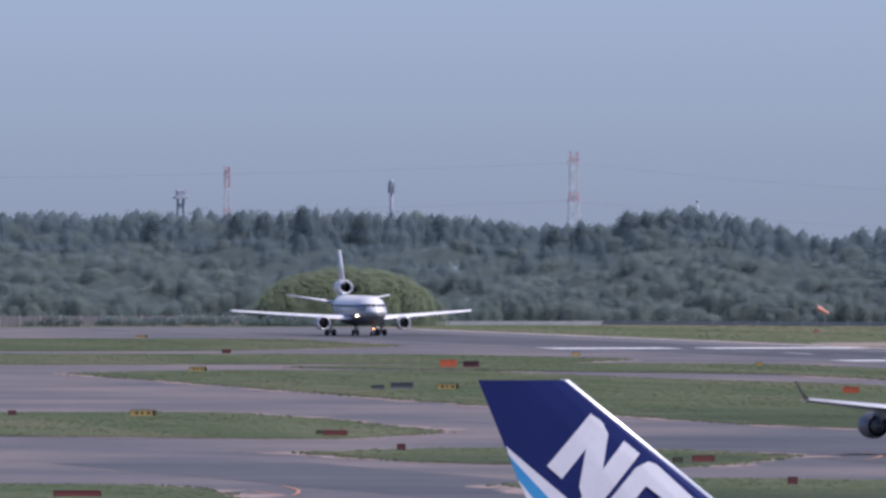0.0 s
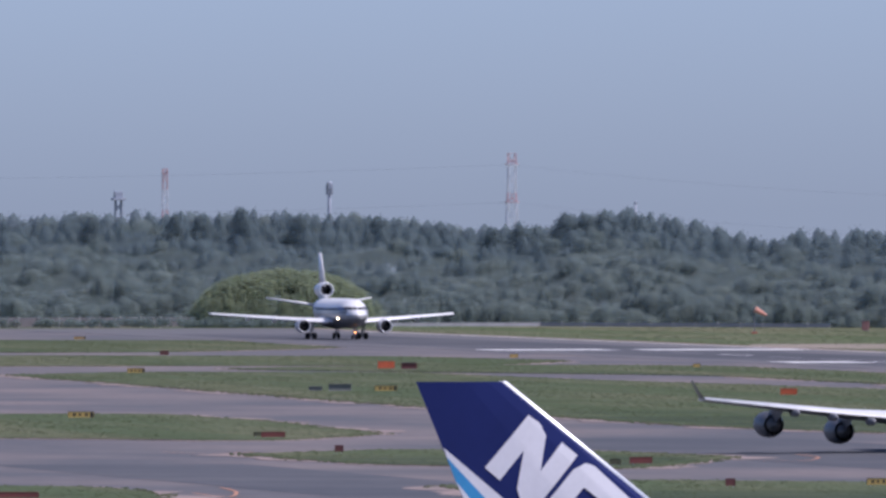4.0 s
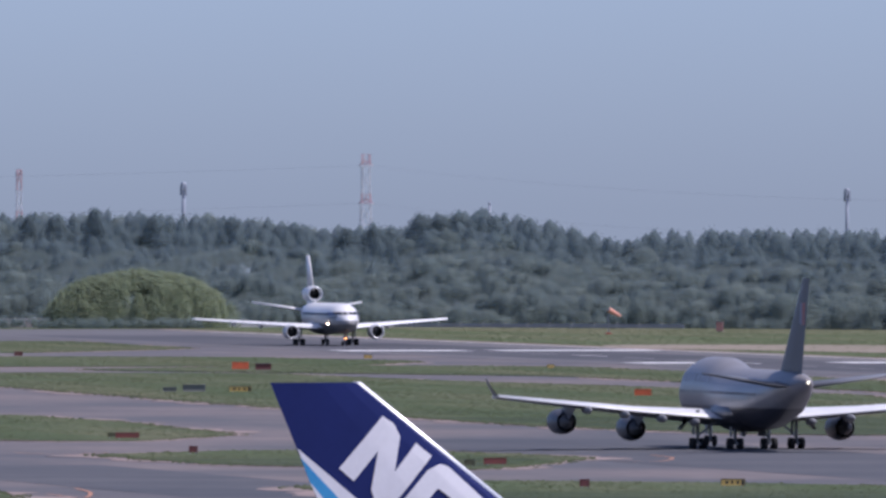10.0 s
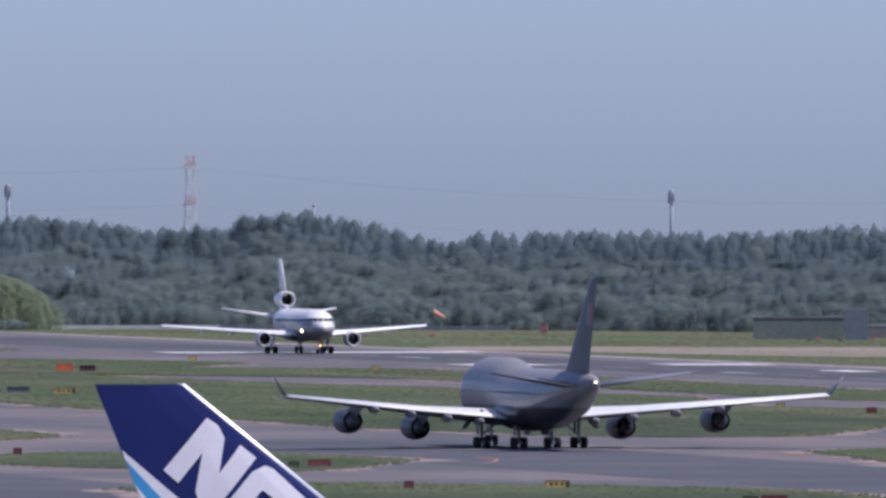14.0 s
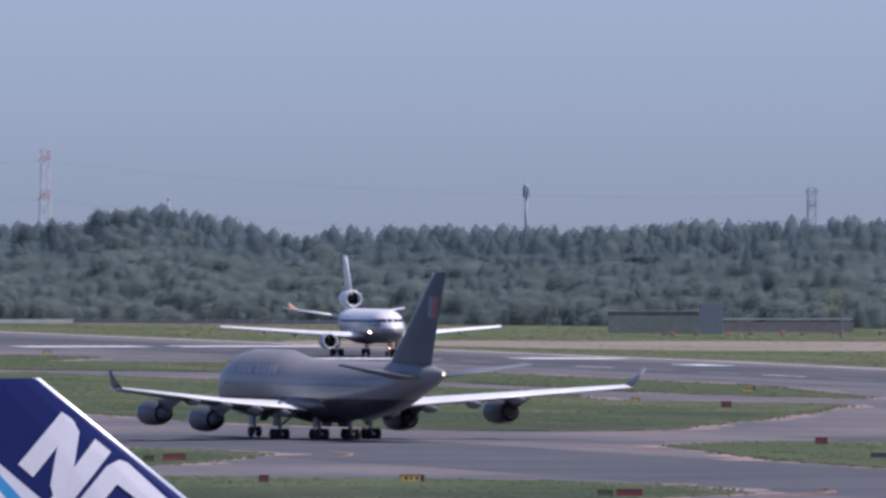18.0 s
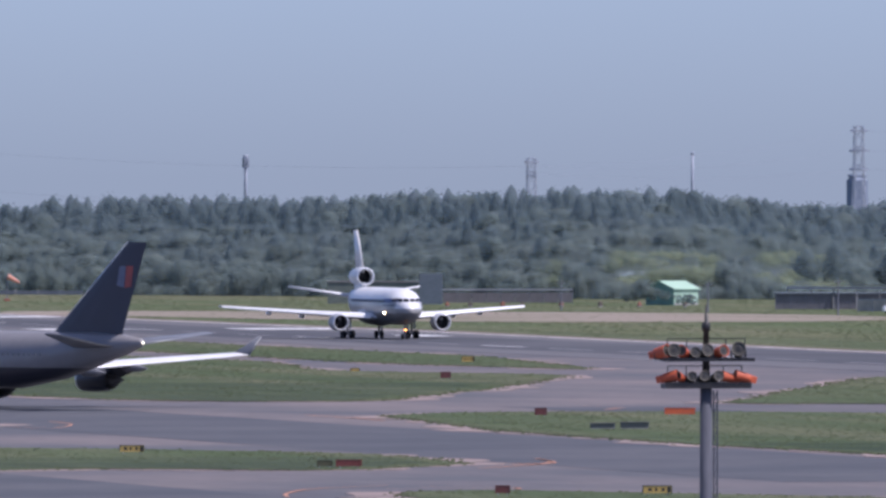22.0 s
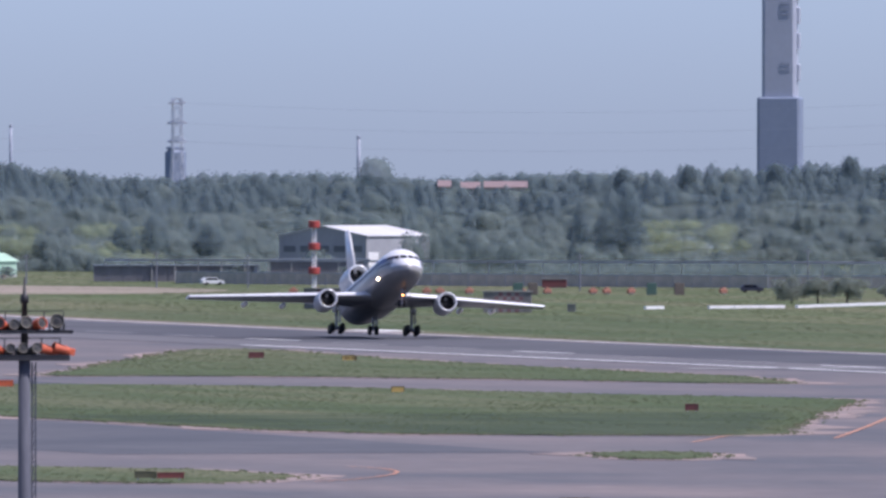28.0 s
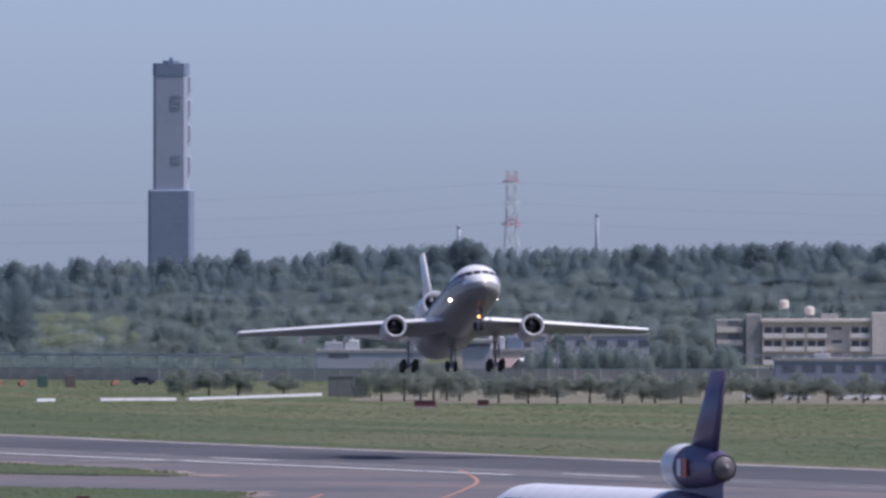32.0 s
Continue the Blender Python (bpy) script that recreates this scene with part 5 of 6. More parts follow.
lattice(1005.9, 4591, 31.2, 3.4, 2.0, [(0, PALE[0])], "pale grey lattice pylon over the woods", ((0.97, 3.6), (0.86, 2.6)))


def mast(x, y, h, label, head=1.0, r=0.55):
    ob = thing("radio_mast", label, "mast", "", Matrix.Translation((x, y, -0.1)))
    part("shaft", tube([(0, r), (h * 0.7, r * 0.85), (h, r * 0.75)], 12, "z"), PALESTEEL, ob, smooth=True)
    if head > 0.65:
        part("head_ring", tube([(h * 0.93, head * 0.7), (h * 0.95, head), (h * 0.99, head), (h, head * 0.7)], 12, "z"), PALESTEEL, ob)
        for k in range(6):
            a = k * math.pi / 3
            part("antenna_panel", box(head * math.cos(a) - 0.14, head * math.cos(a) + 0.14, head * math.sin(a) - 0.14, head * math.sin(a) + 0.14, h * 0.9, h * 0.975), PALESTEEL, ob)
    else:
        part("head_cap", tube([(h - 0.6, r * 0.9), (h, r * 0.9), (h + 0.2, r * 0.4)], 10, "z"), PALESTEEL, ob)
    return ob


# steel colour shifted to blue-grey so that it holds the distance haze
PALESTEEL = mat("hazed_blue_grey_steel", (0.33, 0.365, 0.44), 0.6, 0.0, (0.29, 0.325, 0.40), 0.3, 2)
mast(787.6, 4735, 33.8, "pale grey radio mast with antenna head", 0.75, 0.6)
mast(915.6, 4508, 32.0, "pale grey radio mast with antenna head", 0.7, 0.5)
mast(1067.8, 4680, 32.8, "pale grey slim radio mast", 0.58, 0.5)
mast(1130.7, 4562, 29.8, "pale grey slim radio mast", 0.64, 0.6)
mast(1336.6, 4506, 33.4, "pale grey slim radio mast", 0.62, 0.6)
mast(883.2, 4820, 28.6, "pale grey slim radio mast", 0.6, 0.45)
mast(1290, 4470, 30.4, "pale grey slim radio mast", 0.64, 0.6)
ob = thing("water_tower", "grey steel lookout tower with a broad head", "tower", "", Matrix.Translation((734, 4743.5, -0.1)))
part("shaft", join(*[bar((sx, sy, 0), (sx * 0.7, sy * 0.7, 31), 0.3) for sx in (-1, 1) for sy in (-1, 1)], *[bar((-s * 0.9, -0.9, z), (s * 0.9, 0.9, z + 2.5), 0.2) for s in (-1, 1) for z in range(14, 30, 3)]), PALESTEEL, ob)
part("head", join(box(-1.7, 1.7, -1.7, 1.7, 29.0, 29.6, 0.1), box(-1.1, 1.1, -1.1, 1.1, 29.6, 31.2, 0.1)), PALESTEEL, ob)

st = thing("chimney_stack", "tall white chimney stack on a slate-blue base", "chimney", "", pose(1246.6, 4583.6, -0.1, 0, 0, -20))
def shaft(levels, c):
    """A square tower with cut corners through (height, half width) levels."""
    return loft([[(a * w, b * w, z) for a, b in ((-1 + c, -1), (1 - c, -1), (1, -1 + c), (1, 1 - c), (1 - c, 1), (-1 + c, 1), (-1, 1 - c), (-1, -1 + c))] for z, w in levels])


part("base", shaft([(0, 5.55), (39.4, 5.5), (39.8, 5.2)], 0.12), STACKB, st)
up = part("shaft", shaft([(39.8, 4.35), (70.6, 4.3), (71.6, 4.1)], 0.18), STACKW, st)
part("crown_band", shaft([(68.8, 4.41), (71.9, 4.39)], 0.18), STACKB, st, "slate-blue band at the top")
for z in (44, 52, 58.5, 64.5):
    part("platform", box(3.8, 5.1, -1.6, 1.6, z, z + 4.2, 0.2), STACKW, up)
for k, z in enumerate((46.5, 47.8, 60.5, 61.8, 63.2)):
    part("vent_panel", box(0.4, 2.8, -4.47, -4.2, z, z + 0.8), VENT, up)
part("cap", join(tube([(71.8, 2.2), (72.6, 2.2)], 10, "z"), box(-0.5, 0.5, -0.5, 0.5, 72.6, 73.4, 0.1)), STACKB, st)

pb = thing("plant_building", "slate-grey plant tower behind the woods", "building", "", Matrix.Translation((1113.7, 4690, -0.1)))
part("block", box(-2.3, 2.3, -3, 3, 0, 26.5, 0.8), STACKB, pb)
part("roof", box(-2.0, 2.0, -2.4, 2.4, 26.5, 27.2, 0.2), STACKB, pb)


def cable(p, q, sag):
    pts = [Vector(p).lerp(Vector(q), k / 10) - Vector((0, 0, sag * 4 * (k / 10) * (1 - k / 10))) for k in range(11)]
    tagged(new("power_line", mesh_from("power_line", *loft([[(q.x + a, q.y, q.z + b) for a, b in ((-0.011, 0), (0, -0.011), (0.011, 0), (0, 0.011))] for q in pts]), PALESTEEL)), "thin sagging power line between pylons", "cable", "power lines")


for z in (38.2, 28.4):
    for s in (-1.8, 1.8):
        cable((842.5 + s, 4776, z), (560 + s, 4850, z - 3), 2.2)
        cable((842.5 + s, 4776, z), (1005.9 + s, 4591, z - 9), 3.5)
for s in (-2.2, 2.2):
    for z in (38.4, 33.2, 28.5):
        cable((1109.4 + s, 4670, z), (1005.9 + s, 4591, min(z, 30.2) - 1), 2.0)
        cable((1109.4 + s, 4670, z), (1316 + s, 4512, z + 3), 4.0)
        cable((1316 + s, 4512, z + 3), (1560 + s, 4380, z + 1), 3.0)


# ---- perimeter ----
def fence(points, height, spacing, material, label, rail=True):
    """Posts, a top rail and a panel in each bay."""
    ob = thing("perimeter_fence", label, "fence", "", Matrix.Translation((*points[0], -0.1)))
    o = Vector(points[0])
    post = mesh_from("post", *box(-0.12, 0.12, -0.12, 0.12, 0, height + 0.25), FENCEPOST)
    for a, b in zip(points[:-1], points[1:]):
        a, b = Vector(a) - o, Vector(b) - o
        n = max(1, round((b - a).length / spacing))
        bay = (b - a) / n
        me = mesh_from("panel", *moved(box(0.12, bay.length - 0.12, -0.04, 0.04, 0.15, height), Matrix.Rotation(math.atan2(bay.y, bay.x), 4, "Z")), material)
        for k in range(n):
            p = a + bay * k
            part("post", post, None, ob, at=Matrix.Translation((p.x, p.y, 0)))
            part("panel", me, None, ob, at=Matrix.Translation((p.x, p.y, 0)))
        if rail:
            part("top_rail", bar((a.x, a.y, height + 0.1), (b.x, b.y, height + 0.1), 0.2), HALLW, ob, "pale top rail")
    return ob


fence([(662, 4152), (740, 4158), (796, 4102)], 1.0, 6, PALEWALL, "low pale concrete wall before the woods", False)
fence([(575, 4130), (661, 4150)], 2.3, 5, DULLFENCE, "dull grey panelled fence before the scrub", False)
fence([(846, 3562), (878, 3484), (925, 3410), (985, 3370), (1060, 3330)], 2.3, 5, FENCE, "long grey panelled perimeter fence with posts")
# rail height is set to fit the camera's view
ER = [Vector(p) for p in ((850, 3640), (900, 3570), (960, 3520), (1060, 3470), (1130, 3440))]
road_rail = thing("guard_rail", "pale steel guard rail on tall posts behind the fence", "rail", "", Matrix.Translation((850, 3640, -0.1)))
for a, b in zip(ER[:-1], ER[1:]):
    p, q = a - ER[0], b - ER[0]
    part("rail", bar((p.x, p.y, 4.3), (q.x, q.y, 4.3), 0.4), PALEWALL, road_rail)
    n = round((q - p).length / 6)
    for k in range(n):
        c = p.lerp(q, k / n)
        part("post", box(c.x - 0.08, c.x + 0.08, c.y - 0.08, c.y + 0.08, 0, 4.3), FENCEPOST, road_rail)


def shed_house(name, label, x, y, yaw, w, d, h, ridge, wall, roof, category="building", windows=(), door=None):
    """A gabled building: four walls as one shell, two roof slopes, windows, a door."""
    ob = thing(name, label, category, "", pose(x, y, -0.1, 0, 0, yaw))
    part("shell", ([(-w / 2, -d / 2, 0), (w / 2, -d / 2, 0), (w / 2, d / 2, 0), (-w / 2, d / 2, 0), (-w / 2, -d / 2, h), (w / 2, -d / 2, h), (w / 2, d / 2, h), (-w / 2, d / 2, h), (0, -d / 2, ridge), (0, d / 2, ridge)],
                   [(0, 1, 5, 8, 4), (1, 2, 6, 5), (2, 3, 7, 9, 6), (3, 0, 4, 7), (0, 3, 2, 1)]), wall, ob)
    e = 0.35
    for s in (-1, 1):
        part("roof_slope", ([(0, -d / 2 - e, ridge + 0.05), (s * (w / 2 + e), -d / 2 - e, h - 0.1), (s * (w / 2 + e), d / 2 + e, h - 0.1), (0, d / 2 + e, ridge + 0.05),
                             (0, -d / 2 - e, ridge + 0.25), (s * (w / 2 + e), -d / 2 - e, h + 0.1), (s * (w / 2 + e), d / 2 + e, h + 0.1), (0, d / 2 + e, ridge + 0.25)],
                            [(0, 1, 2, 3), (7, 6, 5, 4), (0, 4, 5, 1), (1, 5, 6, 2), (2, 6, 7, 3), (3, 7, 4, 0)]), roof, ob)
    for x0, x1, z0, z1 in windows:
        wn_ = part("window", box(x0, x1, -d / 2 - 0.06, -d / 2 + 0.02, z0, z1), FARPANE, ob)
        part("window_frame", join(box(x0 - 0.1, x0, -d / 2 - 0.1, -d / 2, z0 - 0.1, z1 + 0.1), box(x1, x1 + 0.1, -d / 2 - 0.1, -d / 2, z0 - 0.1, z1 + 0.1), box(x0, x1, -d / 2 - 0.1, -d / 2, z1, z1 + 0.1), box(x0, x1, -d / 2 - 0.1, -d / 2, z0 - 0.1, z0)), STEEL, wn_)
    if door:
        part("door", box(door[0], door[1], -d / 2 - 0.09, -d / 2 + 0.02, 0.05, door[2], 0.02), WHITE, ob, "white roller door")
    return ob


# the gable end is painted darker to imitate shade; the sides stay pale
g1 = shed_house("storage_shed", "pale green sheet-metal shed, its gable end darkened for shade", 853.6, 3760, -52, 7.4, 8.0, 3.3, 4.8, PALEGREEN, PALEGREEN, "shed")
part("gable_wall", ([(x, y, z) for y in (-4.06, -4.01) for x, z in ((-3.7, 0), (3.7, 0), (3.7, 3.3), (0, 4.78), (-3.7, 3.3))], [(0, 1, 2, 3, 4), (9, 8, 7, 6, 5)] + [(k, 5 + k, 5 + (k + 1) % 5, (k + 1) % 5) for k in range(5)]), SHADEGREEN, g1, "gable end painted darker green for shade")
part("plinth", box(3.7, 3.76, -3.9, 3.9, 0, 0.5), CONCRETE, g1)
hall = shed_house("hangar_hall", "pale sheet-clad hall with a white low-pitched roof", 980.2, 3958.6, -44, 22, 27.6, 7.6, 9.6, HALLG, ROOFW, "hall", [(-9.8 + 4.2 * k, -6.8 + 4.2 * k, 4.1, 5.4) for k in range(5)])
part("door", box(10.96, 11.1, -13.0, -8.6, 0.1, 4.0, 0.03), WHITE, hall, "white roller door")


def flat_block(name, label, x, y, w, d, z, wall, windows=(), units=()):
    """A flat-roofed building with a parapet, windows and rooftop units."""
    ob = thing(name, label, "building", "", pose(x, y, -0.1, 0, 0, -16))
    part("shell", box(-w / 2, w / 2, 0, d, 0, z, 0.08), wall, ob)
    part("parapet", box(-w / 2 - 0.15, w / 2 + 0.15, -0.15, d + 0.15, z - 0.45, z + 0.15, 0.05), CONCRETE, ob)
    for x0, x1, z0, z1 in windows:
        part("window", box(x0, x1, -0.06, 0.02, z0, z1), FARPANE, ob)
    for x0, x1, h, m in units:
        u = part("rooftop_unit", box(x0, x1, 1.0, 4.0, z, z + h, 0.15), m, ob)
        part("vent_hood", tube([(z + h, 0.35), (z + h + 0.3, 0.4), (z + h + 0.5, 0.1)], 10, "z"), STEEL, u, at=Matrix.Translation(((x0 + x1) / 2, 2.4, 0)))
    return ob


flat_block("low_house", "long pale grey building with rooftop units", 970.9, 3425, 20.7, 9, 5.7, HALLW, [(-8.0, -4.2, 4.3, 5.0)], [(-8.8, -5.2, 1.6, HALLW), (-5.0, -2.2, 2.0, ROOFW), (7.2, 10.2, 2.5, HALLW)])
flat_block("low_house", "grey flat store with white rooftop units", 999.4, 3440, 16.0, 9, 5.7, FENCE, [], [(-4.0, -0.8, 1.2, ROOFW), (-0.6, 2.4, 2.5, ROOFW), (2.8, 6.0, 2.5, STACKB)])
flat_block("low_house", "grey flat-roofed works building", 1010, 3450, 6, 8, 8.4, HALLW, [(-2, 0, 6.2, 7.4)])
flat_block("low_house", "long pale works building with a white roof", 1026, 3452, 16, 9, 8.6, HALLW, [(-6 + 4 * k, -4 + 4 * k, 6.2, 7.4) for k in range(4)], [(-7.0, -4.0, 0.5, ROOFW), (-3.0, -1.6, 0.9, ROOFW), (0.4, 2.6, 0.6, HALLW), (4.6, 6.2, 1.0, ROOFW)])
flat_block("low_house", "long slate-blue low building behind the trees", 1030, 3405, 62, 8, 2.3, STACKB, [(-28 + 6 * k, -25 + 6 * k, 0.9, 1.7) for k in range(9)])
flat_block("low_house", "slate-blue office building behind the row of trees", 1006, 3212, 38, 9, 5.3, OFFICE, [(-17.5 + 3.6 * k, -15.2 + 3.6 * k, 3.0, 4.3) for k in range(10)], [(-12, -9, 0.9, HALLW), (2, 5, 0.7, HALLW)])
shed_house("tiled_house", "low house with a dull red tiled roof", 993.6, 3418, -80, 6, 9.5, 2.4, 3.9, CONCRETE, TILE)
shed_house("greenhouse", "low store with a white pitched roof", 1001.5, 3412, -80, 6, 9.8, 2.6, 4.0, CONCRETE, WHITE)

kk = thing("watch_house", "square pale watch house with a flat overhanging roof", "building", "", pose(986.2, 3405, -0.1, 0, 0, -16))
part("shell", box(-2.7, 2.7, 0, 5.4, 0, 6.4, 0.1), HALLW, kk)
part("window_band", box(-2.6, 2.6, -0.03, 5.43, 6.45, 6.95), FARPANE, kk)
part("wall_head", box(-2.7, 2.7, 0, 5.4, 6.95, 7.2), HALLW, kk)
part("roof", box(-3.2, 3.2, -0.6, 6.0, 7.2, 7.9, 0.15), CONCRETE, kk)


def apartment(x, y, yaw):
    """A four-storey block with balconies, stair tower and roof tanks."""
    ob = thing("apartment_block", "beige four-storey apartment block with balconies", "building", "", pose(x, y, -0.1, 0, 0, yaw))
    part("body", box(-11.6, 28, 0, 11, 0, 9.2, 0.1), BEIGE, ob)
    part("stair_tower", box(-15.0, -11.62, -0.8, 9, 0, 10.9, 0.15), CONCRETE, ob, "grey concrete stair tower")
    part("side_wing", box(-21.6, -15.02, 1.0, 9.5, 0, 9.8, 0.15), CONCRETE, ob, "grey concrete side wing")
    for k in range(3):
        part("side_slab", box(-21.2, -15.6, 0.4, 1.0, 1.4 + 2.8 * k, 2.6 + 2.8 * k), BEIGE, ob)
        part("side_opening", box(-18.8, -16.4, 0.9, 1.02, 2.7 + 2.8 * k, 3.9 + 2.8 * k), FARPANE, ob)
    part("parapet", box(-11.8, 28.2, -1.5, 11.2, 9.2, 9.9, 0.1), BEIGE, ob)
    part("end_tower", box(12.0, 16.0, -1.8, 0, 0, 11.3, 0.1), BEIGE, ob, "beige end tower")
    for f in range(3):
        z = 0.1 + 2.85 * f
        for k in range(5):
            if k == 3:
                continue
            x0 = -11.4 + 4.68 * k
            part("balcony", join(box(x0, x0 + 4.5, -1.3, 0, z, z + 0.16), box(x0, x0 + 4.5, -1.3, -1.18, z + 0.16, z + 1.05), box(x0, x0 + 0.12, -1.3, 0, z + 0.16, z + 2.6), box(x0 + 4.38, x0 + 4.5, -1.3, 0, z + 0.16, z + 2.6)), BALCONY, ob, "pale balcony with solid parapet")
            for q in range(2):
                w0 = x0 + 0.45 + 2.0 * q
                part("window", box(w0, w0 + 1.5, -0.06, 0.02, z + 0.3, z + 2.3), FARPANE, ob)
        part("wall_panel", box(1.8, 6.6, -0.5 if f == 1 else -0.12, 0, z + 0.1, z + 1.7), BEIGE, ob)
        part("window", box(3.4, 5.6, -0.06, 0.02, z + 1.8, z + 2.4), FARPANE, ob)
    for x0, s0, zt in ((-6.8, 2.0, 12.1), (-1.3, 0.6, 10.7)):
        tk = part("roof_tank", tube([(zt, 0.9), (zt + 0.2, 1.05), (zt + 1.5, 1.05), (zt + 1.8, 0.7), (zt + 1.9, 0.2)], 14, "z"), BEIGE, ob, "beige rooftop water tank", at=Matrix.Translation((x0, 4, 0)))
        part("tank_stand", join(*[box(sx - 0.1, sx + 0.1, sy - 0.1, sy + 0.1, 9.9, zt) for sx in (-0.8, 0.8) for sy in (-0.8, 0.8)]), STEEL, tk)
    part("roof_hut", box(1.2, 4.7, 3, 6, 9.9, 11.0, 0.1), CONCRETE, ob)
    return ob


apartment(1182.3, 3821, -17)

# red-tiled roofs far off beyond the woods
for x, l, h in ((1160.6, 2.8, 18.4), (1167.4, 4.4, 18.0), (1176.6, 10.5, 18.2)):
    shed_house("tiled_house", "far-off house with a red tiled roof above the trees", x, 4592, -104, 7, l, h - 1.4, h, CONCRETE, TILE)


# ---- small airfield things ----
SIGNS = {"orange": (ORANGE, "bright orange airfield sign board on short legs"), "dark": (MAROON, "dark red equipment box on the grass"), "yellow": (YELLOW, "yellow airfield direction sign on short legs"),
         "brown": (MAROON, "dark red square airfield sign on short legs"), "red": (SIGNRED, "dark red airfield sign board on short legs"), "back": (BACK, "dull green-brown back of an airfield sign"), "box": (BOXGREY, "low grey equipment cabinet on the grass")}


def sign(x, y, w, h, kind):
    """A boxed board on legs with a rim; yellow ones carry plain dark bars."""
    m, label = SIGNS[kind]
    ob = thing("airfield_sign" if kind not in ("box", "dark") else "equipment_cabinet", label, "sign" if kind not in ("box", "dark") else "cabinet", "airfield signs" if kind not in ("box", "dark") else "equipment cabinets", pose(x, y, 0.05, 0, 0, -random.Random(round(x * 7 + y)).uniform(6, 14)))
    foot = 0.12 if kind in ("box", "dark") else 0.22
    part("board" if kind != "box" else "housing", box(-w / 2, w / 2, -0.14, 0.14, foot, h, 0.03), m, ob)
    if kind in ("box", "dark"):
        part("lid", box(-w / 2 - 0.05, w / 2 + 0.05, -0.3, 0.3, h, h + 0.08, 0.02), BOXGREY, ob)
        part("plinth", box(-w / 2 + 0.1, w / 2 - 0.1, -0.25, 0.25, -0.2, foot), CONCRETE, ob)
        return ob
    for s in (-0.36, 0.36):
        part("leg", box(w * s - 0.05, w * s + 0.05, -0.05, 0.05, -0.2, foot), STEEL, ob)
    part("rim", join(box(-w / 2 - 0.06, -w / 2, -0.17, 0.17, foot - 0.04, h + 0.05), box(w / 2, w / 2 + 0.06, -0.17, 0.17, foot - 0.04, h + 0.05), box(-w / 2, w / 2, -0.17, 0.17, h, h + 0.05)), BACK if kind == "yellow" else m, ob)
    if kind == "yellow" and w > 1.6:
        for k in range(3):
            part("sign_bar", box(-w * 0.33 + k * w * 0.24, -w * 0.33 + k * w * 0.24 + w * (0.13, 0.09, 0.11)[k], -0.155, -0.142, foot + (h - foot) * 0.28, foot + (h - foot) * 0.72), DARK, ob)
        part("end_panel", box(w * 0.36, w * 0.47, -0.157, -0.142, foot + 0.06, h - 0.06), DARK, ob)
    return ob


sign(512.3, 3023, 2.6, 1.3, "orange")
sign(516.1, 3023, 2.6, 1.11, "dark")
sign(458.7, 2946, 2.7, 0.9, "yellow")
sign(521, 3313, 1.4, 0.91, "brown")
sign(441.1, 2664, 2, 0.6, "box")
sign(444.5, 2663, 3.3, 0.98, "box")
sign(448.2, 2645, 3.1, 0.89, "yellow")
sign(352.1, 2306, 3.2, 0.92, "yellow")
sign(337.7, 2321, 0.9, 0.71, "brown")
sign(343.3, 2103, 2.6, 0.77, "red")
sign(343.3, 2113, 1.2, 0.65, "back")
sign(329.4, 1974, 0.8, 0.85, "brown")
sign(247.3, 1659, 4.2, 0.71, "red")
sign(344.5, 1877, 2.2, 0.81, "red")
sign(340.4, 1869, 1, 0.75, "back")
sign(324.6, 1722, 0.8, 0.85, "brown")
sign(494.5, 2579, 2.2, 1.03, "orange")
sign(566.6, 3036, 1.1, 0.75, "yellow")
sign(571.9, 3240, 1.4, 0.8, "yellow")
sign(568.2, 3723, 2.3, 0.68, "yellow")
sign(339.6, 1726, 2.2, 0.8, "yellow")
sign(505.3, 2358, 1.2, 0.95, "brown")
sign(553.3, 2567, 1.7, 0.95, "yellow")
sign(511.1, 2443, 1.1, 0.6, "yellow")
sign(436.4, 1987, 1.2, 0.92, "brown")
sign(421, 1887, 2.6, 0.6, "box")
sign(424.4, 1887, 3, 0.7, "box")
sign(341.5, 1635, 2.2, 0.76, "red")
sign(339.5, 1636, 1.3, 0.71, "back")
sign(452.4, 1989, 3.2, 0.86, "orange")
sign(545.8, 2255, 1.8, 0.91, "brown")
sign(337, 1490, 2.3, 0.79, "yellow")
sign(324.7, 1493, 1.1, 0.79, "brown")
sign(551.3, 2229, 1.7, 0.76, "yellow")
sign(483.4, 1933, 1.3, 0.78, "yellow")
sign(477.2, 1788, 1.2, 0.84, "brown")
sign(338.7, 1428, 2, 0.62, "red")
sign(336.9, 1429, 1.6, 0.71, "back")
sign(342.7, 1317, 2.1, 0.6, "yellow")
sign(812.9, 2836, 3.4, 1.07, "dark")
sign(827.4, 2853, 1.8, 0.99, "dark")


LAMPGLASS = mat("dusty_lamp_glass", (0.10, 0.092, 0.072), 0.35, 0, (0.065, 0.06, 0.05), 3, 14)


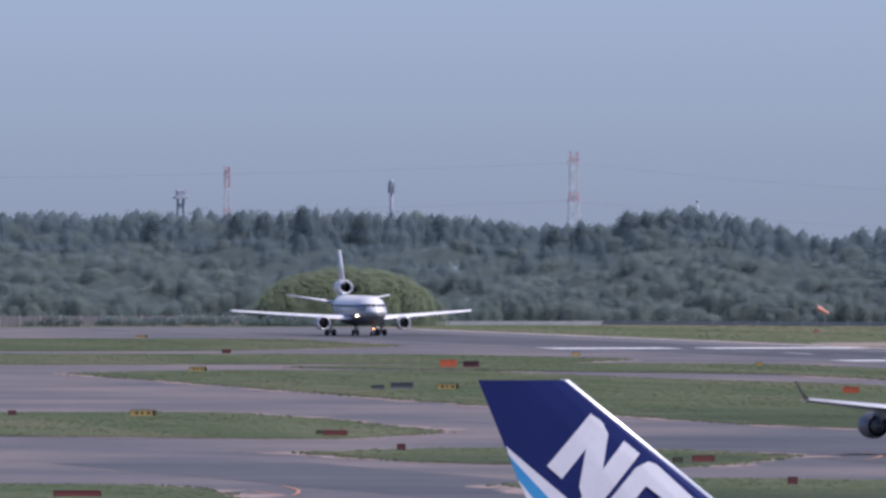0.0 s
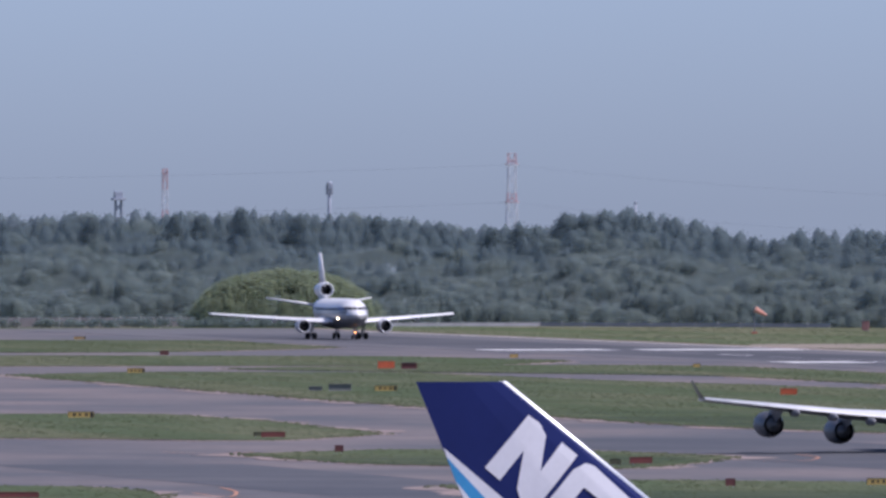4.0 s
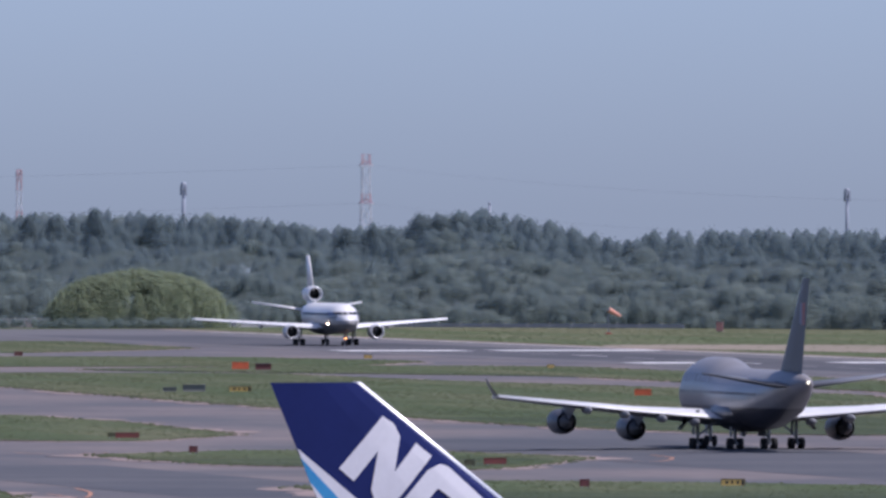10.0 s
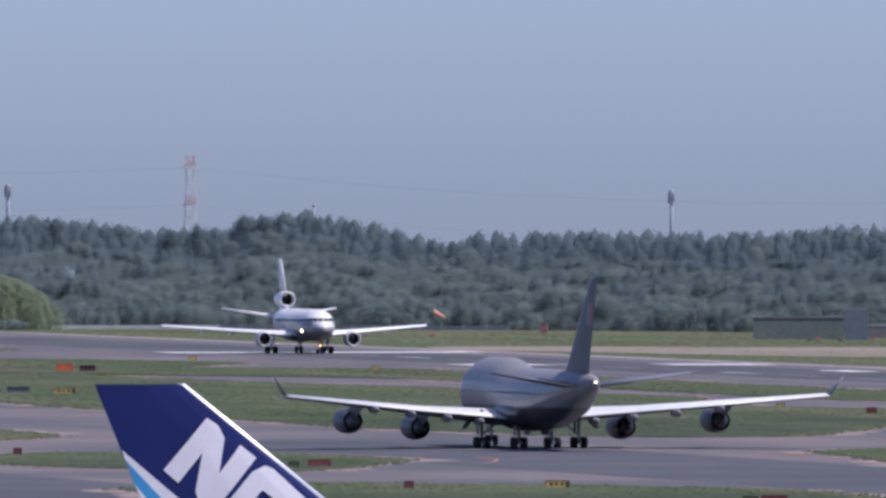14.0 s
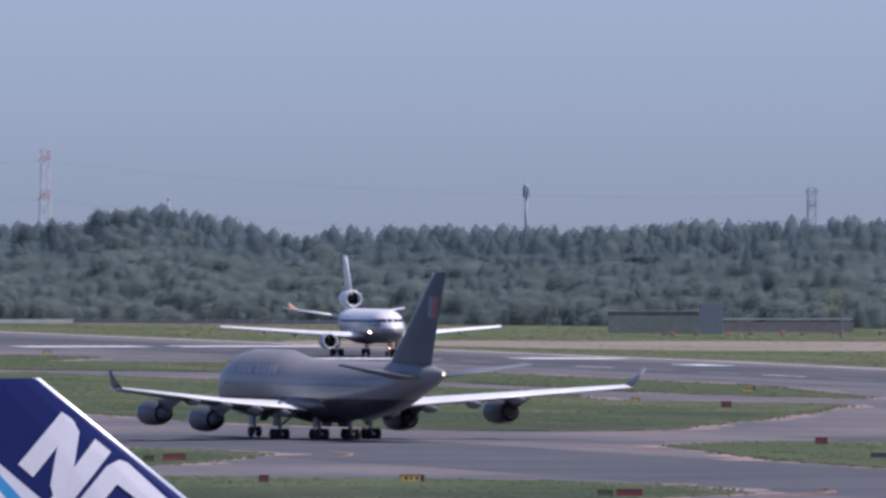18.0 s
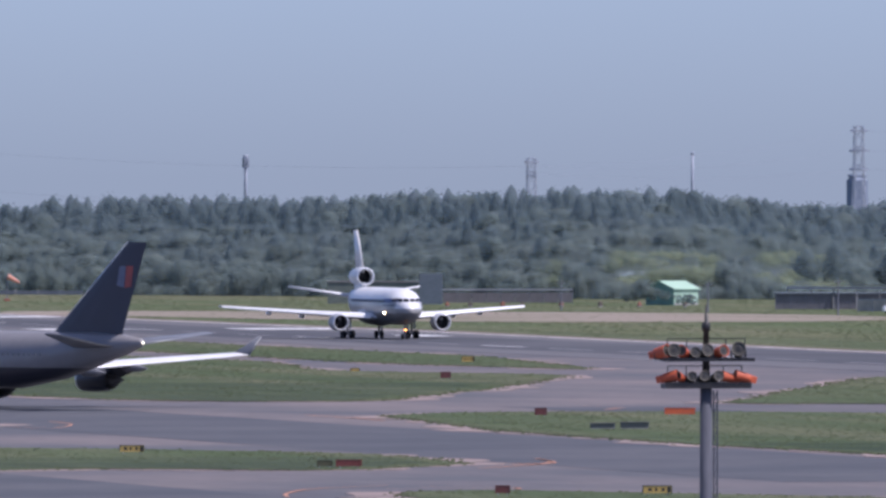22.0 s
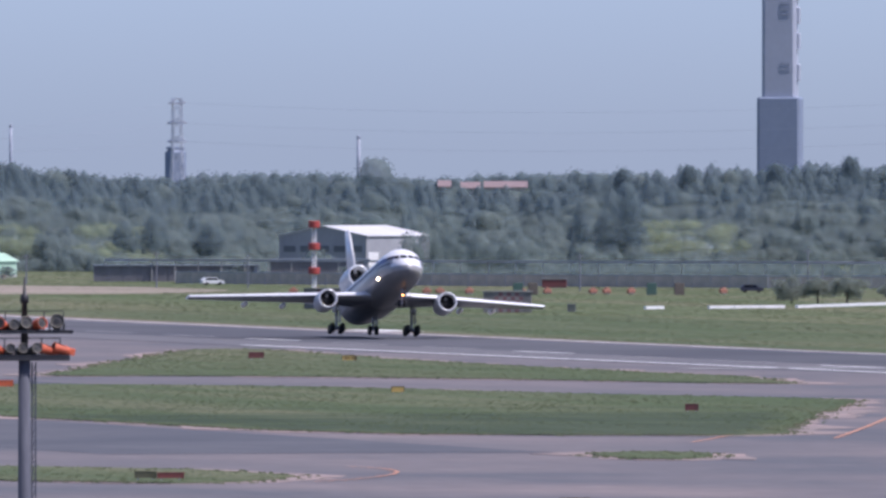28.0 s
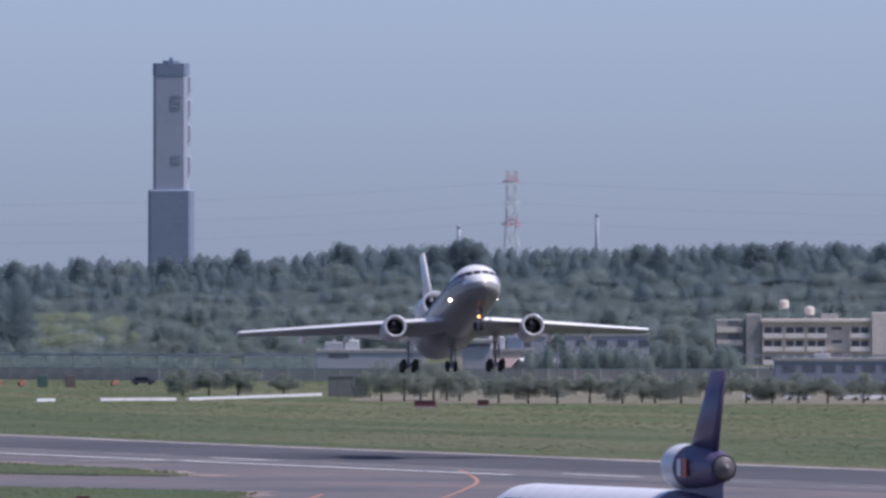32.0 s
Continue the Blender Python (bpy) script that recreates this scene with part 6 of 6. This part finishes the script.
def floodlight_mast(x, y):
    """A round pole with a cable ladder, two decks of floodlights and a lightning rod."""
    ob = thing("floodlight_mast", "grey floodlight mast with orange floodlights on two decks", "floodlight", "", Matrix.Translation((x, y, 0)))
    part("pole", tube([(0, 0.28), (10, 0.225), (19.3, 0.19)], 18, "z"), MASTGREY, ob, smooth=True)
    lad = part("ladder", join(bar((0.25, 0, 1), (0.25, 0, 19.2), 0.04), bar((0.37, 0, 1), (0.37, 0, 19.2), 0.04)), MASTGREY, ob, "grey cable ladder beside the pole")
    rung = mesh_from("rung", *join(bar((0.25, 0, 0), (0.37, 0, 0), 0.03), bar((0.25, 0, 0), (0.37, 0, 0.38), 0.02)), MASTGREY)
    for k in range(45):
        part("rung", rung, None, lad, at=Matrix.Translation((0, 0, 1.2 + 0.4 * k)))
    part("upper_pole", tube([(19.3, 0.14), (21.1, 0.09), (21.12, 0.14), (21.35, 0.14), (21.4, 0.06), (21.95, 0.025)], 12, "z"), DARK, ob, smooth=True)
    for z, w, dx, thick in ((19.26, 1.42, 0.0, 0.15), (20.13, 1.48, 0.05, 0.07)):
        deck = part("deck", join(box(-w + dx, w + dx, -0.35, 0.35, z, z + thick), box(-w + dx, w + dx, -0.36, -0.33, z + thick, z + thick + 0.04)), DARK, ob)
        for k in range(5):
            part("stay", bar((-w + 0.2 + dx + k * (2 * w - 0.4) / 4, 0.2, z), (-w + 0.2 + dx + k * (2 * w - 0.4) / 4, 0.2, z + 0.72), 0.03), DARK, deck)
        part("rail", bar((-w + 0.2 + dx, 0.2, z + 0.72), (w - 0.2 + dx, 0.2, z + 0.72), 0.03), DARK, deck)
    flood = [(-1.5, 20.32, 0.30, 1), (-1.1, 20.34, 0.30, 0), (-0.78, 20.34, 0.27, 1), (-0.42, 20.32, 0.24, 0), (-0.05, 20.36, 0.28, 0), (0.42, 20.34, 0.27, 1), (1.05, 20.36, 0.33, 0),
             (-1.2, 19.3, 0.26, 1), (-0.86, 19.3, 0.22, 1), (-0.5, 19.3, 0.22, 0), (-0.12, 19.3, 0.24, 0), (0.3, 19.3, 0.24, 0), (0.72, 19.3, 0.23, 1), (1.18, 19.3, 0.25, 1)]
    for k, (fx, fz, r, o) in enumerate(flood):
        r *= 0.72
        fz += 0.14 if fz < 20 else -0.12
        yaw = (38, -6, -30, 0, 8, 25, -12, 62, -40, -8, 0, 10, -75, -85)[k]
        m = ORANGE if o else FLOODGREY
        lamp = part("floodlight", moved(tube([(0.32, 0.05), (0.30, r * 0.7), (0.16, r * 0.86), (-0.1, r * 0.94), (-0.24, r), (-0.27, r), (-0.25, r * 0.9), (0.0, r * 0.55)], 16, caps=False), Matrix.Rotation(radians(yaw), 4, "Z") @ Matrix.Rotation(radians(-14), 4, "X")), m, ob, "orange floodlight" if o else "grey floodlight with open reflector", True, Matrix.Translation((fx, -0.1, fz + r)))
        part("lens", moved(tube([(-0.2, r * 0.86), (-0.22, r * 0.86)], 16), Matrix.Rotation(radians(yaw), 4, "Z") @ Matrix.Rotation(radians(-14), 4, "X")), LAMPGLASS, lamp)
        part("lamp_socket", moved(tube([(-0.225, r * 0.42), (-0.235, r * 0.36)], 12), Matrix.Rotation(radians(yaw), 4, "Z") @ Matrix.Rotation(radians(-14), 4, "X")), DARK, lamp)
        part("ballast_box", moved(box(-0.11, 0.11, 0.24, 0.46, -0.1, 0.12, 0.02), Matrix.Rotation(radians(yaw), 4, "Z") @ Matrix.Rotation(radians(-14), 4, "X")), ORANGE if o else DARK, lamp)
        part("bracket", join(bar((-r, 0, 0), (-r, 0, -r), 0.04), bar((r, 0, 0), (r, 0, -r), 0.04), bar((-r, 0, -r), (r, 0, -r), 0.04)), DARK, lamp)
    return ob


FLOODGREY = mat("weathered_lamp_grey", (0.22, 0.20, 0.165), 0.5, 0.2, (0.15, 0.14, 0.115), 3, 14)
floodlight_mast(133.9, 584.9)


CHECKRED = mat("dull_red_chequer", (0.20, 0.098, 0.105), 0.8, 0, (0.165, 0.09, 0.098), 1.0, 6)
CHECKPALE = mat("grey_white_chequer", (0.25, 0.235, 0.235), 0.8, 0, (0.19, 0.18, 0.18), 1.0, 6)
HUTGREY = mat("grey_hut_concrete", (0.20, 0.195, 0.192), 0.9, 0, (0.15, 0.148, 0.145), 0.5, 4)


def chequered_hut(x, y, yaw):
    """A low concrete equipment hut with a red and white chequered end."""
    ob = thing("equipment_hut", "grey hut with a red and white chequered front", "hut", "equipment huts", pose(x, y, -0.1, 0, 0, yaw))
    part("shell", box(-3.9, 3.9, -2.5, 2.5, 0, 3.3, 0.08), HUTGREY, ob)
    part("roof", box(-4.05, 4.05, -2.65, 2.65, 3.3, 3.5, 0.06), BOXGREY, ob)
    for i in range(7):
        for j in range(5):
            part("chequer_panel", box(-2.1 + 0.66 * i, -2.1 + 0.66 * i + 0.65, -2.54, -2.5, 0.05 + 0.64 * j, 0.68 + 0.64 * j), CHECKRED if (i + j) % 2 else CHECKPALE, ob)
    return ob


chequered_hut(748.5, 2920, -14)
chequered_hut(736.5, 2990, -40)

bt = thing("marker_tower", "white lattice pole with three red drums", "tower", "", Matrix.Translation((787, 3208, -0.1)))
part("pole", join(*[bar((sx, sy, 0), (sx, sy, 13.2), 0.1) for sx in (-0.3, 0.3) for sy in (-0.3, 0.3)], *[bar((-0.3, -0.3, 0.6 * k), (0.3, 0.3, 0.6 * k + 0.6), 0.07) for k in range(21)]), WHITE, bt)
for z in (4.4, 8.7, 12.6):
    part("drum", tube([(z - 0.1, 0.9), (z, 1.05), (z + 1.0, 1.05), (z + 1.1, 0.9)], 14, "z"), RED, bt, "red marker drum")

SOCK = mat("pale_orange_cloth", (0.72, 0.33, 0.24), 0.85, 0, (0.62, 0.30, 0.23), 1.0, 6)
ws = thing("windsock", "orange windsock flying on a white pole", "windsock", "", Matrix.Translation((746, 3930, -0.1)))
part("pole", tube([(0, 0.12), (5.6, 0.07)], 10, "z"), POLE, ws)
part("sock", moved(tube([(0, 0.62), (1.2, 0.5), (2.4, 0.36), (2.9, 0.26)], 14, "x", False), Matrix.Translation((0.1, 0, 5.2)) @ Matrix.Rotation(radians(28), 4, "Y")), SOCK, ws)
part("hoop", tube([(-0.03, 0.64), (0.03, 0.64)], 14, "x", False), STEEL, ws, at=Matrix.Translation((0.1, 0, 5.2)))
part("base", box(-0.6, 0.6, -0.6, 0.6, 0, 0.3, 0.05), RED, ws)


def vehicle(x, y, yaw, body, label, l=4.4, h=1.5):
    ob = thing("parked_car", label, "car", "", pose(x, y, -0.1, 0, 0, yaw))
    shell = part("body", loft([[(px, py, pz) for px, pz in ((-l / 2, 0.35), (l / 2, 0.35), (l / 2, 0.85), (l * 0.3, 0.95), (l * 0.14, h), (-l * 0.34, h), (-l / 2, 0.98))] for py in (-0.85, 0.85)]), body, ob)
    for s in (-1, 1):
        part("side_window", ([(-l * 0.36, s * 0.87, 0.98), (l * 0.24, s * 0.87, 0.98), (l * 0.12, s * 0.87, h - 0.1), (-l * 0.32, s * 0.87, h - 0.1), (-l * 0.36, s * 0.84, 0.98), (l * 0.24, s * 0.84, 0.98), (l * 0.12, s * 0.84, h - 0.1), (-l * 0.32, s * 0.84, h - 0.1)], [(0, 1, 2, 3), (7, 6, 5, 4), (0, 4, 5, 1), (1, 5, 6, 2), (2, 6, 7, 3), (3, 7, 4, 0)]), GLASS, shell)
        for wx in (-l * 0.3, l * 0.3):
            part("wheel", moved(tube([(-0.1, 0.2), (-0.1, 0.32), (0.1, 0.32), (0.1, 0.2)], 14), Matrix.Translation((wx, s * 0.8, 0.32))), TYRE, ob)
    return ob


vehicle(897, 3318, -10, NAVY, "dark blue car parked on the grass verge", 4.2)
vehicle(845.6, 3530, 4, WHITE, "white car parked by the perimeter road", 4.4)
vehicle(880, 3720, 0, WHITE, "white car on the road before the trees", 4.4)
for k, (b, d) in enumerate(((17.01, 3098), (17.135, 3102), (17.29, 3100), (17.37, 3097))):
    vehicle(d * math.sin(radians(b)), d * math.cos(radians(b)), -14 + 5 * k, WHITE, "white car parked beside the row of trees", 4.2, 1.3)

for x, y, w, h, m, lab in ((891, 3440, 4.7, 1.6, MAROON, "dark red equipment cabinet by the fence"), (786, 4010, 1.5, 2.2, DULLRED, "dull red equipment cabinet at the runway end"), (863.4, 3060, 6.6, 3.4, BOXGREY, "grey equipment shelter on the grass"), (760.5, 2925, 1.3, 1.2, BOXGREY, "grey equipment cabinet near the hut"), (655, 4165, 4.5, 1.9, RED, "red and white equipment shelter before the woods")):
    ob = thing("equipment_cabinet", lab, "cabinet", "", pose(x, y, -0.1, 0, 0, -14))
    part("housing", box(-w / 2, w / 2, -0.8, 0.8, 0.14, h, 0.06), m, ob)
    part("plinth", box(-w / 2 + 0.1, w / 2 - 0.1, -0.7, 0.7, -0.15, 0.15), CONCRETE, ob)
    part("lid", box(-w / 2 - 0.1, w / 2 + 0.1, -0.9, 0.9, h, h + 0.12, 0.03), BOXGREY, ob)

RELAY = mat("dull_brown_relay_paint", (0.15, 0.125, 0.105), 0.8, 0, (0.12, 0.10, 0.085), 0.8, 5)
DRUMORANGE = mat("weathered_orange_housing", (0.34, 0.15, 0.10), 0.75, 0, (0.27, 0.13, 0.095), 0.8, 5)
for k, b in enumerate((13.72, 13.79, 14.13, 14.17, 14.26, 14.42, 14.5, 14.64, 14.682, 14.757, 15.04)):
    d = 3400.0
    lt = thing("approach_lamp", "orange-red lamp housing on the grass", "lamp", "lamps along the fence", pose(d * math.sin(radians(b)), d * math.cos(radians(b)), -0.1, 0, 0, -10 + 3 * k))
    part("housing", join(box(-0.8, 0.8, -0.35, 0.35, 0.25, 0.95, 0.12), box(-0.35, 0.35, -0.3, 0.3, 0.95, 1.25, 0.08)), DRUMORANGE, lt)
    part("foot", box(-0.5, 0.5, -0.25, 0.25, 0, 0.25), CONCRETE, lt)
for k, b in enumerate((14.41, 14.455, 14.82, 14.905)):
    d = 3380.0
    gb = thing("relay_box", "dull relay box standing by the fence", "cabinet", "relay boxes", pose(d * math.sin(radians(b)), d * math.cos(radians(b)), -0.1, 0, 0, -12))
    part("housing", box(-0.9, 0.9, -0.5, 0.5, 0.1, 2.2, 0.06), (DKGREEN, RELAY)[k % 2], gb)
    part("plinth", box(-0.8, 0.8, -0.45, 0.45, 0, 0.1), CONCRETE, gb)

for k, u in enumerate((11.905, 11.93, 12.0, 12.1, 12.17, 12.27, 12.33, 12.45, 12.57, 12.69, 12.83)):
    d = 3800.0
    lt = thing("approach_lamp", "dull red lamp housing on the far grass", "lamp", "lamps along the fence", pose(d * math.sin(radians(u)), d * math.cos(radians(u)), -0.1, 0, 0, -10 + 3 * k))
    part("housing", join(box(-0.45, 0.45, -0.3, 0.3, 0.25, 0.7 + 0.15 * (k % 3), 0.1), box(-0.2, 0.2, -0.2, 0.2, 0.7, 1.1, 0.06)), DRUMORANGE if k % 2 else RELAY, lt)
    part("foot", box(-0.4, 0.4, -0.25, 0.25, 0, 0.25), CONCRETE, lt)
bw = thing("blast_screen", "dark slate-grey boarded screen before the woods", "screen", "", pose(809, 3790, -0.1, 0, 0, -12))
part("board", box(-2.4, 2.4, -0.15, 0.15, 0, 6.4, 0.05), SLATEBOARD, bw)
for s in (-1.6, 0, 1.6):
    part("post", box(s - 0.12, s + 0.12, 0.15, 0.45, 0, 6.5), POLE, bw)
hw = thing("boundary_wall", "long mossy grey wall with a pale coping", "wall", "", pose(802, 3815, -0.1, 0, 0, -12))
part("wall", box(-9.5, 9.5, -0.3, 0.3, 0, 4.4), IVYWALL, hw)
part("coping", box(-9.7, 9.7, -0.45, 0.45, 4.4, 4.7, 0.05), DULLFENCE, hw)
gr = thing("guard_rail", "pale steel guard rail beside the perimeter road", "rail", "", pose(826, 3800, -0.1, 0, 0, -12))
part("rail", bar((-15, 0, 3.0), (15, 0, 3.0), 0.3), HALLW, gr)
for k in range(11):
    part("post", box(-15.06 + 3 * k, -14.94 + 3 * k, -0.06, 0.06, 0, 3.0), POLE, gr)
for k in range(10):
    part("panel", box(-14.9 + 3 * k, -12.1 + 3 * k, -0.04, 0.04, 0.3, 2.4), DULLFENCE, gr)

# long white kerbs on the far grass
for x0, x1, y0, y1 in ((799, 814, 2983, 2990), (816, 862, 2990, 3072), (786, 790, 2975, 2978)):
    kb = thing("white_kerb", "long low white-painted concrete kerb on the grass", "kerb", "white kerbs", Matrix.Translation((x0, y0, -0.1)))
    dx, dy = x1 - x0, y1 - y0
    n = max(1, round(math.hypot(dx, dy) / 6))
    for k in range(n):
        part("kerb_block", bar((dx * k / n, dy * k / n, 0.25), (dx * (k + 0.97) / n, dy * (k + 0.97) / n, 0.25), 0.5), WHITE, kb)

# long low sheds beside the perimeter road
for b, d, w, h, m, lab in ((13.8, 3710, 19.5, 4.4, SHEDDARK, "long low dark shed before the hall"), (13.36, 3730, 33.0, 3.1, SHEDDARK, "long low slate-grey shed by the road")):
    sd = thing("low_shed", lab, "shed", "", pose(d * math.sin(radians(b)), d * math.cos(radians(b)), -0.1, 0, 0, -b))
    part("shell", box(-w / 2, w / 2, 0, 6, 0, h, 0.1), m, sd)
    part("roof", box(-w / 2 - 0.3, w / 2 + 0.3, -0.4, 6.4, h, h + 0.25, 0.08), SLATEBOARD, sd)
    part("end_panel", box(w / 2 - 0.9, w / 2 + 0.05, -0.06, 0.0, 0.1, h - 0.1), HALLW, sd, "pale end panel")
    for k in range(int(w / 3)):
        part("post", box(-w / 2 + 3 * k, -w / 2 + 3 * k + 0.14, -0.1, 0.0, 0, h), POLE, sd)

# street poles along the perimeter
for k, (b, d, h) in enumerate(((13.3, 3560, 7), (13.58, 3540, 6.5), (13.9, 3500, 7), (15.3, 3470, 8), (14.6, 3480, 7), (16.4, 3440, 8), (12.9, 3640, 6), (12.45, 3700, 6))):
    sp = thing("utility_pole", "slim grey utility pole by the perimeter road", "pole", "utility poles", pose(d * math.sin(radians(b)), d * math.cos(radians(b)), -0.1))
    part("post", tube([(0, 0.16), (h, 0.1)], 9, "z"), POLE, sp)
    part("cross_piece", box(-0.8, 0.8, -0.06, 0.06, h - 0.6, h - 0.45), POLE, sp)


# ---- what moves ----
def motions():
    rows = []
    for t, y, z, pitch, roll, crab in ROLL:
        rows.append((t, pose(626, y, z, pitch, roll, 180 - crab)))
    walk(dc, rows)
    for leg in LEGS[:3]:
        x, y = leg.matrix_basis.translation.x, leg.matrix_basis.translation.y
        walk(leg, [(t, pose(x, y, z)) for t, z in ((0, 0), (26.8, 0), (28.2, -0.45), (29.5, -0.75), (32, -0.8))])
    walk(jum, [(t, pose(x, y, 0, 0, 0, turn)) for t, x, y, turn in TAXI_OUT])
    walk(md, [(t, pose(386.3, 1296 + 9.5 * (t - 32), 0, 0, 0, 0)) for t in (0, 8, 16, 24, 32)])


# seconds, distance down the runway, wheel height, pitch, roll, crab
ROLL = [
    (0, 3808.7, 0, 0, 0, 0), (1, 3797.1, 0, 0, 0, 0.03), (2, 3785.3, 0, 0, 0, 0.06), (3, 3771, 0, 0, 0, 0.09), (3.5, 3763.2, 0, 0, 0, 0.11), (5.5, 3724,
    0, 0, 0, 0.17), (6, 3712.7, 0, 0, 0, 0.18), (7, 3688.2, 0, 0, 0, 0.22), (8, 3659.2, 0, 0, 0, 0.25), (9, 3627.5, 0, 0, 0, 0.28), (10, 3594.1, 0, 0, 0,
    0.31), (11, 3557.1, 0, 0, 0, 0.34), (12, 3517.7, 0, 0, 0, 0.37), (13, 3476.3, 0, 0, 0, 0.4), (14, 3431.6, 0, 0, 0, 0.47), (14.5, 3408.1, 0, 0, 0,
    0.51), (16.5, 3306.5, 0, 0, 0, 0.65), (17, 3279.5, 0, 0, 0, 0.69), (20, 3102.8, 0, 0, 0, 0.9), (21, 3038.6, 0, 0, 0, 1.1), (22, 2972.6, 0, 0, 0, 1.3),
    (23, 2903.3, 0, 0, 0, 1.5), (24, 2831.1, 0, 0.9, 0, 1.7), (24.5, 2793.8, 0, 2, 0, 1.92), (26.5, 2640.8, 0, 8, 0, 2.78), (27, 2600, 0, 8.6, -0.6, 3),
    (27.5, 2559.2, 0.37, 9.05, -1.15, 3.5), (28, 2516.8, 0.88, 9.5, -1.7, 4), (28.5, 2473.9, 1.52, 9.65, -1.7, 4.5), (29, 2430.4, 2.37, 9.8, -1.7, 5),
    (29.5, 2386.2, 3.3, 9.85, -0.3, 5.5), (30, 2342.9, 4.55, 9.9, 1.2, 6), (30.5, 2300.2, 5.73, 10.15, 1.5, 6.5), (31, 2257.7, 7.21, 10.4, 1, 7), (31.5,
    2215.1, 9.11, 10.7, 0.7, 7.3), (32, 2172.1, 11.34, 11, 0.4, 7.6)
]
# seconds, place of the main gear, left turn
TAXI_OUT = [
    (0, 397.6, 1951.6, -0.9), (4, 397.6, 1975.6, -0.9), (9, 397.6, 2005.6, -0.9), (13, 397.6, 2029.6, -0.9), (14.5, 397.9, 2039.3, 0.9), (17, 396.9,
    2055.4, 6.3), (18, 396.2, 2061.6, 9.8), (19, 395.6, 2067.7, 13.2), (20, 394.2, 2073, 17), (21, 391.8, 2078.6, 21.5), (22, 389.4, 2084, 26), (23,
    386.8, 2088.8, 30), (25, 378.2, 2095.5, 42), (27, 371.7, 2101.9, 50), (29.5, 362.5, 2108.4, 56), (32, 353.6, 2114.7, 62)
]
motions()
